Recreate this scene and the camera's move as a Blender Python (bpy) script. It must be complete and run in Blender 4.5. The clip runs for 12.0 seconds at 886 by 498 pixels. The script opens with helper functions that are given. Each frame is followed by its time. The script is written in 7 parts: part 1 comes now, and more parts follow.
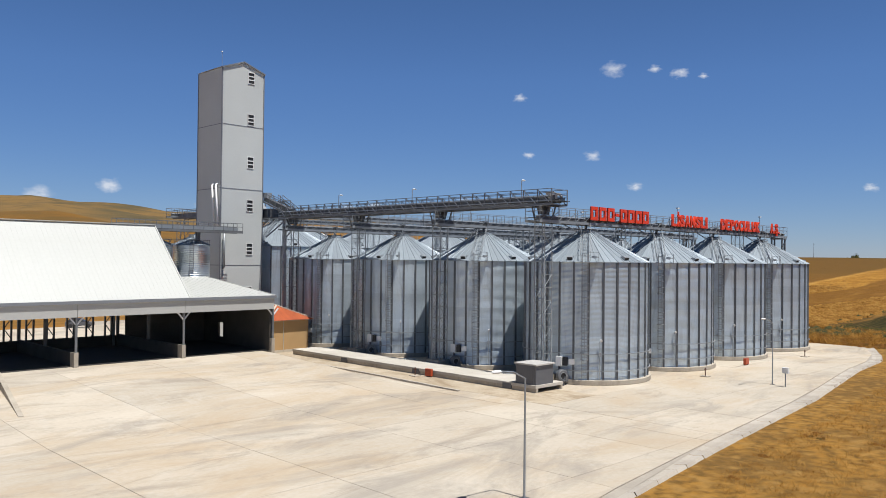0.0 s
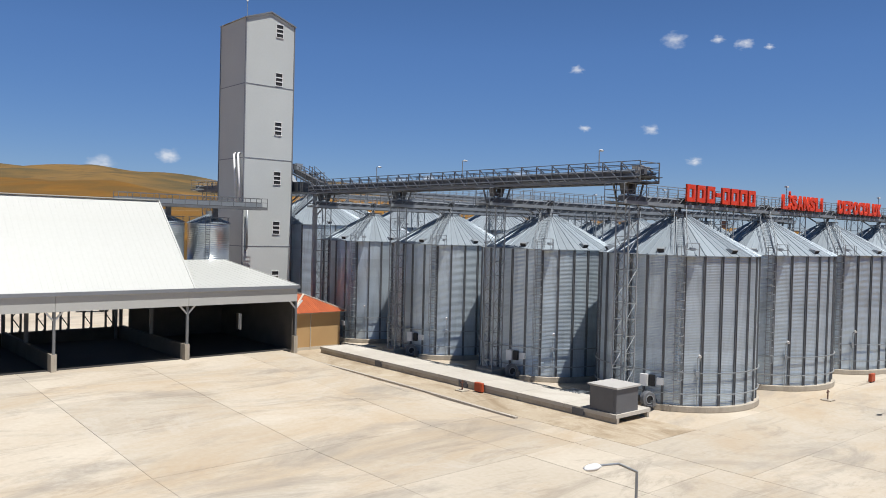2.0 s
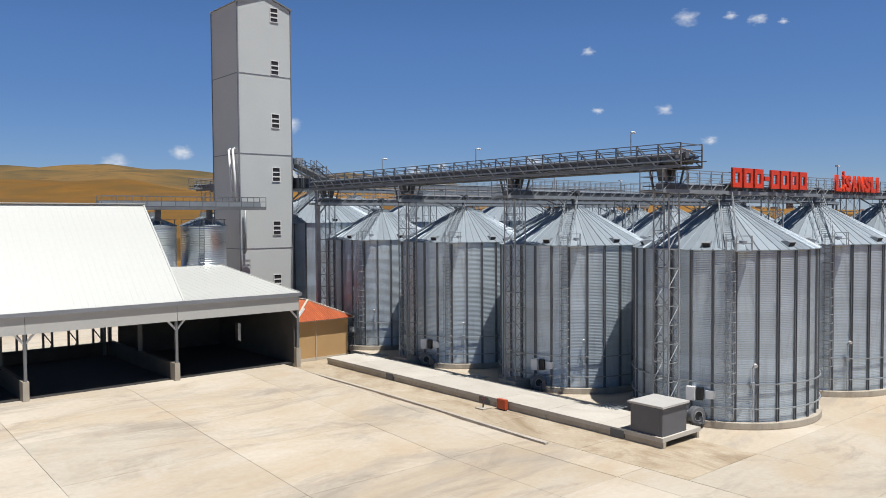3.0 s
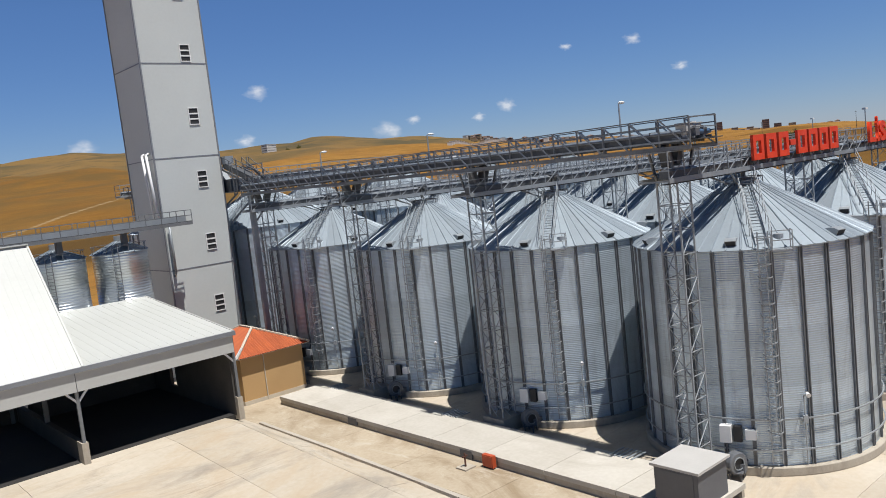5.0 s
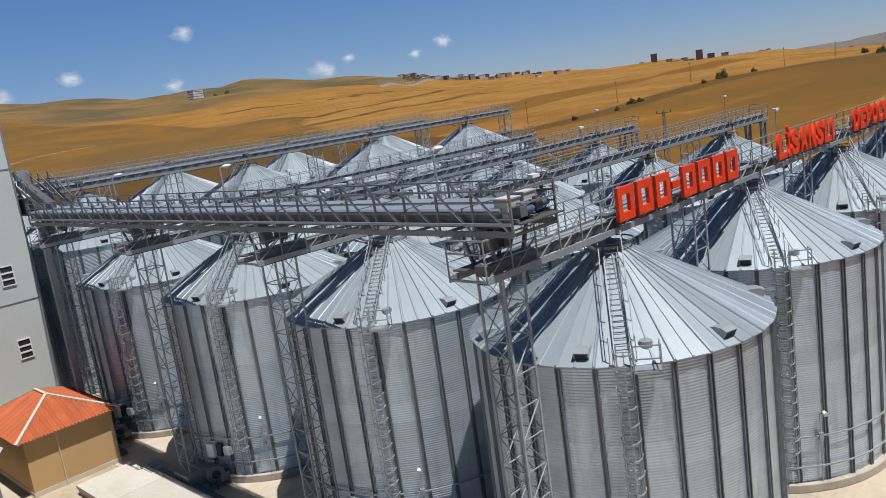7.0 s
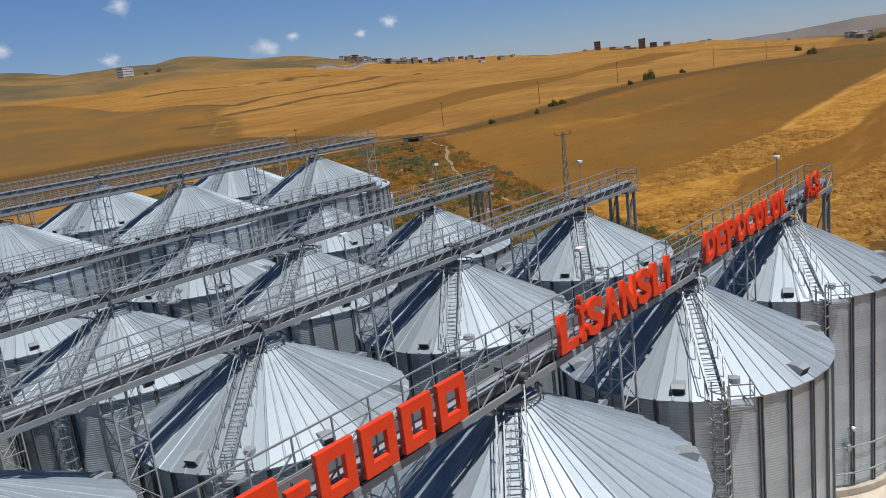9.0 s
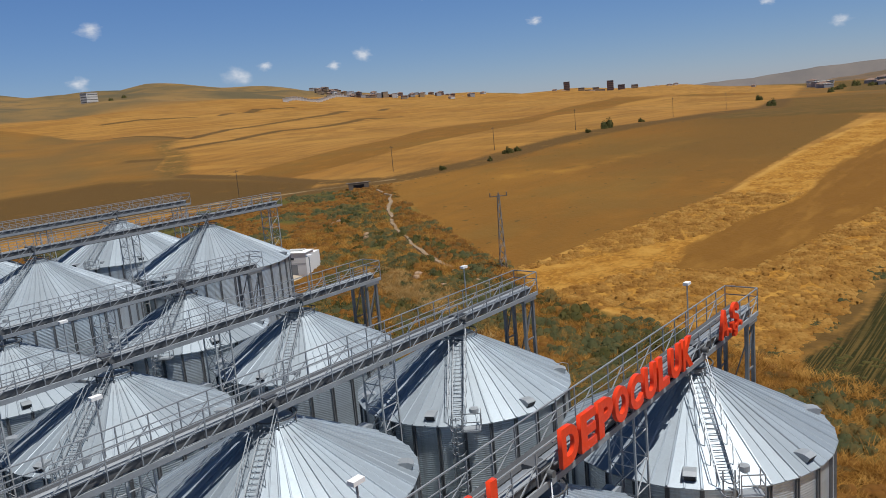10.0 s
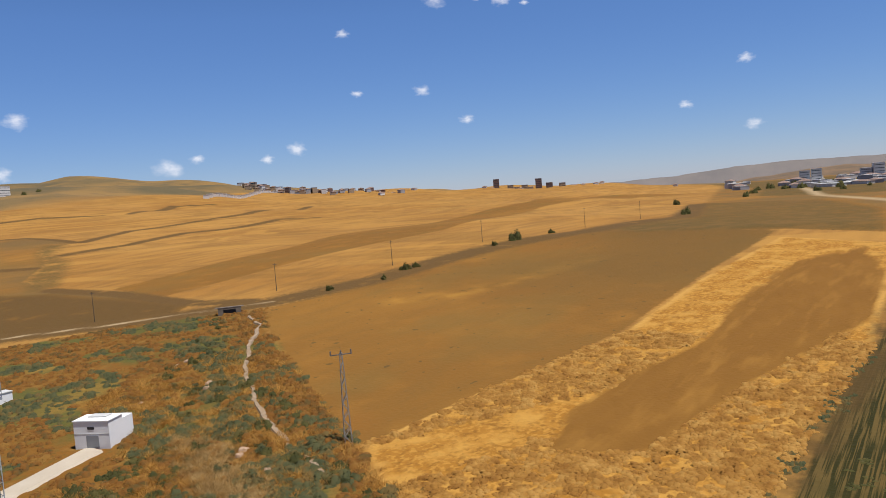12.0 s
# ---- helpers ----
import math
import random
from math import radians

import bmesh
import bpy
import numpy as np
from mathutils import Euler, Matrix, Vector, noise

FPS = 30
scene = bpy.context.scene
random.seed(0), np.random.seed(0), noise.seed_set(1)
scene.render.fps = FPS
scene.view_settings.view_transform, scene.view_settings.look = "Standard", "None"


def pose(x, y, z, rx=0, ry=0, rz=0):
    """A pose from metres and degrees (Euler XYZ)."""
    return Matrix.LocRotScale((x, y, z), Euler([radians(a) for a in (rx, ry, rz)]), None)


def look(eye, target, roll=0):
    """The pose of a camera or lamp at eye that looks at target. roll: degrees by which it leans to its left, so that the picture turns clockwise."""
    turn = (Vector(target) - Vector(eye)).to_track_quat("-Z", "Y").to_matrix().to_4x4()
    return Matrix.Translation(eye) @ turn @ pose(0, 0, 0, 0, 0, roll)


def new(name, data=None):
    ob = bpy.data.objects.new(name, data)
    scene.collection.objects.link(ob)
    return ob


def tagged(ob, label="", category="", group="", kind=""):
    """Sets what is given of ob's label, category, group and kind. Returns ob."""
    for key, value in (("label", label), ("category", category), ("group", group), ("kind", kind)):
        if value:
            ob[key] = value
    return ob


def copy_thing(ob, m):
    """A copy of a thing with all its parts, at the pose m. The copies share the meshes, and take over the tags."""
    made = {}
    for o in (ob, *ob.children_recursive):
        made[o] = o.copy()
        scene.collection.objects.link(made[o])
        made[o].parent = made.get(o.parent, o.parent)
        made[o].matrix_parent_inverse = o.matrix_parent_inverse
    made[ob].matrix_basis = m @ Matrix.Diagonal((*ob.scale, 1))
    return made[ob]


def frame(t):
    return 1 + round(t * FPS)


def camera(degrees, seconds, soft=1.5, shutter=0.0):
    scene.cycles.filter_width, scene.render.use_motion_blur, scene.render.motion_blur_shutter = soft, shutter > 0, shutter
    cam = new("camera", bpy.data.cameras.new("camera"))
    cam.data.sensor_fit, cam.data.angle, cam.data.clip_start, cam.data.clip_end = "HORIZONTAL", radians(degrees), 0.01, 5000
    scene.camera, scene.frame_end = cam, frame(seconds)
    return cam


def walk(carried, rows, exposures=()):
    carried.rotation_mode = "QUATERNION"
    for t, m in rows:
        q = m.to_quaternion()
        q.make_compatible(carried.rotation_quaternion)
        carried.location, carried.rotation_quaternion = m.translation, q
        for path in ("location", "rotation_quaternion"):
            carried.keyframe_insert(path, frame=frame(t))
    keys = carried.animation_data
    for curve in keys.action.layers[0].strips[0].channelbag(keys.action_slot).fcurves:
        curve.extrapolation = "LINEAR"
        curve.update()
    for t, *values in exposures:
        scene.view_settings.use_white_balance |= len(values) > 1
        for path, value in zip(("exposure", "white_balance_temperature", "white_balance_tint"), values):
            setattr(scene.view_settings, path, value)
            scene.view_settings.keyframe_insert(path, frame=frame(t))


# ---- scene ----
cam = camera(58.59, 12.0, soft=0.9)
ROWS = [
    (0.0, -72.31, -49.99, 12.55, 90.75, -0.60, -45.08),
    (0.5, -69.42, -47.05, 12.67, 90.34, -0.79, -43.97),
    (1.0, -66.27, -44.07, 12.94, 89.89, -1.22, -42.81),
    (1.5, -63.85, -41.28, 13.38, 89.30, -1.52, -42.11),
    (2.0, -61.01, -38.28, 13.85, 88.73, -1.44, -41.27),
    (2.5, -58.39, -35.45, 14.12, 88.36, -0.77, -40.70),
    (3.0, -55.77, -32.55, 14.70, 87.84, 0.40, -40.17),
    (5.0, -45.34, -23.82, 18.44, 84.25, 6.35, -41.74),
    (5.5, -41.93, -22.40, 19.61, 83.11, 7.10, -42.70),
    (6.0, -37.96, -21.21, 20.86, 81.81, 7.54, -43.87),
    (6.5, -33.97, -20.33, 22.04, 80.51, 7.79, -44.97),
    (8.5, -13.39, -17.40, 26.49, 76.96, 7.88, -48.96),
    (9.0, -6.42, -16.56, 27.53, 77.43, 6.79, -49.79),
    (9.5, -0.02, -15.91, 28.67, 78.34, 5.66, -50.58),
    (10.0, 7.31, -15.05, 30.09, 79.60, 5.01, -51.70),
    (10.5, 14.90, -13.70, 31.36, 80.91, 4.69, -52.87),
    (11.0, 22.08, -12.96, 32.71, 82.51, 4.70, -54.04),
    (11.5, 28.57, -12.24, 33.88, 84.10, 4.77, -55.15),
    (12.0, 35.04, -12.07, 35.12, 85.89, 4.50, -56.28),
]
walk(cam, [(t, pose(x, y, z, rx, ry, rz)) for t, x, y, z, rx, ry, rz in ROWS], exposures=[(0.0, 0.27, 6500, 10), (5.0, 0.24, 6500, 10), (6.5, 0.22, 6500, 10), (8.5, 0.13, 6500, 10), (10.0, 0.14, 6500, 10), (11.0, 0.24, 6500, 11), (11.5, 0.33, 6500, 12), (12.0, 0.47, 6500, 13)])

# ---- world, sun ----
SUN_UP = 71.4
SUN_TO = Vector((0.04, -0.999, 0)).normalized() * math.cos(radians(SUN_UP)) + Vector((0, 0, math.sin(radians(SUN_UP))))
world = bpy.data.worlds.new("sky")
scene.world = world
world.use_nodes = True
wn, wl = world.node_tree.nodes, world.node_tree.links
sky = wn.new("ShaderNodeTexSky")
sky.sky_type = 'NISHITA'
sky.sun_disc = False
sky.sun_elevation = radians(SUN_UP)
sky.sun_rotation = math.atan2(SUN_TO.x, SUN_TO.y)
sky.altitude, sky.air_density, sky.dust_density, sky.ozone_density = 900, 1.0, 0.05, 2.6
deep = wn.new("ShaderNodeHueSaturation")
deep.inputs["Saturation"].default_value, deep.inputs["Hue"].default_value = 1.12, 0.5
cool = wn.new("ShaderNodeMix")
cool.data_type, cool.blend_type = 'RGBA', 'MULTIPLY'
cool.inputs[0].default_value = 1.0
cool.inputs[7].default_value = (0.875, 0.963, 1.20, 1)
wl.new(sky.outputs[0], cool.inputs[6])
wl.new(cool.outputs[2], deep.inputs["Color"])
veil = wn.new("ShaderNodeMix")
veil.data_type, veil.blend_type = 'RGBA', 'ADD'
veil.inputs[7].default_value = (0.66, 1.395, 3.2, 1)
geo = wn.new("ShaderNodeTexCoord")
split, thin = wn.new("ShaderNodeSeparateXYZ"), wn.new("ShaderNodeMapRange")
wl.new(geo.outputs["Generated"], split.inputs[0])
wl.new(split.outputs["Z"], thin.inputs["Value"])
# the sky deepens towards the zenith
thin.inputs["From Min"].default_value, thin.inputs["From Max"].default_value = 0.22, 0.8
thin.inputs["To Min"].default_value, thin.inputs["To Max"].default_value = 0.0415, 0.009
veil.inputs[0].default_value = 1.0
wl.new(deep.outputs[0], veil.inputs[6])
wl.new(veil.outputs[2], wn["Background"].inputs[0])
wl.new(thin.outputs[0], wn["Background"].inputs[1])
sun_data = bpy.data.lights.new("sun", 'SUN')
sun_data.energy, sun_data.angle, sun_data.color = 5.0, radians(0.53), (1.0, 0.98, 0.945)
sun_ob = new("sun", sun_data)
sun_ob.matrix_world = look(SUN_TO * 300, (0, 0, 0))


# ---- materials ----
def material(name, base, rough=0.7, metal=0.0, tint=None, scale=0.6, fine=12.0, bump=0.15, amount=0.5, island=0.0, random_tint=0.0, spec=0.5):
    """Base colour that drifts to tint in broad stains and fine grain, with a fine relief."""
    m = bpy.data.materials.new(name)
    m.use_nodes = True
    n, l = m.node_tree.nodes, m.node_tree.links
    b = n["Principled BSDF"]
    b.inputs["Roughness"].default_value, b.inputs["Metallic"].default_value = rough, metal
    b.inputs["Specular IOR Level"].default_value = spec
    tc = n.new("ShaderNodeTexCoord")
    big, small = n.new("ShaderNodeTexNoise"), n.new("ShaderNodeTexNoise")
    big.inputs["Scale"].default_value, big.inputs["Detail"].default_value = scale, 5
    small.inputs["Scale"].default_value, small.inputs["Detail"].default_value = fine, 4
    for tex in (big, small):
        l.new(tc.outputs["Object"], tex.inputs["Vector"])
    mixer = n.new("ShaderNodeMix")
    mixer.data_type = 'RGBA'
    mixer.inputs[6].default_value = (*base, 1)
    mixer.inputs[7].default_value = (*(tint or [c * 0.7 for c in base]), 1)
    add = n.new("ShaderNodeMath")
    add.operation = 'MULTIPLY_ADD'
    l.new(small.outputs["Fac"], add.inputs[0])
    add.inputs[1].default_value = 0.5
    l.new(big.outputs["Fac"], add.inputs[2])
    ramp = n.new("ShaderNodeMapRange")
    ramp.inputs["From Min"].default_value, ramp.inputs["From Max"].default_value = 0.55, 0.95
    ramp.inputs["To Max"].default_value = amount
    l.new(add.outputs[0], ramp.inputs["Value"])
    l.new(ramp.outputs[0], mixer.inputs[0])
    out = mixer.outputs[2]
    if random_tint:
        info, hsv, mr = n.new("ShaderNodeObjectInfo"), n.new("ShaderNodeHueSaturation"), n.new("ShaderNodeMapRange")
        l.new(info.outputs["Random"], mr.inputs["Value"])
        mr.inputs["To Min"].default_value, mr.inputs["To Max"].default_value = 1 - random_tint, 1 + random_tint
        l.new(mr.outputs[0], hsv.inputs["Value"])
        l.new(out, hsv.inputs["Color"])
        out = hsv.outputs[0]
    l.new(out, b.inputs["Base Color"])
    if bump:
        bp = n.new("ShaderNodeBump")
        bp.inputs["Strength"].default_value, bp.inputs["Distance"].default_value = bump, 0.02
        l.new(small.outputs["Fac"], bp.inputs["Height"])
        l.new(bp.outputs[0], b.inputs["Normal"])
    return m


M_GALV = material("galvanised_steel", (0.33, 0.355, 0.375), 0.45, 0.35, (0.24, 0.262, 0.28), 0.5, 9, 0.05, 0.6, random_tint=0.05)
M_GALV_DARK = material("weathered_galvanised_steel", (0.122, 0.126, 0.13), 0.5, 0.3, (0.0792, 0.0828, 0.0864), 0.8, 9, 0.05, 0.6)
M_ROOF = material("galvanised_roof_sheet", (0.322, 0.373, 0.415), 0.48, 0.42, (0.268, 0.309, 0.342), 0.4, 8, 0.04, 0.6, random_tint=0.15)
M_WALL = material("corrugated_galvanised_wall", (0.553, 0.632, 0.688), 0.42, 0.60, (0.435, 0.50, 0.548), 0.35, 7, 0.05, 0.6, random_tint=0.08)
M_STEEL = material("galvanised_lattice_steel", (0.20, 0.208, 0.216), 0.5, 0.3, (0.115, 0.119, 0.122), 0.7, 10, 0.05, 0.6)
M_BASE = material("cast_concrete", (0.432, 0.382, 0.31), 0.9, 0, (0.331, 0.288, 0.23), 0.7, 9, 0.3, 0.7)
M_YARD = material("yard_concrete", (0.495, 0.442, 0.362), 0.9, 0, (0.405, 0.345, 0.266), 0.12, 3, 0.2, 0.8, random_tint=0.07)
M_JOINT = material("joint_filler", (0.36, 0.32, 0.265), 0.9, 0, (0.22, 0.195, 0.165), 0.5, 6, 0.2)
# black rubber, and also plates that paint the shade inside openings
M_BLACK = material("black_rubber_and_painted_shade", (0.02, 0.02, 0.022), 0.6, 0, (0.03, 0.03, 0.03), 1, 8, 0.05)
M_RED = material("red_sign_enamel", (0.80, 0.055, 0.010), 0.4, 0, (0.432, 0.0216, 0.0072), 0.8, 8, 0.02, 0.5)
M_TOWER = material("light_grey_cladding", (0.53, 0.555, 0.54), 0.55, 0, (0.475, 0.498, 0.487), 0.15, 4, 0.03, 0.7)
M_SEAM = material("grey_flashing", (0.238, 0.252, 0.274), 0.5, 0.3, (0.18, 0.187, 0.202), 0.6, 8, 0.03)
M_WHITE = material("white_frame_paint", (0.74, 0.74, 0.73), 0.5, 0, (0.64, 0.64, 0.63), 0.5, 7, 0.03)
M_SHEDROOF = material("white_coated_roof_sheet", (0.49, 0.497, 0.472), 0.5, 0, (0.439, 0.446, 0.418), 0.15, 3, 0.03, 0.6)
M_FASCIA = material("pale_grey_fascia_sheet", (0.446, 0.446, 0.425), 0.55, 0, (0.389, 0.389, 0.367), 0.2, 4, 0.03, 0.6)
M_PLASTER = material("ochre_render", (0.475, 0.302, 0.137), 0.85, 0, (0.418, 0.259, 0.115), 0.4, 10, 0.15, 0.6)
M_TILE = material("orange_clay_tile", (0.446, 0.108, 0.0324), 0.8, 0, (0.346, 0.0792, 0.0288), 0.9, 8, 0.2, 0.7, random_tint=0.12)
M_CREAM = material("cream_ridge_mortar", (0.518, 0.461, 0.374), 0.85, 0, (0.418, 0.36, 0.288), 1, 9, 0.2)
M_CABINET = material("dark_grey_cabinet_paint", (0.115, 0.119, 0.13), 0.55, 0.1, (0.0864, 0.0864, 0.0936), 0.6, 7, 0.03)
M_ORANGE = material("orange_box_paint", (0.446, 0.072, 0.0216), 0.5, 0, (0.36, 0.0576, 0.0216), 1, 8, 0.03)
M_GREY = material("mid_grey_paint", (0.252, 0.266, 0.288), 0.5, 0.2, (0.202, 0.216, 0.23), 0.6, 7, 0.03)


M_COVER = material("blue_grey_cover_sheet", (0.30, 0.34, 0.385), 0.42, 0.35, (0.23, 0.265, 0.30), 0.5, 9, 0.04, 0.6, random_tint=0.05)
M_MOTOR = material("blue_motor_paint", (0.07, 0.13, 0.22), 0.45, 0.1, (0.05, 0.09, 0.15), 1, 8, 0.03)
M_TRUSS = material("grey_truss_steel", (0.30, 0.322, 0.34), 0.55, 0.3, (0.19, 0.206, 0.22), 0.7, 10, 0.05, 0.6)
M_BOX = material("off_white_box_paint", (0.48, 0.465, 0.44), 0.5, 0, (0.40, 0.385, 0.36), 0.8, 8, 0.03)
M_FAN = material("grey_fan_paint", (0.17, 0.178, 0.19), 0.45, 0.3, (0.12, 0.126, 0.135), 0.8, 8, 0.04)


def corrugate(m, period, depth):
    """Adds the wave of corrugated sheet, running up the object's z, to a material's relief."""
    n, l = m.node_tree.nodes, m.node_tree.links
    tc, sep, mul, sine = n.new("ShaderNodeTexCoord"), n.new("ShaderNodeSeparateXYZ"), n.new("ShaderNodeMath"), n.new("ShaderNodeMath")
    mul.operation, sine.operation = 'MULTIPLY', 'SINE'
    mul.inputs[1].default_value = 2 * math.pi / period
    l.new(tc.outputs["Object"], sep.inputs[0])
    l.new(sep.outputs["Z"], mul.inputs[0])
    l.new(mul.outputs[0], sine.inputs[0])
    bp = n.new("ShaderNodeBump")
    bp.inputs["Strength"].default_value, bp.inputs["Distance"].default_value = 1.0, depth
    l.new(sine.outputs[0], bp.inputs["Height"])
    old = n["Principled BSDF"].inputs["Normal"].links[0].from_socket
    l.new(old, bp.inputs["Normal"])
    l.new(bp.outputs[0], n["Principled BSDF"].inputs["Normal"])


def stain(m, scale, lo, hi, amount, colour):
    """Lays a stretched, soft-edged stain over a material's colour."""
    n, l = m.node_tree.nodes, m.node_tree.links
    b = n["Principled BSDF"]
    tc, mp, tx, mr, mx = n.new("ShaderNodeTexCoord"), n.new("ShaderNodeMapping"), n.new("ShaderNodeTexNoise"), n.new("ShaderNodeMapRange"), n.new("ShaderNodeMix")
    mp.inputs["Scale"].default_value = scale
    mp.inputs["Rotation"].default_value = (0, 0, radians(-12))
    l.new(tc.outputs["Object"], mp.inputs["Vector"])
    tx.inputs["Scale"].default_value, tx.inputs["Detail"].default_value, tx.inputs["Roughness"].default_value = 1.0, 9, 0.72
    tx.inputs["Distortion"].default_value = 0.9
    l.new(mp.outputs[0], tx.inputs["Vector"])
    l.new(tx.outputs["Fac"], mr.inputs["Value"])
    mr.inputs["From Min"].default_value, mr.inputs["From Max"].default_value, mr.inputs["To Max"].default_value = lo, hi, amount
    mx.data_type = 'RGBA'
    l.new(mr.outputs[0], mx.inputs[0])
    l.new(b.inputs["Base Color"].links[0].from_socket, mx.inputs[6])
    mx.inputs[7].default_value = (*colour, 1)
    l.new(mx.outputs[2], b.inputs["Base Color"])


stain(M_YARD, (0.05, 0.09, 1), 0.45, 0.68, 0.8, (0.403, 0.302, 0.191))
stain(M_YARD, (0.06, 0.17, 1), 0.50, 0.68, 0.8, (0.266, 0.238, 0.202))
stain(M_YARD, (0.09, 0.26, 1), 0.55, 0.72, 0.7, (0.216, 0.184, 0.148))
stain(M_YARD, (0.08, 0.05, 1), 0.6, 0.72, 0.5, (0.533, 0.504, 0.454))
M_YARD_TAN = material("mud_stained_concrete", (0.44, 0.37, 0.275), 0.9, 0, (0.33, 0.26, 0.175), 0.2, 4, 0.2, 0.8, random_tint=0.06)
stain(M_YARD_TAN, (0.2, 0.12, 1), 0.48, 0.62, 0.8, (0.24, 0.175, 0.105))
stain(M_YARD_TAN, (0.5, 0.3, 1), 0.55, 0.68, 0.7, (0.50, 0.45, 0.37))
stain(M_BASE, (0.6, 0.6, 0.2), 0.5, 0.75, 0.6, (0.187, 0.158, 0.122))
stain(M_WALL, (0.9, 0.9, 0.12), 0.5, 0.75, 0.5, (0.209, 0.216, 0.22))
stain(M_ROOF, (1.2, 1.2, 1.2), 0.52, 0.75, 0.4, (0.23, 0.238, 0.245))
stain(M_SHEDROOF, (0.25, 0.6, 0.3), 0.52, 0.8, 0.35, (0.446, 0.439, 0.403))
corrugate(M_WALL, 0.125, 0.0062)
M_WALK = material("pale_walkway_concrete", (0.50, 0.47, 0.415), 0.9, 0, (0.42, 0.385, 0.33), 0.25, 4, 0.2, 0.8, random_tint=0.04)
stain(M_WALK, (0.3, 0.12, 1), 0.52, 0.7, 0.5, (0.34, 0.30, 0.245))
M_DRAIN = material("pale_drain_concrete", (0.432, 0.389, 0.331), 0.92, 0, (0.324, 0.281, 0.23), 0.5, 7, 0.25, 0.7, random_tint=0.1)
M_LATTICE = material("dull_lattice_steel", (0.38, 0.405, 0.42), 0.7, 0.1, (0.19, 0.205, 0.213), 0.7, 10, 0.05, 0.6, spec=0.2)
M_STIFF = material("dark_galvanised_stiffener", (0.18, 0.192, 0.205), 0.5, 0.4, (0.12, 0.13, 0.14), 0.8, 9, 0.05, 0.6)
M_GRATE = material("walkway_grating", (0.115, 0.119, 0.122), 0.6, 0.5, (0.072, 0.072, 0.0792), 0.9, 14, 0.2, 0.6)
# shed floor and inner walls: the shade under the roof is put into these colours
M_FLOOR_SHADE = material("shed_floor_painted_shade", (0.0252, 0.023, 0.0216), 0.95, 0, (0.036, 0.0324, 0.0288), 0.4, 6, 0.2)
M_CONC_SHADE = material("shed_concrete_painted_shade", (0.082, 0.075, 0.065), 0.95, 0, (0.052, 0.047, 0.040), 0.6, 7, 0.2, 0.7)
M_RUSTY = material("rusty_hydrant_paint", (0.115, 0.0504, 0.0324), 0.7, 0.2, (0.072, 0.036, 0.0288), 3, 14, 0.1)
M_GLASSY = material("dark_window_glass", (0.036, 0.0396, 0.0468), 0.25, 0, (0.0576, 0.0576, 0.0648), 0.3, 3, 0.0)
M_BARK = material("dead_stem", (0.0864, 0.0648, 0.0432), 0.9, 0, (0.0576, 0.0432, 0.0288), 2, 14, 0.3)
M_TRACK = material("white_dust_track", (0.36, 0.31, 0.238), 0.95, 0, (0.288, 0.238, 0.173), 0.3, 4, 0.2)


def leaf_material(name, a, b, c):
    """Foliage whose colour differs from tuft to tuft."""
    m = bpy.data.materials.new(name)
    m.use_nodes = True
    n, l = m.node_tree.nodes, m.node_tree.links
    geo, ramp = n.new("ShaderNodeNewGeometry"), n.new("ShaderNodeValToRGB")
    e = ramp.color_ramp.elements
    e[0].color, e[1].color = (*a, 1), (*c, 1)
    e.new(0.5).color = (*b, 1)
    # drifts of one colour some metres across, with a little change from leaf to leaf
    spot, drifts, stretch, both = n.new("ShaderNodeTexCoord"), n.new("ShaderNodeTexNoise"), n.new("ShaderNodeMapRange"), n.new("ShaderNodeMix")
    drifts.inputs["Scale"].default_value, drifts.inputs["Detail"].default_value = 0.4, 4.0
    stretch.inputs["From Min"].default_value, stretch.inputs["From Max"].default_value = 0.36, 0.64
    both.inputs[0].default_value = 0.25
    l.new(spot.outputs["Object"], drifts.inputs["Vector"])
    l.new(drifts.outputs["Fac"], stretch.inputs["Value"])
    l.new(stretch.outputs[0], both.inputs[2])
    l.new(geo.outputs["Random Per Island"], both.inputs[3])
    l.new(both.outputs[0], ramp.inputs[0])
    l.new(ramp.outputs[0], n["Principled BSDF"].inputs["Base Color"])
    # thin leaves let light through
    through_light, blend = n.new("ShaderNodeBsdfTranslucent"), n.new("ShaderNodeMixShader")
    blend.inputs[0].default_value = 0.35
    l.new(ramp.outputs[0], through_light.inputs["Color"])
    l.new(n["Principled BSDF"].outputs[0], blend.inputs[1])
    l.new(through_light.outputs[0], blend.inputs[2])
    l.new(blend.outputs[0], n["Material Output"].inputs["Surface"])
    n["Principled BSDF"].inputs["Roughness"].default_value = 0.9
    n["Principled BSDF"].inputs["Specular IOR Level"].default_value = 0.2
    return m


M_SCRUB = leaf_material("grey_green_scrub", (0.050, 0.058, 0.025), (0.080, 0.080, 0.032), (0.165, 0.095, 0.026))
M_RUST = leaf_material("rust_brown_weeds", (0.088, 0.066, 0.021), (0.180, 0.076, 0.0145), (0.235, 0.122, 0.026))
M_STRAW = leaf_material("straw_tufts", (0.225, 0.100, 0.018), (0.32, 0.160, 0.033), (0.42, 0.236, 0.060))
M_GREEN = leaf_material("green_bush_leaves", (0.040, 0.042, 0.012), (0.066, 0.062, 0.017), (0.100, 0.082, 0.024))
M_BLEACHED = leaf_material("bleached_grass", (0.25, 0.155, 0.055), (0.33, 0.215, 0.085), (0.41, 0.285, 0.125))
M_BOULDER = material("sandy_boulder", (0.32, 0.215, 0.135), 0.95, 0, (0.24, 0.15, 0.09), 0.8, 6, 0.4)
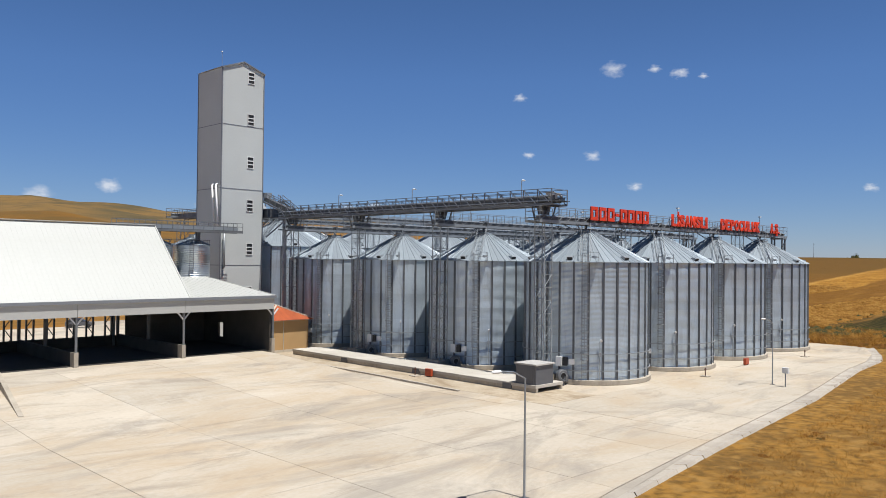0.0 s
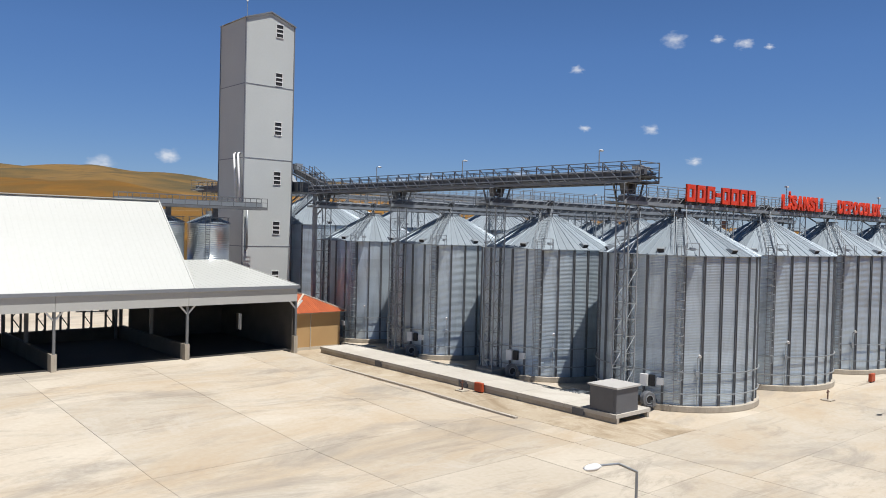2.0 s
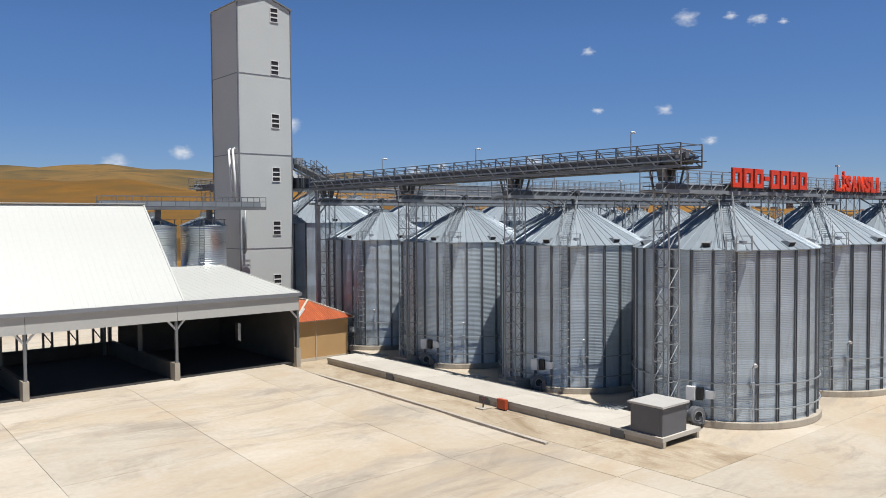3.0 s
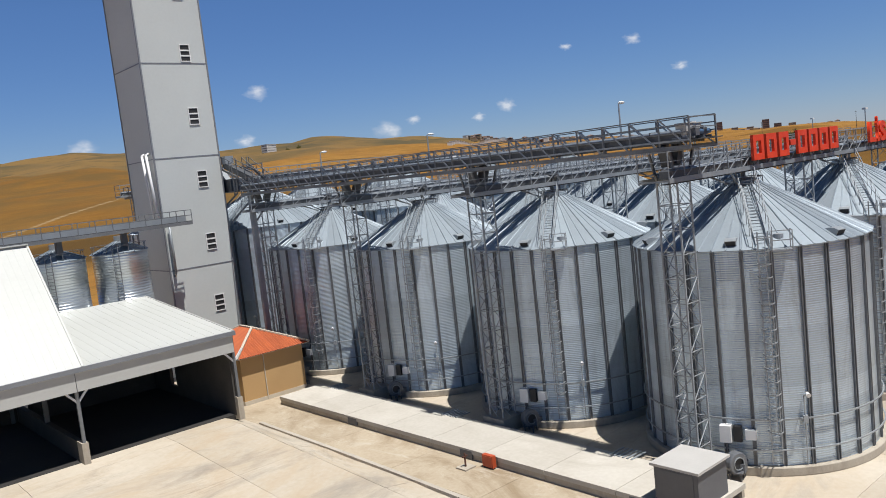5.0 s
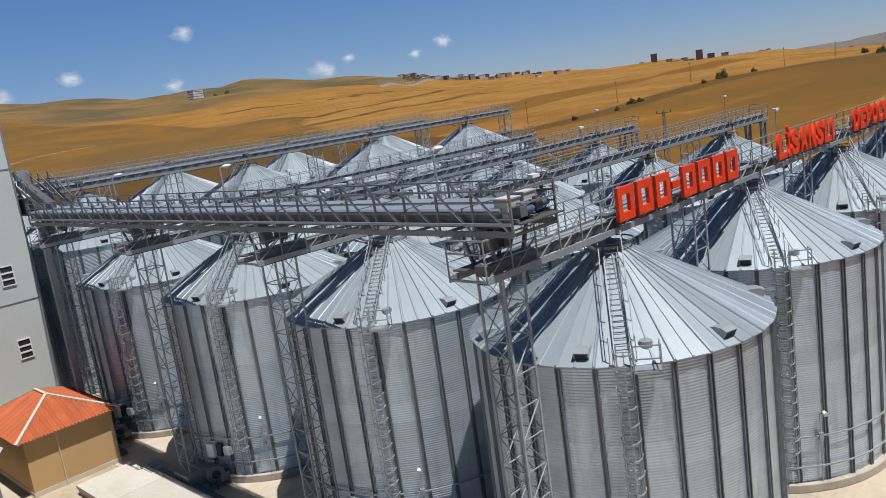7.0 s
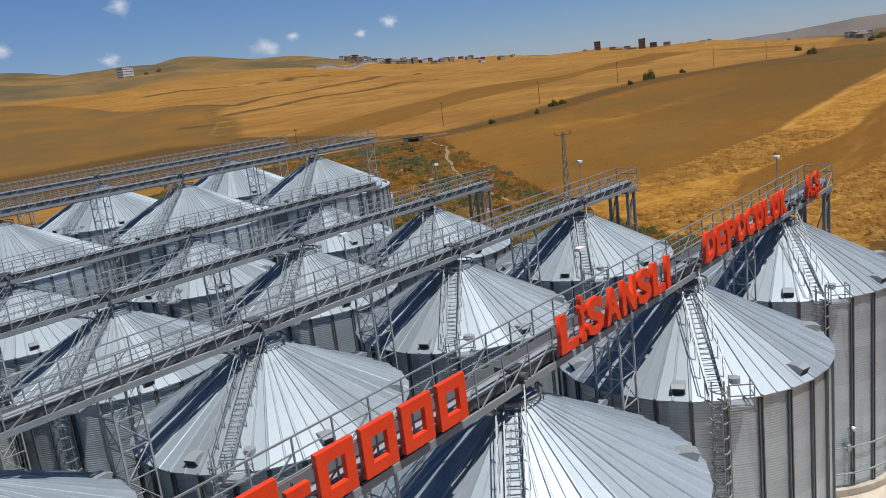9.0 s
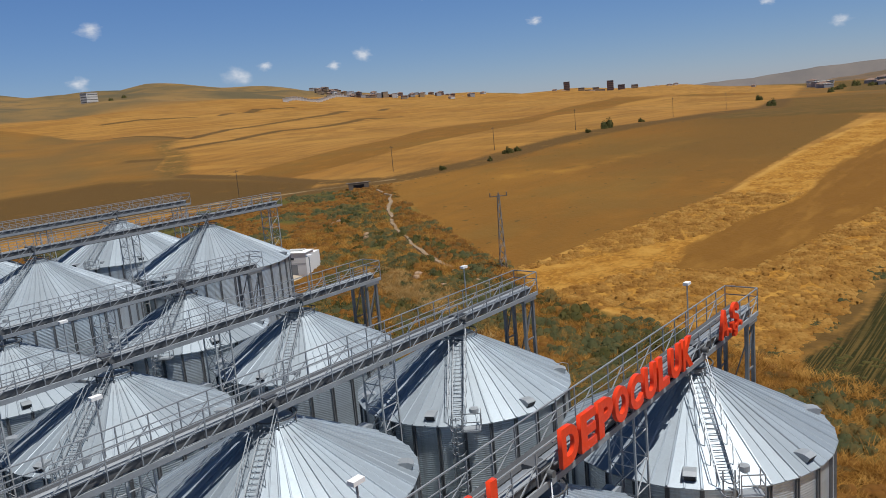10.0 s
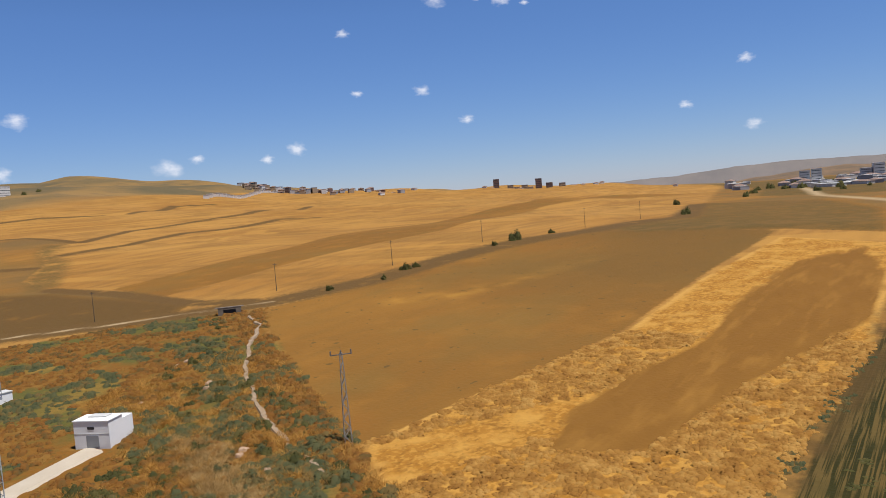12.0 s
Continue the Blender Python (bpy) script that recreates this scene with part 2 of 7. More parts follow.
M_SOOTY = material("dark_culvert_concrete", (0.16, 0.13, 0.10), 0.95, 0, (0.08, 0.065, 0.05), 0.8, 6, 0.3)
# ---- mesh helpers ----
class Shape:
    def __init__(self):
        self.v, self.f = [], []

    def add(self, verts, faces):
        k = len(self.v)
        self.v += [tuple(p) for p in verts]
        self.f += [tuple(i + k for i in q) for q in faces]
        return self

    def box(self, x0, y0, z0, x1, y1, z1):
        return self.add([(x, y, z) for x in (x0, x1) for y in (y0, y1) for z in (z0, z1)],
                        [(0, 1, 3, 2), (4, 6, 7, 5), (0, 4, 5, 1), (2, 3, 7, 6), (0, 2, 6, 4), (1, 5, 7, 3)])

    def beam(self, p, q, w, h=None, up=(0, 0, 1)):
        p, q, h = Vector(p), Vector(q), h or w
        d = (q - p).normalized()
        u = Vector(up)
        if abs(d.dot(u)) > 0.98:
            u = Vector((1, 0, 0))
        s = d.cross(u).normalized()
        u = s.cross(d)
        c = [a * s * w / 2 + b * u * h / 2 for a, b in ((-1, -1), (1, -1), (1, 1), (-1, 1))]
        return self.add([p + o for o in c] + [q + o for o in c], [(3, 2, 1, 0), (4, 5, 6, 7)] + [(i, (i + 1) % 4, 4 + (i + 1) % 4, 4 + i) for i in range(4)])

    def tube(self, p, q, r0, r1=None, seg=8, caps=True):
        p, q, r1 = Vector(p), Vector(q), r0 if r1 is None else r1
        d = (q - p).normalized()
        u = Vector((1, 0, 0)) if abs(d.z) > 0.9 else Vector((0, 0, 1))
        s = d.cross(u).normalized()
        u = s.cross(d)
        ring = [s * math.cos(2 * math.pi * i / seg) + u * math.sin(2 * math.pi * i / seg) for i in range(seg)]
        faces = [(i, (i + 1) % seg, seg + (i + 1) % seg, seg + i) for i in range(seg)]
        if caps:
            faces += [tuple(range(seg))[::-1], tuple(range(seg, 2 * seg))]
        return self.add([p + r0 * o for o in ring] + [q + r1 * o for o in ring], faces)

    def lathe(self, profile, seg=64, a0=0.0, a1=360.0):
        """Turns (radius, z) pairs about the z axis."""
        full = abs(a1 - a0) >= 360
        n = seg if full else seg + 1
        ang = [radians(a0 + (a1 - a0) * i / seg) for i in range(n)]
        k = len(profile)
        verts = [(r * math.cos(a), r * math.sin(a), z) for a in ang for r, z in profile]
        faces = [(i * k + j, ((i + 1) % n) * k + j, ((i + 1) % n) * k + j + 1, i * k + j + 1) for i in range(seg) for j in range(k - 1)]
        return self.add(verts, faces)

    def sweep(self, pts, w, closed=False):
        """A square bar bent through the points, in one piece."""
        pts = [Vector(p) for p in pts]
        k = len(pts)
        verts, faces = [], []
        for i, p in enumerate(pts):
            a = pts[i - 1] if i or closed else p
            b = pts[(i + 1) % k] if i < k - 1 or closed else p
            d = (b - a).normalized()
            u = Vector((0, 0, 1)) if abs(d.z) < 0.9 else Vector((0.6, 0.8, 0))
            s_ = d.cross(u).normalized()
            u = s_.cross(d)
            verts += [p + (a_ * s_ + b_ * u) * w / 2 for a_, b_ in ((-1, -1), (1, -1), (1, 1), (-1, 1))]
        for i in range(k if closed else k - 1):
            o, q = 4 * i, 4 * ((i + 1) % k)
            faces += [(o + j, o + (j + 1) % 4, q + (j + 1) % 4, q + j) for j in range(4)]
        if not closed:
            faces += [(3, 2, 1, 0), tuple(4 * k - 4 + j for j in range(4))]
        return self.add(verts, faces)

    def mesh(self, name, mat, smooth=False):
        me = bpy.data.meshes.new(name)
        me.from_pydata(self.v, [], self.f)
        me.materials.append(mat)
        bm = bmesh.new()
        bm.from_mesh(me)
        bmesh.ops.recalc_face_normals(bm, faces=bm.faces)
        bm.to_mesh(me)
        bm.free()
        if smooth:
            me.polygons.foreach_set("use_smooth", [True] * len(me.polygons))
        return me


def part(name, shape, mat, parent=None, label="", m=None, smooth=False):
    me = shape if isinstance(shape, bpy.types.Mesh) else shape.mesh(name, mat, smooth)
    ob = new(name, me)
    if parent:
        ob.parent = parent
    if m is not None:
        ob.matrix_basis = m
    return tagged(ob, label)


def thing(name, label, category, m=None, group="", kind=""):
    ob = new(name)
    if m is not None:
        ob.matrix_basis = m
    return tagged(ob, label, category, group, kind)


def spin(a, r=0.0, z=0.0):
    """A pose turned by a degrees, r out along its own x."""
    return pose(0, 0, 0, 0, 0, a) @ pose(r, 0, z)


# ---- ground ----
HILL_AZ = [-180, -60, -20, 5, 14, 17, 21, 25, 31, 37, 43, 48, 53, 58, 63, 68, 74, 80, 100, 130, 180]
HILL_EL = [0.2, 0.2, -0.75, -0.75, -0.75, -0.6, -0.3, -0.02, 0.12, 0.5, 1.0, 1.8, 2.4, 2.9, 2.6, 2.9, 3.4, 3.1, 1.6, 0.4, 0.2]


def height(x, y):
    """The land: level round the yard, rising to the east, with hills round the horizon."""
    x, y = np.asarray(x, float), np.asarray(y, float)
    r, az = np.hypot(x, y), np.degrees(np.arctan2(y, x))
    s = (0.93 * x + 0.3 * y) * np.minimum(1, 330 / np.maximum(r, 1e-6)) - 92
    near = 0.068 * np.logaddexp(0, s / 7) * 7
    far = 30 + 2200 * np.tan(np.radians(np.interp(az, HILL_AZ, HILL_EL)))
    u = np.clip((r - 330) / (2200 - 330), 0, 1)
    roll = np.clip((r - 125) / 300, 0, 1) * (1.3 * np.sin(x / 61 + y / 97) + 0.9 * np.sin(y / 43 - x / 121))
    roll = roll * np.clip((az - 12) / 12, 0.12, 1)
    return near + (far - near) * u - np.maximum(0, r - 2200) * 0.03 + roll * (1 + 4 * u)


def inside(poly, x, y):
    hit = np.zeros(x.shape, bool)
    for (xa, ya), (xb, yb) in zip(poly, poly[1:] + poly[:1]):
        cross = (ya > y) != (yb > y)
        with np.errstate(divide='ignore', invalid='ignore'):
            hit ^= cross & (x < (xb - xa) * (y - ya) / (yb - ya + 1e-12) + xa)
    return hit


def along(line, x, y):
    """Distance from a line of points."""
    best = np.full(x.shape, 1e9)
    for (xa, ya), (xb, yb) in zip(line, line[1:]):
        dx, dy = xb - xa, yb - ya
        t = np.clip(((x - xa) * dx + (y - ya) * dy) / (dx * dx + dy * dy), 0, 1)
        best = np.minimum(best, np.hypot(x - xa - t * dx, y - ya - t * dy))
    return best


TILLED = [(183, 145), (167, 131), (142, 97), (127, 77), (114, 57), (138, 52), (179, 45), (241, 45), (281, 43), (312, 42), (330, 108), (298, 120), (279, 128), (255, 133), (224, 135)]
STRAW = [(114, 57), (138, 53), (179, 44), (229, 44), (298, 38), (293, 26), (284, 5), (180, 2), (150, 4), (122, 6), (103, 7), (90, 8), (96, 18), (98, 25), (101, 36), (104, 46)]
STRAW_DULL = [(121, 33), (135, 36), (152, 34), (177, 29), (205, 30), (254, 27), (278, 12), (240, 5), (200, 3), (182, 8), (154, 16), (133, 20), (125, 22)]
CROP = [(70, -12), (80, -2), (83, 1), (88, 5), (93, 7), (100, 5), (111, 4), (125, 4), (152, 3.5), (169, 2), (193, 1), (284, -2), (300, -90), (50, -90)]
SCRUB = [(57, 200), (134, 186), (162, 170), (183, 145), (167, 131), (142, 97), (127, 77), (114, 57), (104, 46), (101, 36), (98, 25), (96, 18), (90, 8), (72, -10), (57, -20)]
STRIPE = [(199, 240), (225, 240), (259, 244), (289, 242), (345, 261), (422, 262), (484, 289), (574, 305), (633, 300), (760, 345), (869, 348), (939, 342), (992, 307), (983, 256), (901, 300), (646, 268), (579, 262), (448, 228), (339, 192), (271, 197), (240, 200), (211, 200), (190, 202)]
FALLOW = [(-300, 260), (60, 232), (140, 201), (184, 181), (188, 196), (194, 228), (194, 269), (202, 304), (232, 340), (253, 384), (286, 402), (292, 432), (303, 518), (320, 640), (250, 1250), (-400, 1250)]
HEDGE = [(271, 412), (279, 394), (252, 363), (241, 331), (200, 272), (187, 276), (200, 304), (228, 340), (249, 384)]
SOIL_BACK = [(120, 216), (141, 203), (150, 190), (172, 171), (183, 178), (187, 205), (188, 238), (190, 262), (176, 300), (60, 350), (-60, 330), (40, 252)]
VALLEY = [(640, 70), (700, 130), (1000, 190), (1500, 360), (2000, 520), (2000, -300), (700, -150)]
VALLEY_ROAD = [(1150, 190), (1052, 160), (647, 78), (454, 10), (380, -60)]
FAR_FALLOW = [(316, 41), (312, 91), (330, 108), (374, 108), (405, 97), (520, 127), (608, 150), (560, 60), (410, 18), (305, 8)]
PALE_STREAK = [(196, 112), (205, 101), (222, 95), (241, 89), (262, 84)]
ROAD = [(60, 240), (140, 201), (158, 180), (180, 159), (189, 151), (224, 139), (255, 137), (279, 132), (298, 124), (323, 113), (374, 110), (405, 100), (520, 129), (600, 150)]
BAULKS = [[(303, 518), (292, 432), (286, 402)], [(287, 400), (360, 461), (419, 478), (500, 500), (726, 641)], [(249, 355), (292, 363), (367, 413), (421, 427), (489, 452), (519, 436)],
          [(460, 604), (621, 754), (673, 747)], [(374, 655), (441, 616)], [(212, 341), (221, 331)], [(194, 272), (193, 228), (187, 196), (184, 179), (189, 160)]]
PALE_GRASS = [(106, 87), (108, 77), (100, 59), (92, 53), (82, 34), (79, 36), (88, 48), (93, 63), (99, 77)]
DITCH = [(107, 42), (105, 37), (103, 29.5), (99, 22.6), (95.8, 17), (95, 13)]
WEEDY = [(94, 11), (101, 7.6), (111.5, 7.4), (127, 6.6), (135, 4.8), (153, 3.6), (180, 1.6), (230, 0)]
HILL_ROAD = [(20, 395), (65, 440), (97, 476), (133, 504), (200, 540)]
BROOK = [(180, 150), (173, 143), (166, 131), (147.5, 115.5), (137.5, 105.4), (125.8, 90.7), (121, 84), (114, 73), (109, 65), (107, 58.6), (103, 52)]

rings = np.concatenate([[0, 8, 16, 24, 32, 38], np.geomspace(42, 4600, 330)])
# finer steps where the camera looks, coarser behind it
turn = np.concatenate([np.linspace(-25, 95, 600, endpoint=False), np.linspace(95, 335, 160, endpoint=False)])
aa, rr = np.meshgrid(np.radians(turn), rings)
gx, gy = 20 + rr * np.cos(aa), -8 + rr * np.sin(aa)
gz = height(gx, gy) - 0.2
wob = np.array([noise.noise((a / 9, b / 9, 0)) for a, b in zip(gx.ravel(), gy.ravel())]).reshape(gx.shape)
px, py = gx + 2.2 * wob, gy + 2.2 * np.roll(wob, 7, axis=1)
clod = np.clip(1.2 - np.abs(rr - 130) / 160, 0, 1) * (inside(STRAW, px, py) | inside(SCRUB, px, py))
gz += 0.25 * clod * np.array([noise.noise((a / 1.7, b / 1.7, 3)) for a, b in zip(gx.ravel(), gy.ravel())]).reshape(gx.shape)
n_r, n_a = gx.shape
idx = np.arange(n_r * n_a).reshape(n_r, n_a)
quads = np.stack([idx[:-1], np.roll(idx, -1, 1)[:-1], np.roll(idx, -1, 1)[1:], idx[1:]], -1).reshape(-1, 4)
me = bpy.data.meshes.new("ground")
me.from_pydata(np.stack([gx, gy, gz], -1).reshape(-1, 3).tolist(), [], quads.tolist())
me.polygons.foreach_set("use_smooth", [True] * len(me.polygons))


def patch(x, y):
    """Drifts of scrub against rusty weeds; positive where the scrub grows."""
    return np.array([noise.noise((a / 17, b / 17, 4)) + 0.5 * noise.noise((a / 6, b / 6, 9)) for a, b in zip(np.ravel(x), np.ravel(y))]).reshape(np.shape(x))


def mask(name, r, g_, b, a):
    layer = me.color_attributes.new(name, 'FLOAT_COLOR', 'POINT')
    layer.data.foreach_set("color", np.stack([np.asarray(v, float).ravel() for v in (r, g_, b, a)], -1).ravel())


bank = np.clip((140 - np.hypot(gx, gy)) / 30, 0, 1) * (gy < 4) * (gx < 66 + 0.3 * gy)
reach = np.maximum(4.0, 0.03 * rr)


def soft(poly):
    """1 well inside, 0 well outside, one half on the line."""
    d = along(poly + poly[:1], gx, gy)
    return np.clip(0.5 + np.where(inside(poly, gx, gy), d, -d) / reach, 0, 1)


def strip(line, w):
    """One half at w from the line, 1 on it."""
    return np.clip(1 - along(line, gx, gy) * 0.5 / np.maximum(w, 0.006 * rr), 0, 1)


straw, dull = soft(STRAW), soft(STRAW_DULL)
soil = np.maximum(np.maximum(soft(TILLED), soft(STRIPE)), np.maximum(soft(FAR_FALLOW), soft(SOIL_BACK)))
fallow = np.maximum(soft(FALLOW), np.clip((15 - np.degrees(np.arctan2(gy, gx))) / 3, 0, 1) * np.clip((rr - 330) / 80, 0, 1))
scrub = np.minimum(soft(SCRUB), 1 - bank)
edge = strip(ROAD, 7.0)
for line in BAULKS:
    edge = np.maximum(edge, strip(line, 3.8))
light = np.maximum(np.maximum(0.78 * strip(ROAD[:5], 1.6), 0.3 * strip(ROAD[4:], 1.2)), 0.42 * strip(BROOK, 0.8))
light = np.maximum(light, np.maximum(0.8 * strip(HILL_ROAD, 1.8), 0.7 * strip(VALLEY_ROAD, 7)))
mask("fields", np.maximum(straw, bank), soil, scrub, fallow)
mask("extra", dull, strip(STRAW + STRAW[:1], 1.3), soft(PALE_GRASS), np.maximum(strip(DITCH, 1.0), strip([(x, y - 0.8) for x, y in WEEDY], 2.6)))
mask("lines", edge, light, soft(CROP), np.clip((np.hypot(gx, gy) - np.interp(np.degrees(np.arctan2(gy, gx)), [10, 20, 42, 48, 60, 75], [1500, 2300, 2050, 1180, 930, 720])) / 220, 0, 1))
mask("more", np.maximum(np.maximum(0.62 * soft(HEDGE), soft(VALLEY)), 0.62 * soft(FAR_FALLOW)), np.clip(1 - along(PALE_STREAK, gx, gy) / 7, 0, 1), np.clip(0.5 + 1.6 * patch(gx, gy), 0, 1), bank)

mask("soils", np.clip(1 - along([(250, 66), (300, 62), (322, 85)], gx, gy) / 62, 0, 1), soft(SOIL_BACK), 0 * gx, 0 * gx)

m = bpy.data.materials.new("fields_and_hills")
m.use_nodes = True
n, l = m.node_tree.nodes, m.node_tree.links


def tex(scale, detail=5.0, vec=None):
    t = n.new("ShaderNodeTexNoise")
    t.inputs["Scale"].default_value, t.inputs["Detail"].default_value = scale, detail
    l.new(vec or where.outputs["Object"], t.inputs["Vector"])
    return t.outputs["Fac"]


def mixed(fac, a, b):
    k = n.new("ShaderNodeMix")
    k.data_type = 'RGBA'
    for sock, v in ((k.inputs[0], fac), (k.inputs[6], a), (k.inputs[7], b)):
        if isinstance(v, tuple):
            sock.default_value = (*v, 1)
        elif isinstance(v, float):
            sock.default_value = v
        else:
            l.new(v, sock)
    return k.outputs[2]


def span(v, lo, hi, top=1.0):
    k = n.new("ShaderNodeMapRange")
    l.new(v, k.inputs["Value"])
    k.inputs["From Min"].default_value, k.inputs["From Max"].default_value, k.inputs["To Max"].default_value = lo, hi, top
    return k.outputs[0]


def times(a, b):
    k = n.new("ShaderNodeMath")
    k.operation = 'MULTIPLY'
    l.new(a, k.inputs[0])
    l.new(b, k.inputs[1])
    return k.outputs[0]


def layer(name):
    a, s = n.new("ShaderNodeAttribute"), n.new("ShaderNodeSeparateColor")
    a.attribute_name = name
    l.new(a.outputs["Color"], s.inputs[0])
    return s.outputs[0], s.outputs[1], s.outputs[2], a.outputs["Alpha"]


where = n.new("ShaderNodeTexCoord")
drill = n.new("ShaderNodeMapping")
drill.inputs["Rotation"].default_value = (0, 0, radians(10))
drill.inputs["Scale"].default_value = (0.012, 0.22, 1)
l.new(where.outputs["Object"], drill.inputs["Vector"])
f_straw, f_soil, f_scrub, f_fallow = layer("fields")
f_edge, f_light, f_crop, f_wild = layer("lines")
f_hedge, f_pale, f_drift, f_bank = layer("more")
f_dull, f_rim, f_grass, f_ditch = layer("extra")
f_darker, f_back = layer("soils")[:2]
broad, mid, fine = tex(0.012, 4), tex(0.11, 5), tex(1.3, 6)
lumps = tex(0.75, 5)


def crisp(v, by=0.35, w=0.08, at=0.5):
    """Sharpens a soft mask along a ragged line."""
    k = n.new("ShaderNodeMath")
    k.operation = 'MULTIPLY_ADD'
    l.new(lumps, k.inputs[0])
    k.inputs[1].default_value = by
    l.new(v, k.inputs[2])
    return span(k.outputs[0], at + by / 2 - w, at + by / 2 + w)


rowed = tex(1.0, 4, drill.outputs[0])
combs = n.new("ShaderNodeMapping")
combs.inputs["Rotation"].default_value = (0, 0, radians(2))
combs.inputs["Scale"].default_value = (0.07, 4.2, 1)
l.new(where.outputs["Object"], combs.inputs["Vector"])
comb = tex(1.0, 3, combs.outputs[0])
bands = n.new("ShaderNodeMapping")
bands.inputs["Rotation"].default_value = (0, 0, radians(-52))
bands.inputs["Scale"].default_value = (0.016, 0.0022, 1)
l.new(where.outputs["Object"], bands.inputs["Vector"])
band = tex(1.0, 3, bands.outputs[0])
bands2 = n.new("ShaderNodeMapping")
bands2.inputs["Rotation"].default_value = (0, 0, radians(-60))
bands2.inputs["Scale"].default_value = (0.03, 0.0035, 1)
l.new(where.outputs["Object"], bands2.inputs["Vector"])
band2 = tex(1.0, 2, bands2.outputs[0])
gold = mixed(span(broad, 0.35, 0.65), (0.22, 0.106, 0.026), (0.278, 0.148, 0.042))
gold = mixed(span(rowed, 0.42, 0.66, 0.7), gold, (0.152, 0.080, 0.025))
gold = mixed(span(band, 0.5, 0.62, 0.55), gold, (0.31, 0.166, 0.0432))
gold = mixed(span(band2, 0.56, 0.64, 0.45), gold, (0.137, 0.072, 0.0202))
gold = mixed(span(fine, 0.45, 0.75, 0.3), gold, (0.274, 0.148, 0.0396))
bare = mixed(span(broad, 0.4, 0.6), (0.148, 0.072, 0.0165), (0.180, 0.088, 0.019))
bare = mixed(span(mid, 0.5, 0.75, 0.6), bare, (0.215, 0.104, 0.022))
bare = mixed(span(tex(0.02, 3), 0.52, 0.62, 0.5), bare, (0.172, 0.076, 0.0165))
bare = mixed(span(rowed, 0.45, 0.7, 0.3), bare, (0.115, 0.066, 0.020))
bare = mixed(span(fine, 0.55, 0.8, 0.4), bare, (0.108, 0.064, 0.024))
tuft = mixed(span(mid, 0.42, 0.62), (0.235, 0.108, 0.019), (0.30, 0.152, 0.032))
tuft = mixed(span(fine, 0.5, 0.68, 0.55), tuft, (0.120, 0.0580, 0.0137))
wild = mixed(crisp(f_drift, 0.5, 0.22), (0.145, 0.066, 0.0135), (0.074, 0.070, 0.020))
wild = mixed(span(tex(0.35, 5), 0.54, 0.74, 0.75), wild, (0.194, 0.108, 0.0302))
wild = mixed(span(fine, 0.55, 0.78, 0.7), wild, (0.064, 0.056, 0.018))
wild = mixed(span(tex(0.045, 4), 0.58, 0.68, 0.4), wild, (0.25, 0.132, 0.030))
wild = mixed(span(tex(0.8, 4), 0.52, 0.66, 0.55), wild, (0.105, 0.070, 0.019))
crop = mixed(span(comb, 0.47, 0.56), (0.022, 0.021, 0.0065), (0.082, 0.056, 0.019))
crop = mixed(span(mid, 0.5, 0.66, 0.6), crop, (0.028, 0.026, 0.008))
hill = mixed(span(tex(0.006, 6), 0.4, 0.62), (0.18, 0.112, 0.0468), (0.09, 0.072, 0.0418))
hill = mixed(span(tex(0.03, 5), 0.52, 0.7, 0.6), hill, (0.072, 0.0612, 0.0396))
tuft = mixed(span(tex(1.2, 5), 0.5, 0.6, 0.75), tuft, (0.335, 0.174, 0.038))
# dark gaps: the shade between straw lumps, put into the ground colour
tuft = mixed(span(tex(0.55, 5), 0.58, 0.68, 0.6), tuft, (0.135, 0.060, 0.0125))
tuft = mixed(span(tex(0.22, 4), 0.5, 0.62, 0.6), tuft, (0.36, 0.20, 0.050))
bare = mixed(span(tex(0.035, 5), 0.5, 0.66, 0.55), bare, (0.128, 0.078, 0.023))
bare = mixed(times(f_pale, span(mid, 0.36, 0.66, 0.75)), bare, (0.29, 0.15, 0.030))
# tilled soil grows darker towards the east end of the field
bare = mixed(span(f_darker, 0.0, 0.8, 0.72), bare, (0.098, 0.056, 0.0175))
bare = mixed(times(f_back, span(mid, 0.15, 0.4, 0.92)), bare, (0.080, 0.047, 0.0165))
shrub = mixed(span(mid, 0.4, 0.6), (0.0612, 0.0475, 0.0173), (0.108, 0.0648, 0.0216))
mead = mixed(0.75, gold, bare)
mead = mixed(span(tex(0.018, 5), 0.35, 0.6, 0.75), mead, (0.108, 0.070, 0.029))
col = mixed(f_wild, gold, hill)
col = mixed(crisp(f_fallow), col, mead)
col = mixed(crisp(f_soil), col, bare)
plain = mixed(f_bank, (0.142, 0.067, 0.0145), gold)
stubble = mixed(span(rowed, 0.4, 0.65, 0.6), plain, (0.168, 0.081, 0.0175))
streak = n.new("ShaderNodeMapping")
streak.inputs["Rotation"].default_value = (0, 0, radians(14))
streak.inputs["Scale"].default_value = (0.022, 0.30, 1)
l.new(where.outputs["Object"], streak.inputs["Vector"])
swath = tex(1.0, 5, streak.outputs[0])
k_ = n.new("ShaderNodeMath")
k_.operation = 'MULTIPLY_ADD'
l.new(swath, k_.inputs[0])
k_.inputs[1].default_value = 1.3
l.new(f_dull, k_.inputs[2])
stubble = mixed(span(swath, 0.52, 0.70, 0.7), stubble, (0.215, 0.108, 0.025))
cut = mixed(times(span(k_.outputs[0], 1.0, 1.3), span(f_dull, 0.02, 0.2)), tuft, stubble)
cut = mixed(times(crisp(f_rim, 0.4, 0.2), span(mid, 0.3, 0.55, 0.75)), cut, (0.36, 0.205, 0.058))
col = mixed(crisp(f_straw, 0.2, 0.06), col, cut)
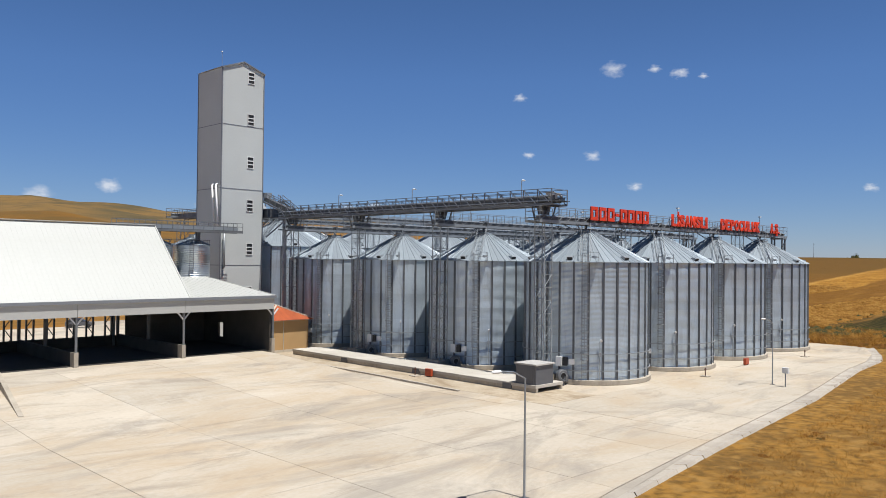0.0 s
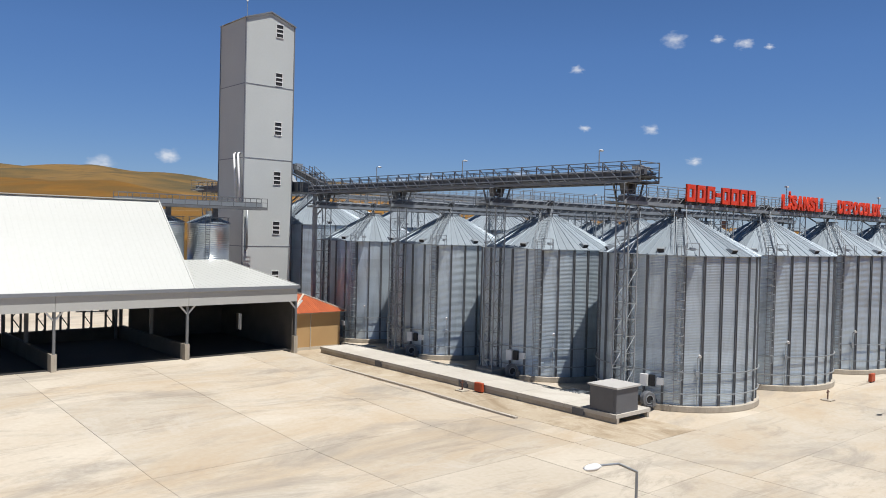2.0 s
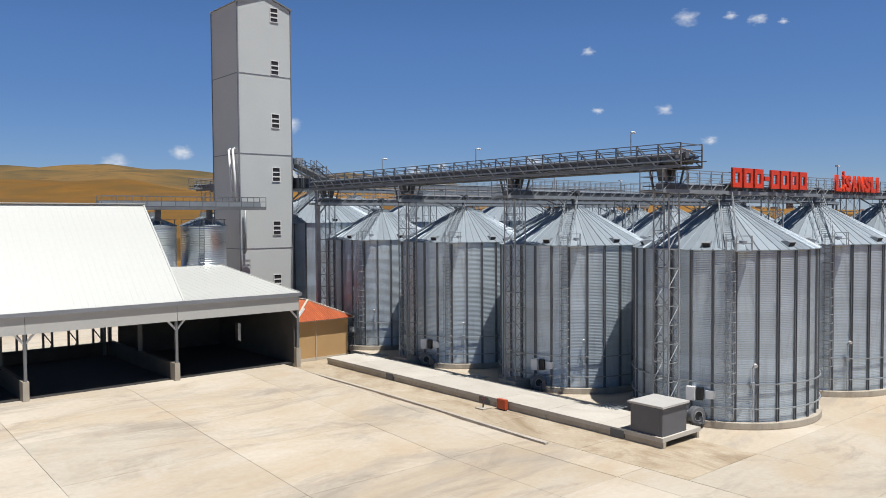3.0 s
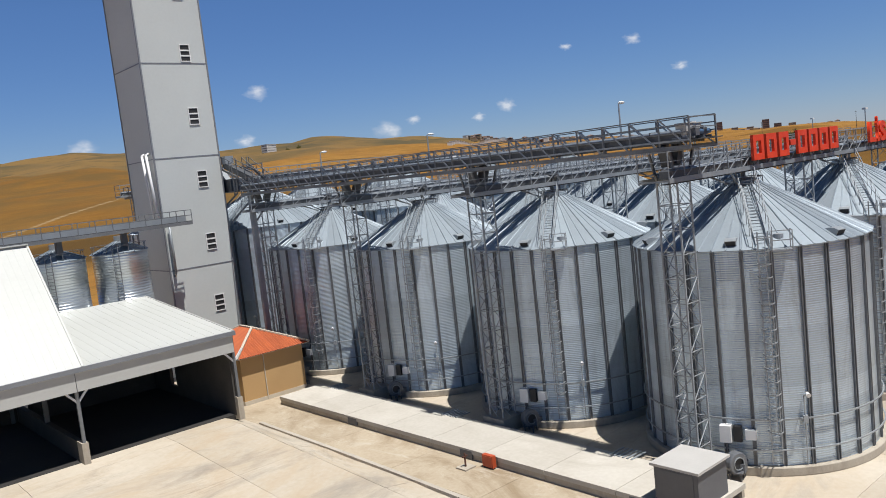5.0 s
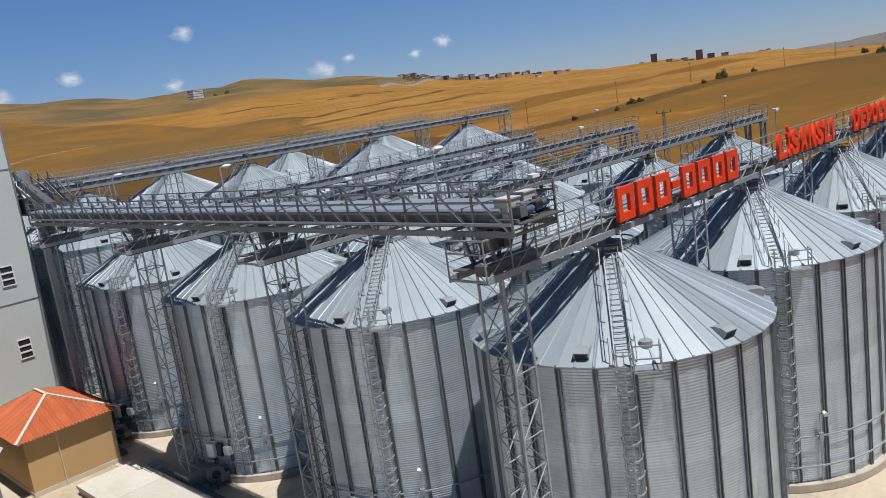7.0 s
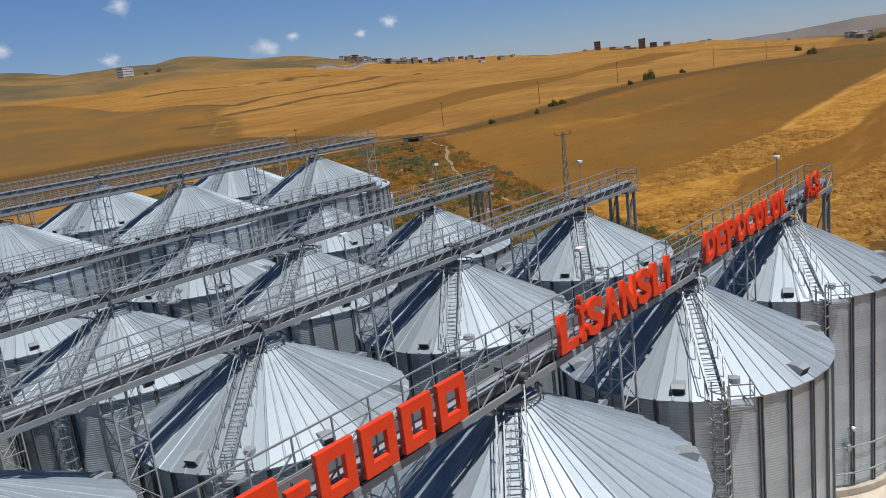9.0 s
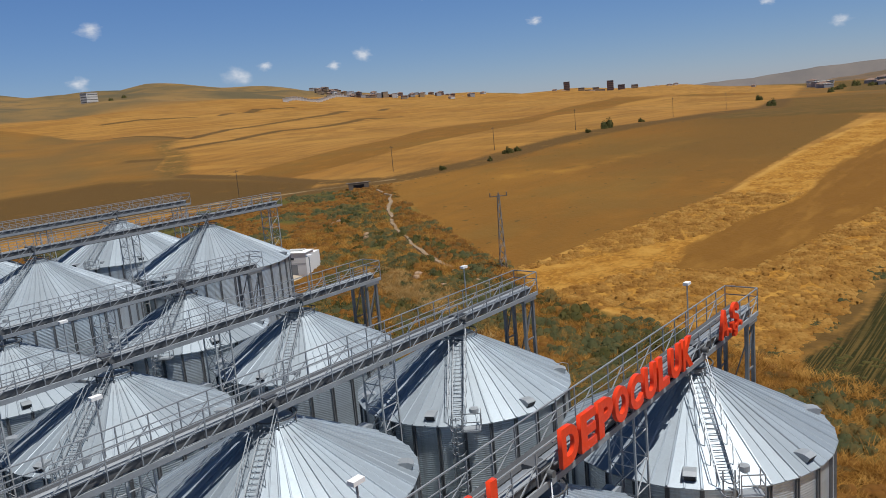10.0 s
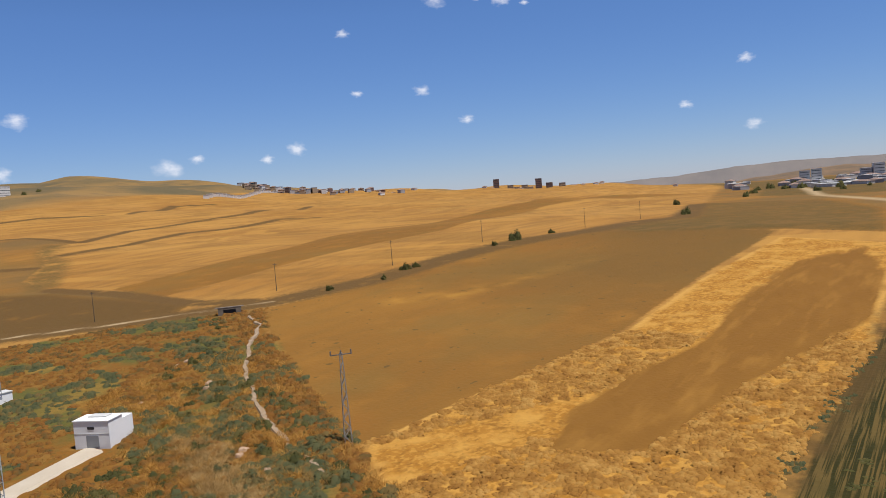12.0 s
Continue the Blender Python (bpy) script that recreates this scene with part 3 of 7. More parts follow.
turf = mixed(span(fine, 0.38, 0.66), (0.275, 0.145, 0.037), (0.125, 0.070, 0.022))
turf = mixed(span(mid, 0.46, 0.62, 0.7), turf, (0.128, 0.074, 0.027))
turf = mixed(span(lumps, 0.52, 0.66, 0.7), turf, (0.30, 0.175, 0.06))
col = mixed(span(f_bank, 0.3, 0.7), col, turf)
wild = mixed(times(crisp(f_grass, 0.7, 0.25), span(fine, 0.66, 0.42, 0.85)), wild, (0.235, 0.140, 0.052))
col = mixed(crisp(f_scrub, 0.6, 0.2), col, wild)
col = mixed(crisp(f_crop, 0.3, 0.1), col, crop)
col = mixed(times(crisp(f_hedge, 0.5, 0.2), span(mid, 0.2, 0.45, 0.92)), col, shrub)
col = mixed(times(crisp(f_edge, 0.5, 0.15), span(mid, 0.15, 0.42)), col, (0.090, 0.052, 0.019))
col = mixed(times(crisp(f_ditch, 0.5, 0.2), span(mid, 0.3, 0.5, 0.85)), col, (0.062, 0.038, 0.014))
bits = tex(0.42, 2)
col = mixed(times(crisp(f_soil, 0.2), span(bits, 0.69, 0.72, 0.7)), col, (0.058, 0.040, 0.018))
col = mixed(times(crisp(f_light, 0.3, 0.15), span(mid, 0.2, 0.42)), col, (0.27, 0.20, 0.125))
warm = n.new("ShaderNodeMix")
warm.data_type, warm.blend_type = 'RGBA', 'MULTIPLY'
warm.inputs[0].default_value, warm.inputs[7].default_value = 1.0, (1.0, 0.985, 0.87, 1)
l.new(col, warm.inputs[6])
l.new(warm.outputs[2], n["Principled BSDF"].inputs["Base Color"])
n["Principled BSDF"].inputs["Roughness"].default_value = 1.0
n["Principled BSDF"].inputs["Specular IOR Level"].default_value = 0.1
bp = n.new("ShaderNodeBump")
bp.inputs["Strength"].default_value, bp.inputs["Distance"].default_value = 0.6, 0.3
l.new(fine, bp.inputs["Height"])
l.new(bp.outputs[0], n["Principled BSDF"].inputs["Normal"])
me.materials.append(m)
tagged(new("ground", me), "golden stubble and brown tilled fields rising to hills", "ground", kind="structure")

# ---- concrete yard ----
EDGE = [(-140, -43), (-95, -37), (-36, -26.1), (-21, -24.2), (-8, -22.8), (4.3, -21.5), (29, -17.6), (41, -16.6), (48, -14.6), (57, -11)]


def yard_edge(x):
    return float(np.interp(x, [p[0] for p in EDGE], [p[1] for p in EDGE]))


def yard_z(x, y):
    """The apron climbs a little towards the storage shed."""
    return 1.2 * min(1, max(0, (y - 4) / 27)) * min(1, max(0, (-17.2 - x) / 2.5))


pave = thing("pavement", "pale concrete yard cast in large slabs", "pavement", kind="structure")
under = Shape()
for (xa, ya), (xb, yb) in zip(EDGE, EDGE[1:]):
    if xb > -17.6:
        xs0 = max(xa, -17.6)
        under.add([(xs0, yard_edge(xs0), -0.03), (xb, yb, -0.03), (xb, 104, -0.03), (xs0, 104, -0.03)], [(0, 1, 2, 3)])
under.add([(57, 50, -0.03), (72, 50, -0.03), (72, 104, -0.03), (57, 104, -0.03), (76.5, 50, -0.03), (76.5, 77, -0.03), (72, 77, -0.03)], [(0, 1, 2, 3), (1, 4, 5, 6)])
part("bedding", under, M_JOINT, pave, "dark joint filler under the slabs")
slope_bed = Shape()
bx, by = (-140, -95, -19.7, -17.2), (-37, 4, 13, 22, 31, 40.5, 51, 82)
slope_bed.v = [(x, max(y, yard_edge(x)), yard_z(x, y) - 0.06) for y in by for x in bx]
slope_bed.f = [(4 * j + i, 4 * j + i + 1, 4 * j + i + 5, 4 * j + i + 4) for j in range(len(by) - 1) for i in range(3)]
part("bedding", slope_bed, M_JOINT, pave)


def slab(x0, x1, y0, y1):
    def cut(x, y):
        return max(y, yard_edge(x))
    g = 0.012
    c = [(x0 + g, cut(x0, y0) + g), (x1 - g, cut(x1, y0) + g), (x1 - g, max(cut(x1, y1) - g, cut(x1, y0) + 2 * g)), (x0 + g, max(cut(x0, y1) - g, cut(x0, y0) + 2 * g))]
    if max(c[2][1] - c[1][1], c[3][1] - c[0][1]) < 0.4:
        return
    up = [(x, y, yard_z(x, y) + random.uniform(0, 0.012)) for x, y in c]
    s = Shape().add(up + [(x, y, z - 0.3) for x, y, z in up], [(0, 1, 2, 3), (0, 4, 5, 1), (1, 5, 6, 2), (2, 6, 7, 3), (3, 7, 4, 0)])
    part("slab", s, M_YARD_TAN if -17.3 < x0 < -17 and -10 < y0 < 40 else M_YARD, pave)


ys = [-50, -41, -32, -23, -14, -5, 4, 13, 22, 31, 40.5, 51, 61, 71, 81]
xs = [-95, -84.5, -74, -64, -54, -44.5, -34.5, -24.5, -19.7, -17.2]
for x0, x1 in zip(xs, xs[1:]):
    for y0, y1 in zip(ys[:-1], ys[1:]):
        slab(x0, x1, y0, y1)
xs = [-17.2, -9.6, 0, 9.5, 19, 28.5, 38, 47.5, 57]
for x0, x1 in zip(xs, xs[1:]):
    for y0, y1 in zip(range(-32, 100, 8), range(-24, 104, 8)):
        slab(x0, x1, y0, y1)
for x0, x1 in ((57, 64.5), (64.5, 72), (72, 76.5)):
    for y0 in range(50, 77 if x0 > 70 else 100, 9):
        slab(x0, x1, y0, y0 + 9)
for (xa, ya), (xb, yb) in zip(EDGE[1:], EDGE[2:]):
    d = Vector((xb - xa, yb - ya, 0)).normalized()
    o = Vector((d.y, -d.x, 0))
    k = int(Vector((xb - xa, yb - ya, 0)).length / 1.5)
    for i in range(k):
        p, q = Vector((xa, ya, 0)).lerp(Vector((xb, yb, 0)), i / k), Vector((xa, ya, 0)).lerp(Vector((xb, yb, 0)), (i + 0.99) / k)
        j = random.uniform(-0.02, 0.02)
        s = Shape().add([p - o * 0.9 + Vector((0, 0, -0.012)), q - o * 0.9 + Vector((0, 0, -0.012)), q + o * 0.5 + Vector((0, 0, -0.1 + j * 0.4)), p + o * 0.5 + Vector((0, 0, -0.1 + j * 0.4)), q + o * (1.1 + 3 * j) + Vector((0, 0, 0.0 + j)), p + o * (1.1 + 3 * j) + Vector((0, 0, 0.0 + j)), q + o * 1.35 + Vector((0, 0, -0.32)), p + o * 1.35 + Vector((0, 0, -0.32))],
                        [(0, 1, 2, 3), (3, 2, 4, 5), (5, 4, 6, 7)])
        part("drain_stone", s, M_DRAIN, pave)
kerb = Shape()
run = [(-17.0 - 0.9 * (33 - y) / 31, y) for y in np.linspace(33, 2, 13)]
for (xa, ya), (xb, yb) in zip(run, run[1:]):
    kerb.beam((xa, ya, yard_z(xa - 0.15, ya) + 0.05), (xb, yb, yard_z(xb - 0.15, yb) + 0.05), 0.3, 0.2)
tagged(part("kerb", kerb, M_DRAIN), "low pale concrete kerb dividing the yard", "kerb", kind="structure")
ramp = Shape()
ramp.add([(-53, 44, 1.1), (-49.6, 30, 1.1), (-49.6, 30, 2.0), (-53, 44, 2.2), (-52.4, 14, 0.35), (-52.4, 14, 0.5)], [(0, 1, 2, 3), (1, 4, 5, 2)])
ramp.add([(-53.4, 44, 1.1), (-50, 30, 1.1), (-50, 30, 2.0), (-53.4, 44, 2.2), (-52.8, 14, 0.35), (-52.8, 14, 0.5)], [(3, 2, 1, 0), (2, 5, 4, 1)])
ramp.add([(-49.6, 30, 2.0), (-53, 44, 2.2), (-53.4, 44, 2.2), (-50, 30, 2.0), (-52.4, 14, 0.5), (-52.8, 14, 0.5), (-52.4, 14, 0.3), (-52.8, 14, 0.3)], [(0, 1, 2, 3), (0, 3, 5, 4), (4, 5, 7, 6)])
tagged(part("ramp_wall", ramp, M_BASE), "low concrete ramp wall with pale coping on the yard", "low wall", kind="structure")
road = Shape()
DUST = [(57, 74), (66, 84), (76, 90), (86, 92), (99, 95)]
for (xa, ya), (xb, yb) in zip(DUST, DUST[1:]):
    za, zb = float(height(xa, ya)), float(height(xb, yb))
    road.add([(xa, ya - 1.8, za), (xb, yb - 1.8, zb), (xb, yb + 1.8, zb), (xa, ya + 1.8, za), (xa, ya - 2.2, za - 0.3), (xb, yb - 2.2, zb - 0.3), (xb, yb + 2.2, zb - 0.3), (xa, ya + 2.2, za - 0.3)], [(0, 1, 2, 3), (0, 4, 5, 1), (3, 2, 6, 7)])
tagged(part("road", road, M_TRACK), "short pale dust road to the pump house", "road", kind="structure")


# ---- silos ----
def silo(R, eave, apex, n, label, group):
    s = thing("grain_silo", label, "silo", group=group)
    z0 = 0.5
    part("base_ring", Shape().lathe([(R - 0.5, 0), (R + 0.32, 0), (R + 0.34, 0.06), (R + 0.34, z0 - 0.04), (R + 0.3, z0), (R - 0.5, z0)], 72), M_BASE, s, "cast concrete base ring")
    tiers = round((eave - z0) / 1.12)
    for i in range(tiers):
        za, zb = z0 + (eave - z0) * i / tiers, z0 + (eave - z0) * (i + 1) / tiers
        off = 0.004 * (i % 2)
        tier = Shape().lathe([(R + off, za - 0.02 * (i % 2)), (R + off, zb + 0.02 * (i % 2))], 112)
        part("wall_tier", tier, M_WALL, s, "corrugated galvanised wall sheet ring", smooth=True)
    st = Shape()
    prof = [(0, -0.1), (0.12, -0.1), (0.12, -0.05), (0.05, -0.05), (0.05, 0.05), (0.12, 0.05), (0.12, 0.1), (0, 0.1)]
    st.add([(x, y, z) for z in (z0, eave - 0.05) for x, y in prof], [(i, (i + 1) % 8, 8 + (i + 1) % 8, 8 + i) for i in range(8)] + [tuple(range(8))[::-1], tuple(range(8, 16))])
    st = st.mesh("stiffener", M_STIFF)
    half = math.pi / n
    r0, r1 = R + 0.15, 0.72
    ze, za = eave - 0.03, apex
    y0, y1 = r0 * math.tan(half), r1 * math.tan(half)
    pan = Shape()
    pan.add([(r0, -y0, ze), (r0, y0, ze), (r1, y1, za), (r1, -y1, za), (r0, -y0, ze - 0.05), (r0, y0, ze - 0.05), (r1, y1, za - 0.05), (r1, -y1, za - 0.05)],
            [(0, 1, 2, 3), (7, 6, 5, 4), (0, 4, 5, 1), (1, 5, 6, 2), (2, 6, 7, 3), (3, 7, 4, 0)])
    # folded ribs: a standing seam on one edge and a low stiffening fold down the middle
    for ya, yb, rb, zb, w, h in ((y0, y1, r1, za, 0.075, 0.075), (0, 0, r1 + 0.9, za - 0.9 * (za - ze) / (r0 - r1), 0.06, 0.045)):
        pan.add([(r, y + q * k, z + e - 0.004) for r, y, z, k in ((r0, ya, ze, 1), (rb, yb, zb, 0.6)) for q, e in ((-w, 0), (-0.4 * w, h), (0.4 * w, h), (w, 0))],
                [(0, 1, 5, 4), (1, 2, 6, 5), (2, 3, 7, 6), (3, 2, 1, 0), (4, 5, 6, 7)])
    pan = pan.mesh("roof_panel", M_ROOF)
    for i in range(n):
        part("stiffener", st, None, s, m=spin(360 * (i + 0.9) / n, R))
        part("roof_panel", pan, None, s, m=spin(360 * (i + 0.4) / n))
    part("cap", Shape().lathe([(0.9, apex - 0.12), (0.9, apex + 0.08), (0.8, apex + 0.12), (0.0, apex + 0.26)], 24), M_ROOF, s, "round roof cap")
    part("cap_rail", Shape().sweep([(1.1 * math.cos(2 * math.pi * i / 24), 1.1 * math.sin(2 * math.pi * i / 24), apex + 0.22) for i in range(24)], 0.06, True), M_GALV_DARK, s, "low ring rail round the cap")
    cap_post = Shape().beam((1.1, 0, apex - 0.25), (1.1, 0, apex + 0.2), 0.04).mesh("cap_rail_post", M_GALV_DARK)
    for i in range(6):
        part("cap_rail_post", cap_post, None, s, m=spin(60 * i))
    for z in (1.45, 3.15):
        ring = Shape().lathe([(R + 0.2, z - 0.04), (R + 0.27, z - 0.04), (R + 0.27, z + 0.04), (R + 0.2, z + 0.04), (R + 0.2, z - 0.04)], 72)
        part("wind_ring", ring, M_GALV, s, "galvanised pipe ring")
    # caged ladder on the wall, ladder and handrails up the roof
    LA = 214
    lad = Shape()
    for y in (-0.26, 0.26):
        lad.beam((0.22, y, 0.7), (0.22, y, eave + 0.9), 0.06)
    k = 1.0
    while k < eave:
        lad.beam((0.22, -0.26, k), (0.22, 0.26, k), 0.04)
        k += 0.3
    part("ladder", lad, M_GALV, s, m=spin(LA, R))
    hoop = [(0.22 + 0.72 * math.sin(math.pi * i / 6), 0.38 * math.cos(math.pi * i / 6)) for i in range(7)]
    hp = Shape().sweep([(x, y, 0) for x, y in hoop], 0.05).mesh("cage_hoop", M_GALV)
    k = 2.6
    while k < eave + 0.9:
        part("cage_hoop", hp, None, s, m=spin(LA, R, k))
        k += 0.7
    bar = Shape().beam((0, 0, 2.6), (0, 0, eave + 0.8), 0.04).mesh("cage_bar", M_GALV)
    for xa, ya in hoop[1:-1:2]:
        part("cage_bar", bar, None, s, m=spin(LA, R) @ pose(xa, ya, 0))
    rl = Shape()
    e, t = Vector((R, 0, eave + 0.22)), Vector((0.95, 0, apex + 0.22))
    for y in (-0.3, 0.3):
        o = Vector((0, y, 0))
        rl.beam(e + o, t + o, 0.05)
    steps = int((t - e).length / 0.3)
    for i in range(1, steps):
        p = e.lerp(t, i / steps)
        rl.beam(p + Vector((0, -0.3, 0)), p + Vector((0, 0.3, 0)), 0.045, 0.03)
    part("roof_ladder", rl, M_GALV, s, m=spin(LA))
    for side in (-0.5, 0.5):
        hr = Shape()
        o = Vector((0, side, 0))
        hr.beam(e + o + Vector((0, 0, 0.85)), t + o + Vector((0, 0, 0.85)), 0.038)
        hr.beam(e + o + Vector((0, 0, 0.45)), t + o + Vector((0, 0, 0.45)), 0.028)
        for i in range(7):
            p = e.lerp(t, i / 6) + o
            hr.beam(p - Vector((0, 0, 0.2)), p + Vector((0, 0, 0.85)), 0.034)
        part("handrail", hr, M_GALV, s, m=spin(LA))
    part("eave_platform", Shape().box(0.1, 0.35, eave - 0.14, 0.85, 1.35, eave - 0.05), M_GALV, s, "small platform at the eave", m=spin(LA, R))
    for z in (0.45, 0.95):
        part("platform_rail", Shape().sweep([(0.85, 0.35, eave + z), (0.85, 1.35, eave + z), (0.15, 1.35, eave + z)], 0.05), M_GALV, s, m=spin(LA, R))
    for x, y in ((0.85, 0.35), (0.85, 1.35), (0.15, 1.35)):
        part("platform_post", Shape().beam((x, y, eave - 0.08), (x, y, eave + 0.95), 0.05), M_GALV, s, m=spin(LA, R))
    part("roof_vent", Shape().lathe([(0.0, 0.34), (0.26, 0.3), (0.28, 0.0)], 16), M_GALV, s, "round galvanised roof vent", m=spin(LA + 9, R - 0.75, eave + 0.3))
    slope = math.atan2(za - ze, r0 - r1)
    hood = [(-0.5, 0.02), (-0.3, 0.2), (0.0, 0.36), (0.3, 0.4)]
    shell = Shape()
    shell.add([(x, y, 0) for x, z in hood for y in (-0.3, 0.3)] + [(x, y, z) for x, z in hood for y in (-0.3, -0.16, 0.16, 0.3)],
              [(8 + 4 * i + j, 8 + 4 * i + j + 1, 12 + 4 * i + j + 1, 12 + 4 * i + j) for i in range(3) for j in range(3)]
              + [(2 * i, 2 * i + 2, 12 + 4 * i, 8 + 4 * i) for i in range(3)] + [(2 * i + 1, 11 + 4 * i, 15 + 4 * i, 2 * i + 3) for i in range(3)] + [(0, 8, 9, 10, 11, 1), (6, 7, 23, 22, 21, 20)])
    shell = shell.mesh("roof_hatch", M_GALV)
    # black plate on the closed hood paints the shade inside its mouth
    mouth = Shape().box(0.27, -0.25, 0.03, 0.315, 0.25, 0.36).mesh("opening", M_BLACK)
    for a in (200, 254, 308, 2, 56, 146):
        r = R - 0.5
        hatch = part("roof_hatch", shell, None, s, "hooded galvanised roof vent", m=spin(a, r, eave + (R - r) * math.tan(slope) - 0.02) @ pose(0, 0, 0, 0, math.degrees(slope), 0))
        part("opening", mouth, None, hatch, "black plate painted as the shaded vent mouth")
    # controls, fan and floodlight
    part("control_box", Shape().box(0.05, -0.72, 1.85, 0.5, -0.12, 2.8), M_WHITE, s, "pale control box with its door open", m=spin(196, R))
    part("control_box", Shape().box(0.05, -0.06, 1.88, 0.3, 0.4, 2.75), M_BLACK, s, "black open control box", m=spin(196, R))
    part("control_box", Shape().box(0.05, 0.6, 2.05, 0.32, 1.15, 2.6), M_WHITE, s, "pale control box", m=spin(196, R))
    FA = 197
    part("conduit", Shape().beam((0.3, -0.42, 0.5), (0.3, -0.42, 1.85), 0.09), M_CABINET, s, "dark cable conduit below the boxes", m=spin(196, R))
    fan = part("aeration_fan", Shape().lathe([(0.30, -0.24), (0.56, -0.24), (0.62, -0.2), (0.62, 0.2), (0.56, 0.24), (0.0, 0.24)], 22), M_FAN, s, "grey aeration fan housing", m=spin(FA, R + 0.95, 0.95) @ pose(0, 0, 0, 90, 0, -35))
    # black disc paints the shade inside the fan inlet
    part("fan_inlet", Shape().lathe([(0.32, -0.27), (0.30, -0.18), (0.0, -0.17)], 18), M_BLACK, fan)
    part("inlet_ring", Shape().sweep([(0.34 * math.cos(2 * math.pi * i / 18), 0.34 * math.sin(2 * math.pi * i / 18), -0.26) for i in range(18)], 0.05, True), M_GALV, fan, "bright inlet rim")
    part("fan_motor", Shape().tube((0, 0, 0.24), (0, 0, 0.75), 0.22, seg=14).tube((0, 0, 0.75), (0, 0, 0.8), 0.17, seg=14), M_GREY, fan)
    part("fan_outlet", Shape().beam((R + 0.95, 0.25, 0.62), (R - 0.1, 0.25, 0.55), 0.42, 0.5), M_FAN, s, "sheet air duct from the fan", m=spin(FA))
    part("fan_stand", Shape().beam((R + 0.65, -0.3, 0.0), (R + 0.65, -0.3, 0.5), 0.08).beam((R + 1.25, -0.3, 0.0), (R + 1.25, -0.3, 0.5), 0.08).beam((R + 0.65, 0.3, 0.0), (R + 0.65, 0.3, 0.5), 0.08).beam((R + 1.25, 0.3, 0.0), (R + 1.25, 0.3, 0.5), 0.08).box(R + 0.55, -0.4, 0.42, R + 1.35, 0.4, 0.5), M_CABINET, s, "dark fan stand", m=spin(FA))
    arm = part("floodlight_arm", Shape().beam((0.1, 0, 4.3), (0.62, 0, 4.62), 0.05).beam((0.16, 0, 0.5), (0.16, 0, 4.4), 0.05).box(0.08, -0.12, 2.9, 0.28, 0.12, 3.3), M_GALV, s, m=spin(227, R))
    part("floodlight", Shape().tube((0.56, 0, 4.62), (0.8, 0, 4.54), 0.08, 0.13, seg=10), M_WHITE, arm, "white floodlight head")
    return s


small = silo(6.62, 12.47, 15.75, 28, "galvanised corrugated grain silo with conical ribbed roof on a concrete ring", "small silos")
big = silo(8.8, 14.4, 18.7, 36, "wide galvanised grain silo with shallow ribbed cone roof", "large silos")
for j in range(4):
    for i in range(4):
        if i or j:
            copy_thing(small, pose(15 * i, 15 * j, 0))
big.matrix_basis = pose(2, 63, 0)
for j in range(2):
    for i in range(4):
        if i or j:
            copy_thing(big, pose(2 + 19.5 * i, 63 + 19.5 * j, 0))


# ---- conveyors ----
def lattice(h, w, label, step=1.3):
    k = w / 2
    t = thing("lattice_trestle", label, "support tower", group="conveyor trestles")
    leg = Shape().beam((0, 0, 0.4), (0, 0, h), 0.085).mesh("leg", M_LATTICE)
    cs = [(-k, -k), (k, -k), (k, k), (-k, k)]
    for x, y in cs:
        part("leg", leg, None, t, m=pose(x, y, 0))
    n = round((h - 0.4) / step)
    step = (h - 0.4) / n
    tie = Shape().sweep([(x, y, 0) for x, y in cs], 0.05, True).mesh("tie_frame", M_LATTICE)
    zig = Shape().sweep([((-k if i % 2 else k), -k, 0.4 + step * i) for i in range(n + 1)], 0.048).mesh("zigzag_brace", M_LATTICE)
    for i in range(n):
        part("tie_frame", tie, None, t, m=pose(0, 0, 0.4 + step * (i + 1)))
    for i in range(4):
        part("zigzag_brace", zig, None, t, m=pose(0, 0, 0, 0, 0, 90 * i))
    part("footing", Shape().box(-k - 0.4, -k - 0.4, 0, k + 0.4, k + 0.4, 0.95), M_BASE, t, "concrete footing")
    return t


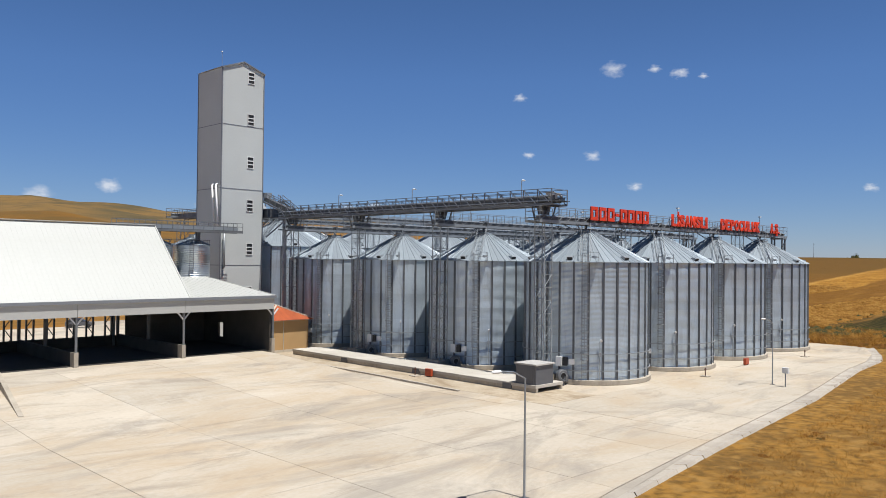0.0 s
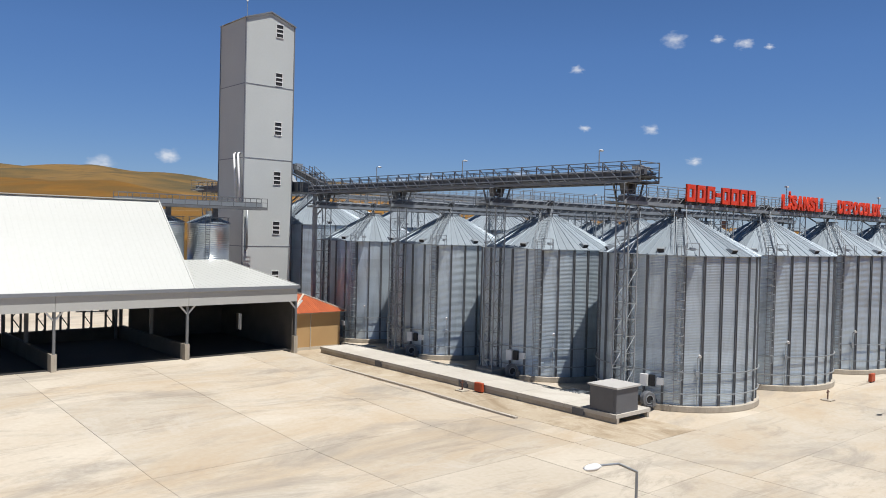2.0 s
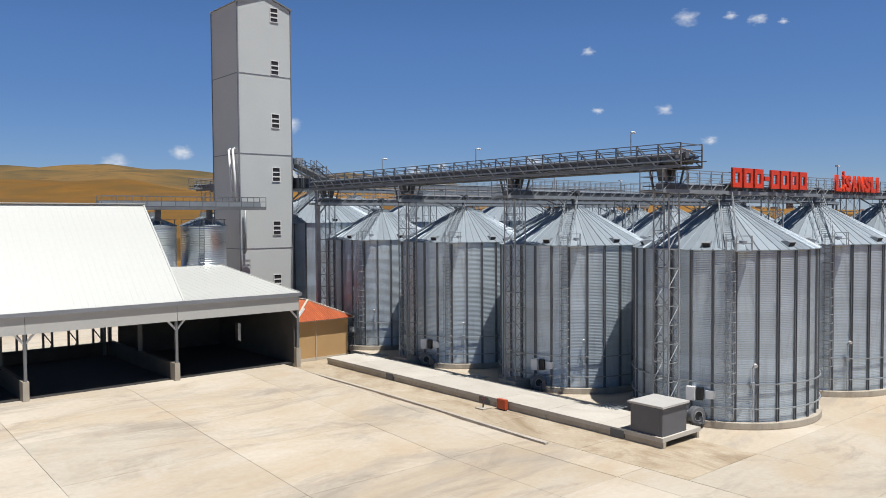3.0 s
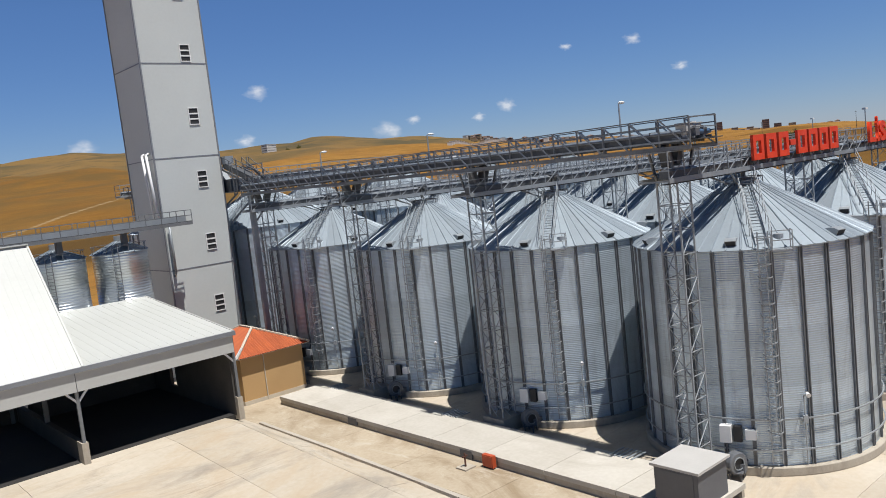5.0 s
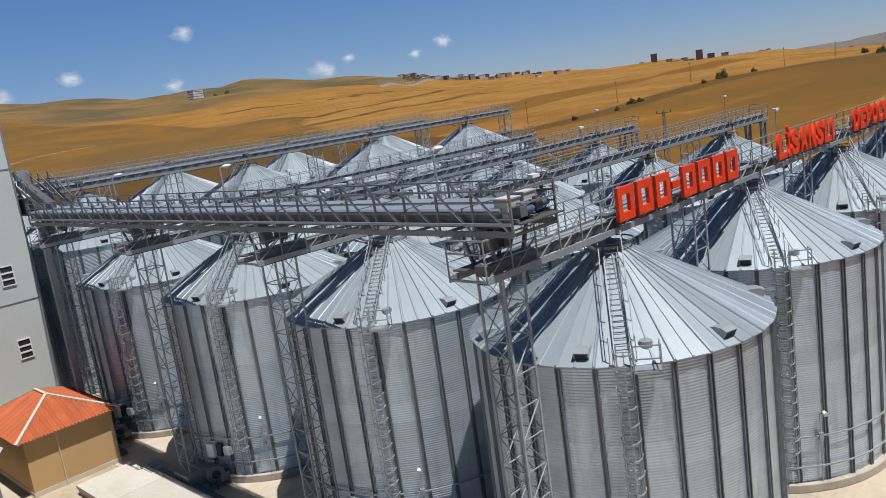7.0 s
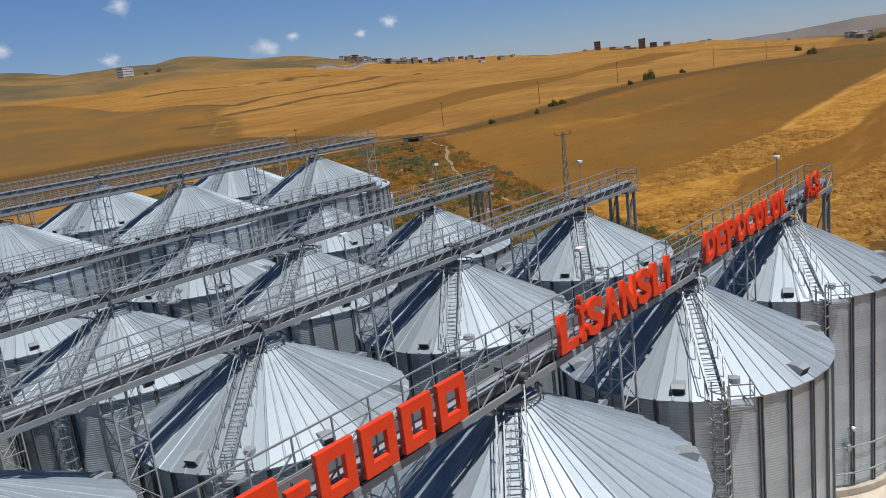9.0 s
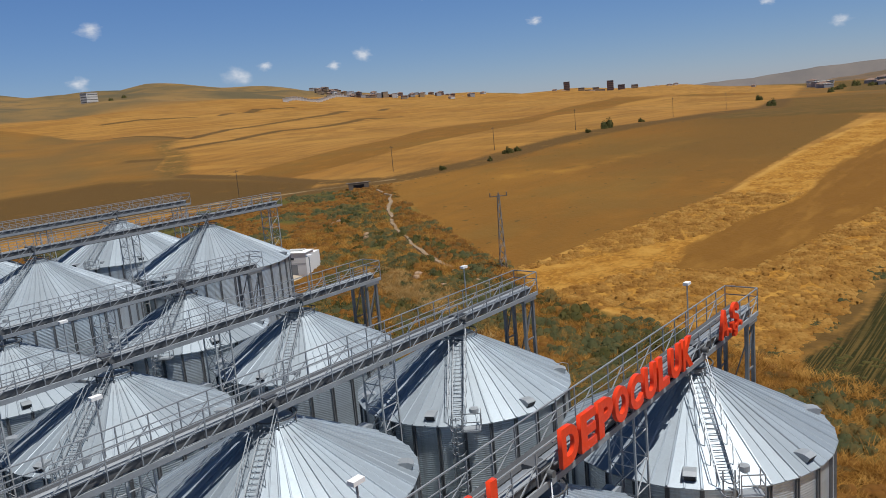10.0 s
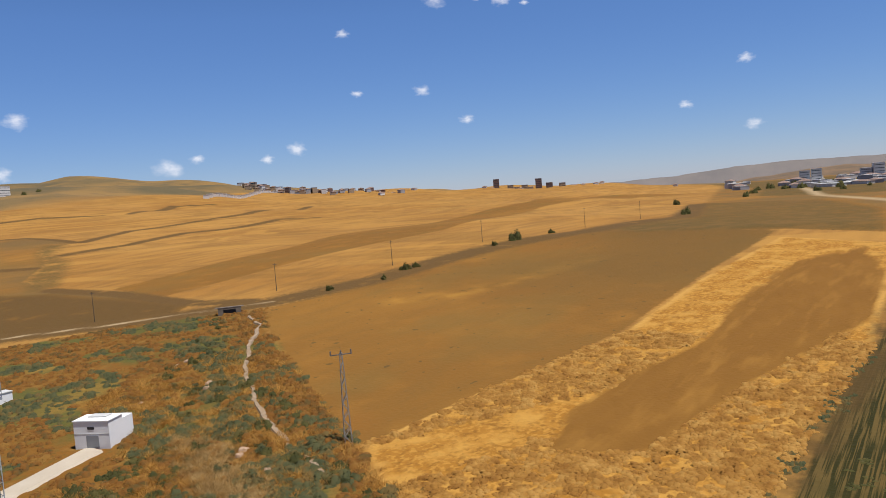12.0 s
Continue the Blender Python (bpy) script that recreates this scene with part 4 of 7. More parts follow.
def conveyor(x0, x1, label, spouts, drop):
    """A covered belt and a railed walkway along x, deck at z 0."""
    c = thing("row_conveyor", label, "conveyor", group="silo row conveyors")
    part("walkway", Shape().box(x0, 0.12, -0.08, x1, 0.72, -0.03), M_GRATE, c, "steel grating walkway")
    a, b = x0 + 0.3, x1 - 0.6
    part("trough", Shape().box(a, -0.72, -0.3, b, -0.14, 0.08), M_GALV_DARK, c, "galvanised belt trough")
    cover = Shape()
    cover.add([(a, -0.78, 0.08), (a, -0.43, 0.22), (a, -0.08, 0.08), (b, -0.78, 0.08), (b, -0.43, 0.22), (b, -0.08, 0.08)], [(0, 1, 4, 3), (1, 2, 5, 4), (0, 2, 1), (3, 4, 5), (0, 3, 5, 2)])
    part("cover", cover, M_GALV, c, "galvanised ridge cover")
    part("return_belt", Shape().box(a, -0.7, -0.62, b, -0.16, -0.58), M_BLACK, c, "black return belt")
    post = Shape().beam((0, 0, -0.4), (0, 0, 1.1), 0.05).mesh("post", M_TRUSS)
    brace = Shape().beam((0, 0, -0.4), (1.5, 0, 0.6), 0.045).mesh("diagonal", M_TRUSS)
    cross = Shape().beam((0, -0.92, -0.42), (0, 0.95, -0.42), 0.09).mesh("cross_beam", M_TRUSS)
    for y in (-0.92, 0.95):
        part("bottom_chord", Shape().beam((x0, y, -0.4), (x1, y, -0.4), 0.09, 0.26), M_TRUSS, c)
        for z, w in ((0.25, 0.03), (0.6, 0.04), (1.1, 0.055)):
            part("rail", Shape().beam((x0, y, z), (x1, y, z), w), M_TRUSS, c)
        count = int((x1 - x0) / 1.5)
        for i in range(count + 1):
            x = x0 + i * (x1 - x0) / count
            part("post", post, None, c, m=pose(x, y, 0))
            if i < count and (y < 0 or i % 2):
                part("diagonal", brace, None, c, m=pose(x, y, 0))
            if y < 0 and i % 2 == 0:
                part("cross_beam", cross, None, c, m=pose(x, 0, 0))
    for x in (x0, x1):
        part("end_rail", Shape().beam((x, -0.92, 1.1), (x, 0.95, 1.1), 0.06), M_TRUSS, c)
        part("end_rail", Shape().beam((x, -0.92, 0.6), (x, 0.95, 0.6), 0.05), M_TRUSS, c)
    for x in spouts:
        part("gate_box", Shape().box(x - 0.95, -0.84, -0.42, x - 0.25, -0.02, 0.3).tube((x - 0.6, -0.84, 0.0), (x - 0.6, -1.15, 0.0), 0.14, seg=12), M_GALV_DARK, c, "dark discharge gate with actuator")
        part("spout", Shape().tube((x - 0.6, -0.4, -0.3), (x - 0.05, 0, -drop), 0.16), M_GALV, c, "white discharge pipe")
        part("strut", Shape().beam((x - 3.2, 0.95, -0.4), (x - 1.3, 0.3, -drop - 0.4), 0.1), M_TRUSS, c)
        part("strut", Shape().beam((x - 3.2, -0.92, -0.4), (x - 1.3, -0.3, -drop - 0.4), 0.1), M_TRUSS, c)
    return c


COLS, BIG = (0, 15, 30, 45), (2, 21.5, 41, 60.5)
for j in range(4):
    c = conveyor(-9.4, 53, "galvanised belt conveyor with railed walkway above a silo row", COLS, 0.85)
    c.matrix_basis = pose(0, 15 * j, 16.95)
for j in range(2):
    c = conveyor(-8, 71, "high galvanised belt conveyor above a large silo row", BIG, 1.0)
    c.matrix_basis = pose(0, 63 + 19.5 * j, 19.95)
first = lattice(16.5, 1.25, "galvanised lattice trestle on a concrete footing")
first.matrix_basis = pose(-7.6, 0, 0)
for j in range(4):
    for x in (-7.6, 7.5, 22.5, 37.5):
        if j or x > -7:
            copy_thing(first, pose(x, 15 * j, 0))


def portal(h, label):
    """Two braced leg frames side by side under a conveyor's far end."""
    t = thing("end_portal", label, "support frame", group="conveyor end portals")
    leg = Shape().box(-0.1, -0.1, 0.4, 0.1, 0.1, h).mesh("leg", M_STEEL)
    for x in (-0.55, 0.55):
        for y in (-0.8, 0.8):
            part("leg", leg, None, t, m=pose(x, y, 0))
    bays = 6
    step = (h - 0.6) / bays
    brace = Shape().beam((-0.55, 0, 0), (0.55, 0, step), 0.07).mesh("brace", M_STEEL)
    cross = Shape().beam((0, -0.8, 0), (0, 0.8, 2 * step), 0.07).mesh("cross_brace", M_STEEL)
    tie = Shape().beam((-0.55, 0, 0), (0.55, 0, 0), 0.08).mesh("tie", M_STEEL)
    for i in range(bays):
        for y in (-0.8, 0.8):
            part("brace", brace, None, t, m=pose(0, y, 0.5 + step * i, 0, 0, 0 if i % 2 else 180))
            part("tie", tie, None, t, m=pose(0, y, 0.5 + step * i))
        if i % 2 == 0:
            part("cross_brace", cross, None, t, m=pose(0.55, 0, 0.5 + step * i, 0, 0, 0 if i % 4 else 180))
    part("head_beam", Shape().box(-0.75, -1.0, h, 0.75, 1.0, h + 0.18), M_STEEL, t)
    part("footing", Shape().box(-1.0, -1.2, 0, 1.0, 1.2, 0.4), M_BASE, t, "concrete footing")
    return t


e0 = portal(16.2, "dark grey braced steel portal under the end of a row conveyor")
e0.matrix_basis = pose(51.9, 0, 0)
for j in range(1, 4):
    copy_thing(e0, pose(51.9, 15 * j, 0))
tall = lattice(19.5, 1.4, "tall galvanised lattice trestle between the large silos")
tall.matrix_basis = pose(11.75, 63, 0)
for j in range(2):
    for x in (11.75, 31.25, 50.75, 69.6):
        if j or x > 12:
            copy_thing(tall, pose(x, 63 + 19.5 * j, 0))

# gallery across the row ends, from the elevator tower
cg = thing("cross_gallery", "dark galvanised double conveyor gallery with lattice railings", "conveyor")
cg.matrix_basis = pose(-7.6, 0, 18.62)
Y0, Y1 = -2.0, 46.6
for x in (-0.72, 0.72):
    part("trough", Shape().box(x - 0.42, Y0 + 0.6, -0.2, x + 0.42, Y1, 0.35), M_GALV_DARK, cg, "grey belt trough")
    cv = Shape()
    prof = [(x - 0.5, 0.3), (x - 0.5, 0.42), (x - 0.44, 0.5), (x + 0.44, 0.5), (x + 0.5, 0.42), (x + 0.5, 0.3)]
    cv.add([(a, y, z) for y in (Y0 + 0.6, Y1) for a, z in prof], [(i, i + 1, 7 + i, 6 + i) for i in range(5)] + [(5, 4, 3, 2, 1, 0), (6, 7, 8, 9, 10, 11)])
    part("cover", cv, M_COVER, cg, "flat blue-grey belt cover")
joint = Shape().box(-0.52, -0.03, 0.3, 0.52, 0.03, 0.53).mesh("cover_strap", M_GALV_DARK)
for x in (-0.72, 0.72):
    for i in range(15):
        part("cover_strap", joint, None, cg, m=pose(x, Y0 + 2.4 + 3 * i, 0))
part("walkway", Shape().box(-0.28, Y0, -0.02, 0.28, Y1, 0.04), M_GRATE, cg)
post = Shape().beam((0, 0, -0.5), (0, 0, 1.15), 0.08).mesh("post", M_STEEL)
diag = Shape().beam((0, 0, -0.5), (0, 1.8, 1.15), 0.07).mesh("diagonal", M_GALV)
beamx = Shape().beam((-1.3, 0, -0.45), (1.3, 0, -0.45), 0.1).mesh("cross_beam", M_STEEL)
for x in (-1.3, 1.3):
    part("girder", Shape().beam((x, Y0, -0.42), (x, Y1, -0.42), 0.1, 0.22), M_STEEL, cg)
    part("conduit", Shape().beam((x * 1.06, Y0, -0.05), (x * 1.06, Y1, -0.05), 0.08, 0.1), M_GALV, cg, "pale cable conduit")
    for z in (0.35, 0.75, 1.15):
        part("rail", Shape().beam((x, Y0, z), (x, Y1, z), 0.06), M_STEEL, cg)
    for i in range(28):
        part("post", post, None, cg, m=pose(x, Y0 + 1.8 * i, 0))
        if i < 27:
            part("diagonal", diag, None, cg, m=pose(x, Y0 + 1.8 * i, 0))
        if x > 0:
            part("cross_beam", beamx, None, cg, m=pose(0, Y0 + 1.8 * i, 0))
for x, y in ((0.72, -1.3), (-0.72, -1.7)):
    drive = part("drive", Shape().box(x - 0.36, y, 0.1, x + 0.36, y + 0.62, 0.78).box(x - 0.4, y - 0.04, 0.78, x + 0.4, y + 0.66, 0.83), M_BOX, cg, "tan sheet belt drive guard")
    part("gearbox", Shape().box(x - 0.2, y - 0.42, 0.12, x + 0.2, y - 0.04, 0.5).tube((x, y - 0.24, 0.5), (x, y - 0.24, 0.62), 0.1, seg=12), M_CABINET, drive, "dark gearbox")
    part("motor", Shape().tube((x + 0.2, y - 0.24, 0.3), (x + 0.62, y - 0.24, 0.3), 0.15, seg=14).tube((x + 0.62, y - 0.24, 0.3), (x + 0.72, y - 0.24, 0.3), 0.13, seg=14), M_MOTOR, drive, "blue-grey motor")
    for k in (-0.45, 0.45):
        part("drive_bed", Shape().beam((x + k, y - 0.5, 0.06), (x + k, y + 0.8, 0.06), 0.1), M_STEEL, cg)
part("drive_deck", Shape().box(-1.25, Y0 - 0.4, -0.08, 1.25, Y0 + 1.4, -0.03), M_GRATE, cg, "grating deck under the drives")
er = Shape()
for z in (0.55, 1.1):
    er.beam((-1.3, Y0, z), (1.3, Y0, z), 0.06)
part("end_rail", er, M_STEEL, cg)
for j in range(4):
    hop = Shape()
    for x in (-0.72, 0.72):
        hop.beam((x, 15 * j, -0.2), (x * 0.5, 15 * j, -1.3), 0.5)
    part("transfer_chute", hop, M_GALV_DARK, cg, "steel transfer chute")
    for side in (-1, 1):
        for y in (-0.6, 0.6):
            part("frame", Shape().beam((1.2 * side, 15 * j + y, -0.5), (0.6 * side, 15 * j + y, -2.1), 0.12), M_STEEL, cg)


col = thing("gallery_column", "pale square steel column under the gallery beside a trestle", "column")
col.matrix_basis = pose(-8.5, 45.7, 0)
part("shaft", Shape().box(-0.2, -0.2, 0.3, 0.2, 0.2, 18.1), M_LATTICE, col)
part("base_plate", Shape().box(-0.4, -0.4, 0, 0.4, 0.4, 0.3), M_BASE, col, "concrete foot")
part("head_plate", Shape().box(-0.35, -0.3, 18.1, 0.5, 0.3, 18.2), M_STEEL, col)
part("bracket", Shape().beam((0.2, 0, 15.4), (1.2, 0, 16.4), 0.12), M_STEEL, col)


def gooseneck(h, reach, label, group):
    """A slim lamp post with a bent arm along -x."""
    t = thing("lamp_post", label, "lamp", group=group)
    s = Shape().tube((0, 0, 0), (0, 0, h), 0.07, 0.045)
    part("pole", s, M_GALV, t)
    part("arm", Shape().tube((0, 0, h), (-reach * 0.5, 0, h + reach * 0.22), 0.04).tube((-reach * 0.5, 0, h + reach * 0.22), (-reach, 0, h + reach * 0.28), 0.035), M_GALV, t)
    head = Shape().lathe([(0.0, -0.12), (0.13, -0.1), (0.2, 0.0), (0.13, 0.09), (0.0, 0.12)], 12)
    part("lamp_head", head, M_WHITE, t, "white lamp head", m=pose(-reach - 0.3, 0, h + reach * 0.28, 0, 0, 0) @ Matrix.Diagonal((2.0, 1, 0.8, 1)), smooth=True)
    part("base_plate", Shape().box(-0.2, -0.2, 0, 0.2, 0.2, 0.04), M_GALV_DARK, t)
    return t


g0 = gooseneck(2.5, 0.3, "slim bent lamp post fixed to the gallery rail", "gallery lamps")
g0.matrix_basis = pose(-6.3, 4, 18.6, 0, 0, 200)
for y in (21.3, 36):
    copy_thing(g0, pose(-6.3, y, 18.6, 0, 0, 200))


def floodlight_post(h):
    t = thing("floodlight_post", "short floodlight post on a conveyor rail", "lamp", group="conveyor lamps")
    part("pole", Shape().tube((0, 0, 0), (0, 0, h), 0.04), M_GALV, t)
    part("lamp_head", Shape().box(-0.24, -0.14, h - 0.05, 0.24, 0.14, h + 0.1), M_WHITE, t, "pale box lamp head")
    return t


f0 = floodlight_post(2.6)
f0.matrix_basis = pose(22, 0.98, 16.9)
for x, y in ((-3.6, 0.98), (47.3, 0.98), (47.3, 15.98), (22, 15.98), (-1.5, 15.98), (28, 30.98), (47.3, 30.98), (5, 30.98)):
    copy_thing(f0, pose(x, y, 16.9))

# ---- roof-line sign ----
SIGN_Z0, SIGN_H, SIGN_Y = 16.95, 1.48, -1.18


def glyph(ch):
    cu = bpy.data.curves.new("letter", 'FONT')
    cu.body, cu.extrude, cu.offset = ch, 0.09, 0.045
    tmp = bpy.data.objects.new("letter_tmp", cu)
    scene.collection.objects.link(tmp)
    bpy.context.view_layer.update()
    me = bpy.data.meshes.new_from_object(tmp.evaluated_get(bpy.context.evaluated_depsgraph_get()))
    bpy.data.objects.remove(tmp)
    me.name = "letter"
    me.materials.clear()
    me.materials.append(M_RED)
    return me


def put_letter(me, parent, x, w, z0=None, h=None):
    co = np.array([v.co for v in me.vertices])
    lo, hi = co.min(0), co.max(0)
    sx = w / (hi[0] - lo[0])
    sz = (h or SIGN_H) / (hi[1] - lo[1])
    for v in me.vertices:
        v.co = ((v.co.x - lo[0]) * sx, -v.co.z, (v.co.y - lo[1]) * sz)
    part("letter", me, None, parent, m=pose(x, SIGN_Y, SIGN_Z0 if z0 is None else z0))


def sign_word(word, x0, x1, label):
    s = thing("sign_word", label, "sign", group="red roof-line sign")
    units = {"I": 0.42, "İ": 0.42, ".": 0.3}
    total = sum(units.get(ch, 1.0) for ch in word)
    unit = (x1 - x0) / total
    x = x0
    for ch in word:
        w = units.get(ch, 1.0) * unit
        me = glyph(ch)
        if ch == ".":
            put_letter(me, s, x + 0.1, 0.28, h=0.28)
        elif ch == "İ":
            put_letter(me, s, x + 0.1, w * 0.62, h=SIGN_H * 1.25)
        elif ch == "Ş":
            put_letter(me, s, x + 0.06, w * 0.84, z0=SIGN_Z0 - 0.35, h=SIGN_H + 0.35)
        else:
            put_letter(me, s, x + 0.06, w * (0.62 if ch == "I" else 0.86))
        x += w
    part("rail", Shape().beam((x0 - 0.2, SIGN_Y + 0.14, SIGN_Z0 + 0.25), (x1 + 0.2, SIGN_Y + 0.14, SIGN_Z0 + 0.25), 0.06), M_STEEL, s)
    part("rail", Shape().beam((x0 - 0.2, SIGN_Y + 0.14, SIGN_Z0 + 1.1), (x1 + 0.2, SIGN_Y + 0.14, SIGN_Z0 + 1.1), 0.06), M_STEEL, s)
    return s


sign_word("LİSANSLI", 16.5, 26.0, "large red raised letters on the conveyor rail")
sign_word("DEPOCULUK", 29.8, 42.3, "large red raised letters on the conveyor rail")
sign_word("A.Ş.", 46.0, 49.3, "large red raised letters on the conveyor rail")
# the owner's mark, as plain red shapes
s = thing("sign_mark", "red raised mark of plain blocks on the conveyor rail", "sign", group="red roof-line sign")
frame_block = Shape()
for x0, x1, z0, z1 in ((0, 0.34, 0, SIGN_H), (0.96, 1.3, 0, SIGN_H), (0.34, 0.96, SIGN_H - 0.36, SIGN_H), (0.34, 0.96, 0, 0.36)):
    frame_block.box(x0, -0.09, z0, x1, 0.09, z1)
frame_block = frame_block.mesh("block", M_RED)
for x in (-0.9, 0.72, 2.34, 4.9, 6.5, 8.1, 9.7):
    part("block", frame_block, None, s, m=pose(x, SIGN_Y, SIGN_Z0))
part("block", Shape().box(3.85, -0.09, 0.6, 4.6, 0.09, 0.95), M_RED, s, m=pose(0, SIGN_Y, SIGN_Z0))
for z in (0.25, 1.1):
    part("rail", Shape().beam((-1.1, SIGN_Y + 0.14, SIGN_Z0 + z), (11.2, SIGN_Y + 0.14, SIGN_Z0 + z), 0.06), M_STEEL, s)


# ---- elevator tower ----
tw = thing("elevator_tower", "tall pale grey clad elevator tower with louvred windows", "tower")
tw.matrix_basis = pose(-14.24, 53.42, -0.3) @ Matrix.Diagonal((1.024, 1.024, 1.024, 1))
TX, TY, TE, TP = 6.75, 6.9, 39.5, 40.7
levels = [0, 11.45, 22.4, 31.55]
for i, z0 in enumerate(levels):
    z1 = levels[i + 1] - 0.1 if i < 3 else TE
    b = Shape()
    if i < 3:
        b.box(0, 0, z0, TX, TY, z1)
    else:
        b.add([(0, 0, z0), (TX, 0, z0), (TX, TY, z0), (0, TY, z0), (0, 0, TE), (TX, 0, TE), (TX, TY, TE), (0, TY, TE), (TX / 2, 0, TP), (TX / 2, TY, TP)],
              [(0, 1, 5, 8, 4), (3, 7, 9, 6, 2), (0, 4, 7, 3), (1, 2, 6, 5), (4, 8, 9, 7), (8, 5, 6, 9), (0, 3, 2, 1)])
    part("cladding_tier", b, M_TOWER, tw)
    if i:
        part("flashing", Shape().box(-0.03, -0.03, z0 - 0.1, TX + 0.03, TY + 0.03, z0), M_SEAM, tw, "grey flashing strip")
for x, y in ((0, 0), (TX, 0), (0, TY), (TX, TY)):
    part("corner_trim", Shape().box(x - 0.07, y - 0.07, 0, x + 0.07, y + 0.07, TE), M_SEAM, tw, "grey corner trim")
for (xa, za), (xb, zb) in (((-0.15, TE - 0.02), (TX / 2, TP + 0.06)), ((TX + 0.15, TE - 0.02), (TX / 2, TP + 0.06))):
    part("verge", Shape().beam((xa, -0.1, za), (xb, -0.1, zb), 0.2, 0.16), M_SEAM, tw, "grey roof verge")
    part("roof_sheet", Shape().beam((xa, TY / 2, za + 0.06), (xb, TY / 2, zb + 0.06), TY + 0.3, 0.06), M_FASCIA, tw)
for z in (7.45, 13.75, 20.05, 26.3, 32.5, 38.6):
    w = part("window", Shape().box(4.08, -0.09, z - 0.85, 5.16, -0.02, z - 0.77).box(4.08, -0.09, z + 0.77, 5.16, -0.02, z + 0.85).box(4.08, -0.09, z - 0.77, 4.16, -0.02, z + 0.77).box(5.08, -0.09, z - 0.77, 5.16, -0.02, z + 0.77), M_WHITE, tw, "white framed louvre window")
    # black panel on the cladding paints the shade between the slats
    part("backing", Shape().box(4.16, -0.03, z - 0.77, 5.08, -0.015, z + 0.77), M_BLACK, w, "black panel painting the shade behind the louvres")
    for k in range(2):
        part("slat", Shape().box(4.16, -0.08, z - 0.34 + 0.52 * k, 5.08, -0.03, z - 0.2 + 0.52 * k), M_WHITE, w)
for dx in (0.0, 0.62):
    part("spout_pipe", Shape().tube((-0.45, 0.7 + 1.7 * dx, 22.8), (-0.35, 0.1 + 1.7 * dx, 16.6), 0.13).tube((-0.45, 0.7 + 1.7 * dx, 22.8), (0.3, 1.2 + 1.7 * dx, 23.1), 0.13), M_WHITE, tw, "white grain spout pipe", smooth=True)
part("down_pipe", Shape().tube((0.35, -0.5, 16.2), (0.35, -0.5, 11.2), 0.13).tube((0.35, -0.5, 11.2), (0.45, 0.05, 10.9), 0.13), M_GALV, tw, "galvanised down pipe", smooth=True)
for x, y, h in ((2.4, 4.5, 3.4), (4.9, 4.0, 1.6)):
    mast = part("mast", Shape().tube((x, y, TE + 0.6), (x, y, TE + h), 0.035), M_GALV, tw)
    part("mast_tip", Shape().lathe([(0, h - 0.12), (0.16, h), (0, h + 0.12)], 10), M_WHITE, mast, m=pose(x, y, TE))
# platform joining tower and gallery
jp = thing("junction_platform", "steel junction platform and stairs beside the tower", "platform")
jp.matrix_basis = pose(-7.35, 52.2, 18.6)
part("deck", Shape().box(0.05, -1, -0.1, 3.6, 6, 0), M_GRATE, jp)
for z in (0.6, 1.15, 2.6):
    part("rail", Shape().beam((3.6, -1, z), (3.6, 6, z), 0.07).beam((0.05, -1, z), (3.6, -1, z), 0.07).beam((0.05, 6, z), (3.6, 6, z), 0.07), M_STEEL, jp)
for x, y in ((0.1, -1), (1.8, -1), (3.6, -1), (3.6, 1.3), (3.6, 3.6), (3.6, 6), (1.8, 6)):
    part("post", Shape().beam((x, y, -0.4), (x, y, 2.7), 0.09), M_STEEL, jp)
part("strut", Shape().beam((0, 0, -3.0), (3.5, 0, -0.2), 0.16), M_STEEL, jp)
part("strut", Shape().beam((0, 5, -3.0), (3.5, 5, -0.2), 0.16), M_STEEL, jp)
fl = thing("access_stair", "steep galvanised stair between the tower platform and the gallery", "stair")
fl.matrix_basis = pose(-5.6, 51.2, 18.6)
for x in (-0.4, 0.4):
    part("stringer", Shape().beam((x, 0, 2.4), (x, -4.4, 0.1), 0.06, 0.22), M_STEEL, fl)
    part("handrail", Shape().beam((x, 0, 3.4), (x, -4.4, 1.1), 0.06), M_STEEL, fl)
    for k in range(4):
        part("baluster", Shape().beam((x, -1.4 * k, 2.4 - 0.73 * k), (x, -1.4 * k, 3.4 - 0.73 * k), 0.05), M_STEEL, fl)
for k in range(12):
    part("tread", Shape().box(-0.4, -0.32 - 0.35 * k, 2.2 - 0.19 * k, 0.4, -0.06 - 0.35 * k, 2.25 - 0.19 * k), M_GRATE, fl)
part("landing", Shape().box(-0.6, 0, 2.3, 0.9, 1.6, 2.38), M_GRATE, fl)
for x in (-0.5, 0.8):
    part("landing_post", Shape().beam((x, 1.2, 0), (x, 1.2, 3.4), 0.09), M_STEEL, fl)
fd = thing("feed_conveyor", "dark inclined feed conveyor from the tower to the gallery", "conveyor")
fd.matrix_basis = pose(-6.75, 53.4, 21.4)
part("casing", Shape().beam((0, 0, 0), (-0.5, -7.4, -2.1), 0.6, 0.6), M_GALV_DARK, fd)
part("hood", Shape().box(-0.4, -0.9, 0.1, 0.5, 0.0, 0.9), M_GALV, fd, "galvanised feed hood")
for x in (-0.42, 0.42):
    part("girder", Shape().beam((x, 0, -0.45), (x - 0.5, -7.2, -2.55), 0.1, 0.22), M_STEEL, fd)
    part("rail", Shape().beam((x, 0, 0.9), (x - 0.5, -7.2, -1.2), 0.06), M_STEEL, fd)
    for k in range(5):
        part("post", Shape().beam((x - 0.125 * k, -1.8 * k, -0.45 - 0.525 * k), (x - 0.125 * k, -1.8 * k, 0.9 - 0.525 * k), 0.06), M_STEEL, fd)
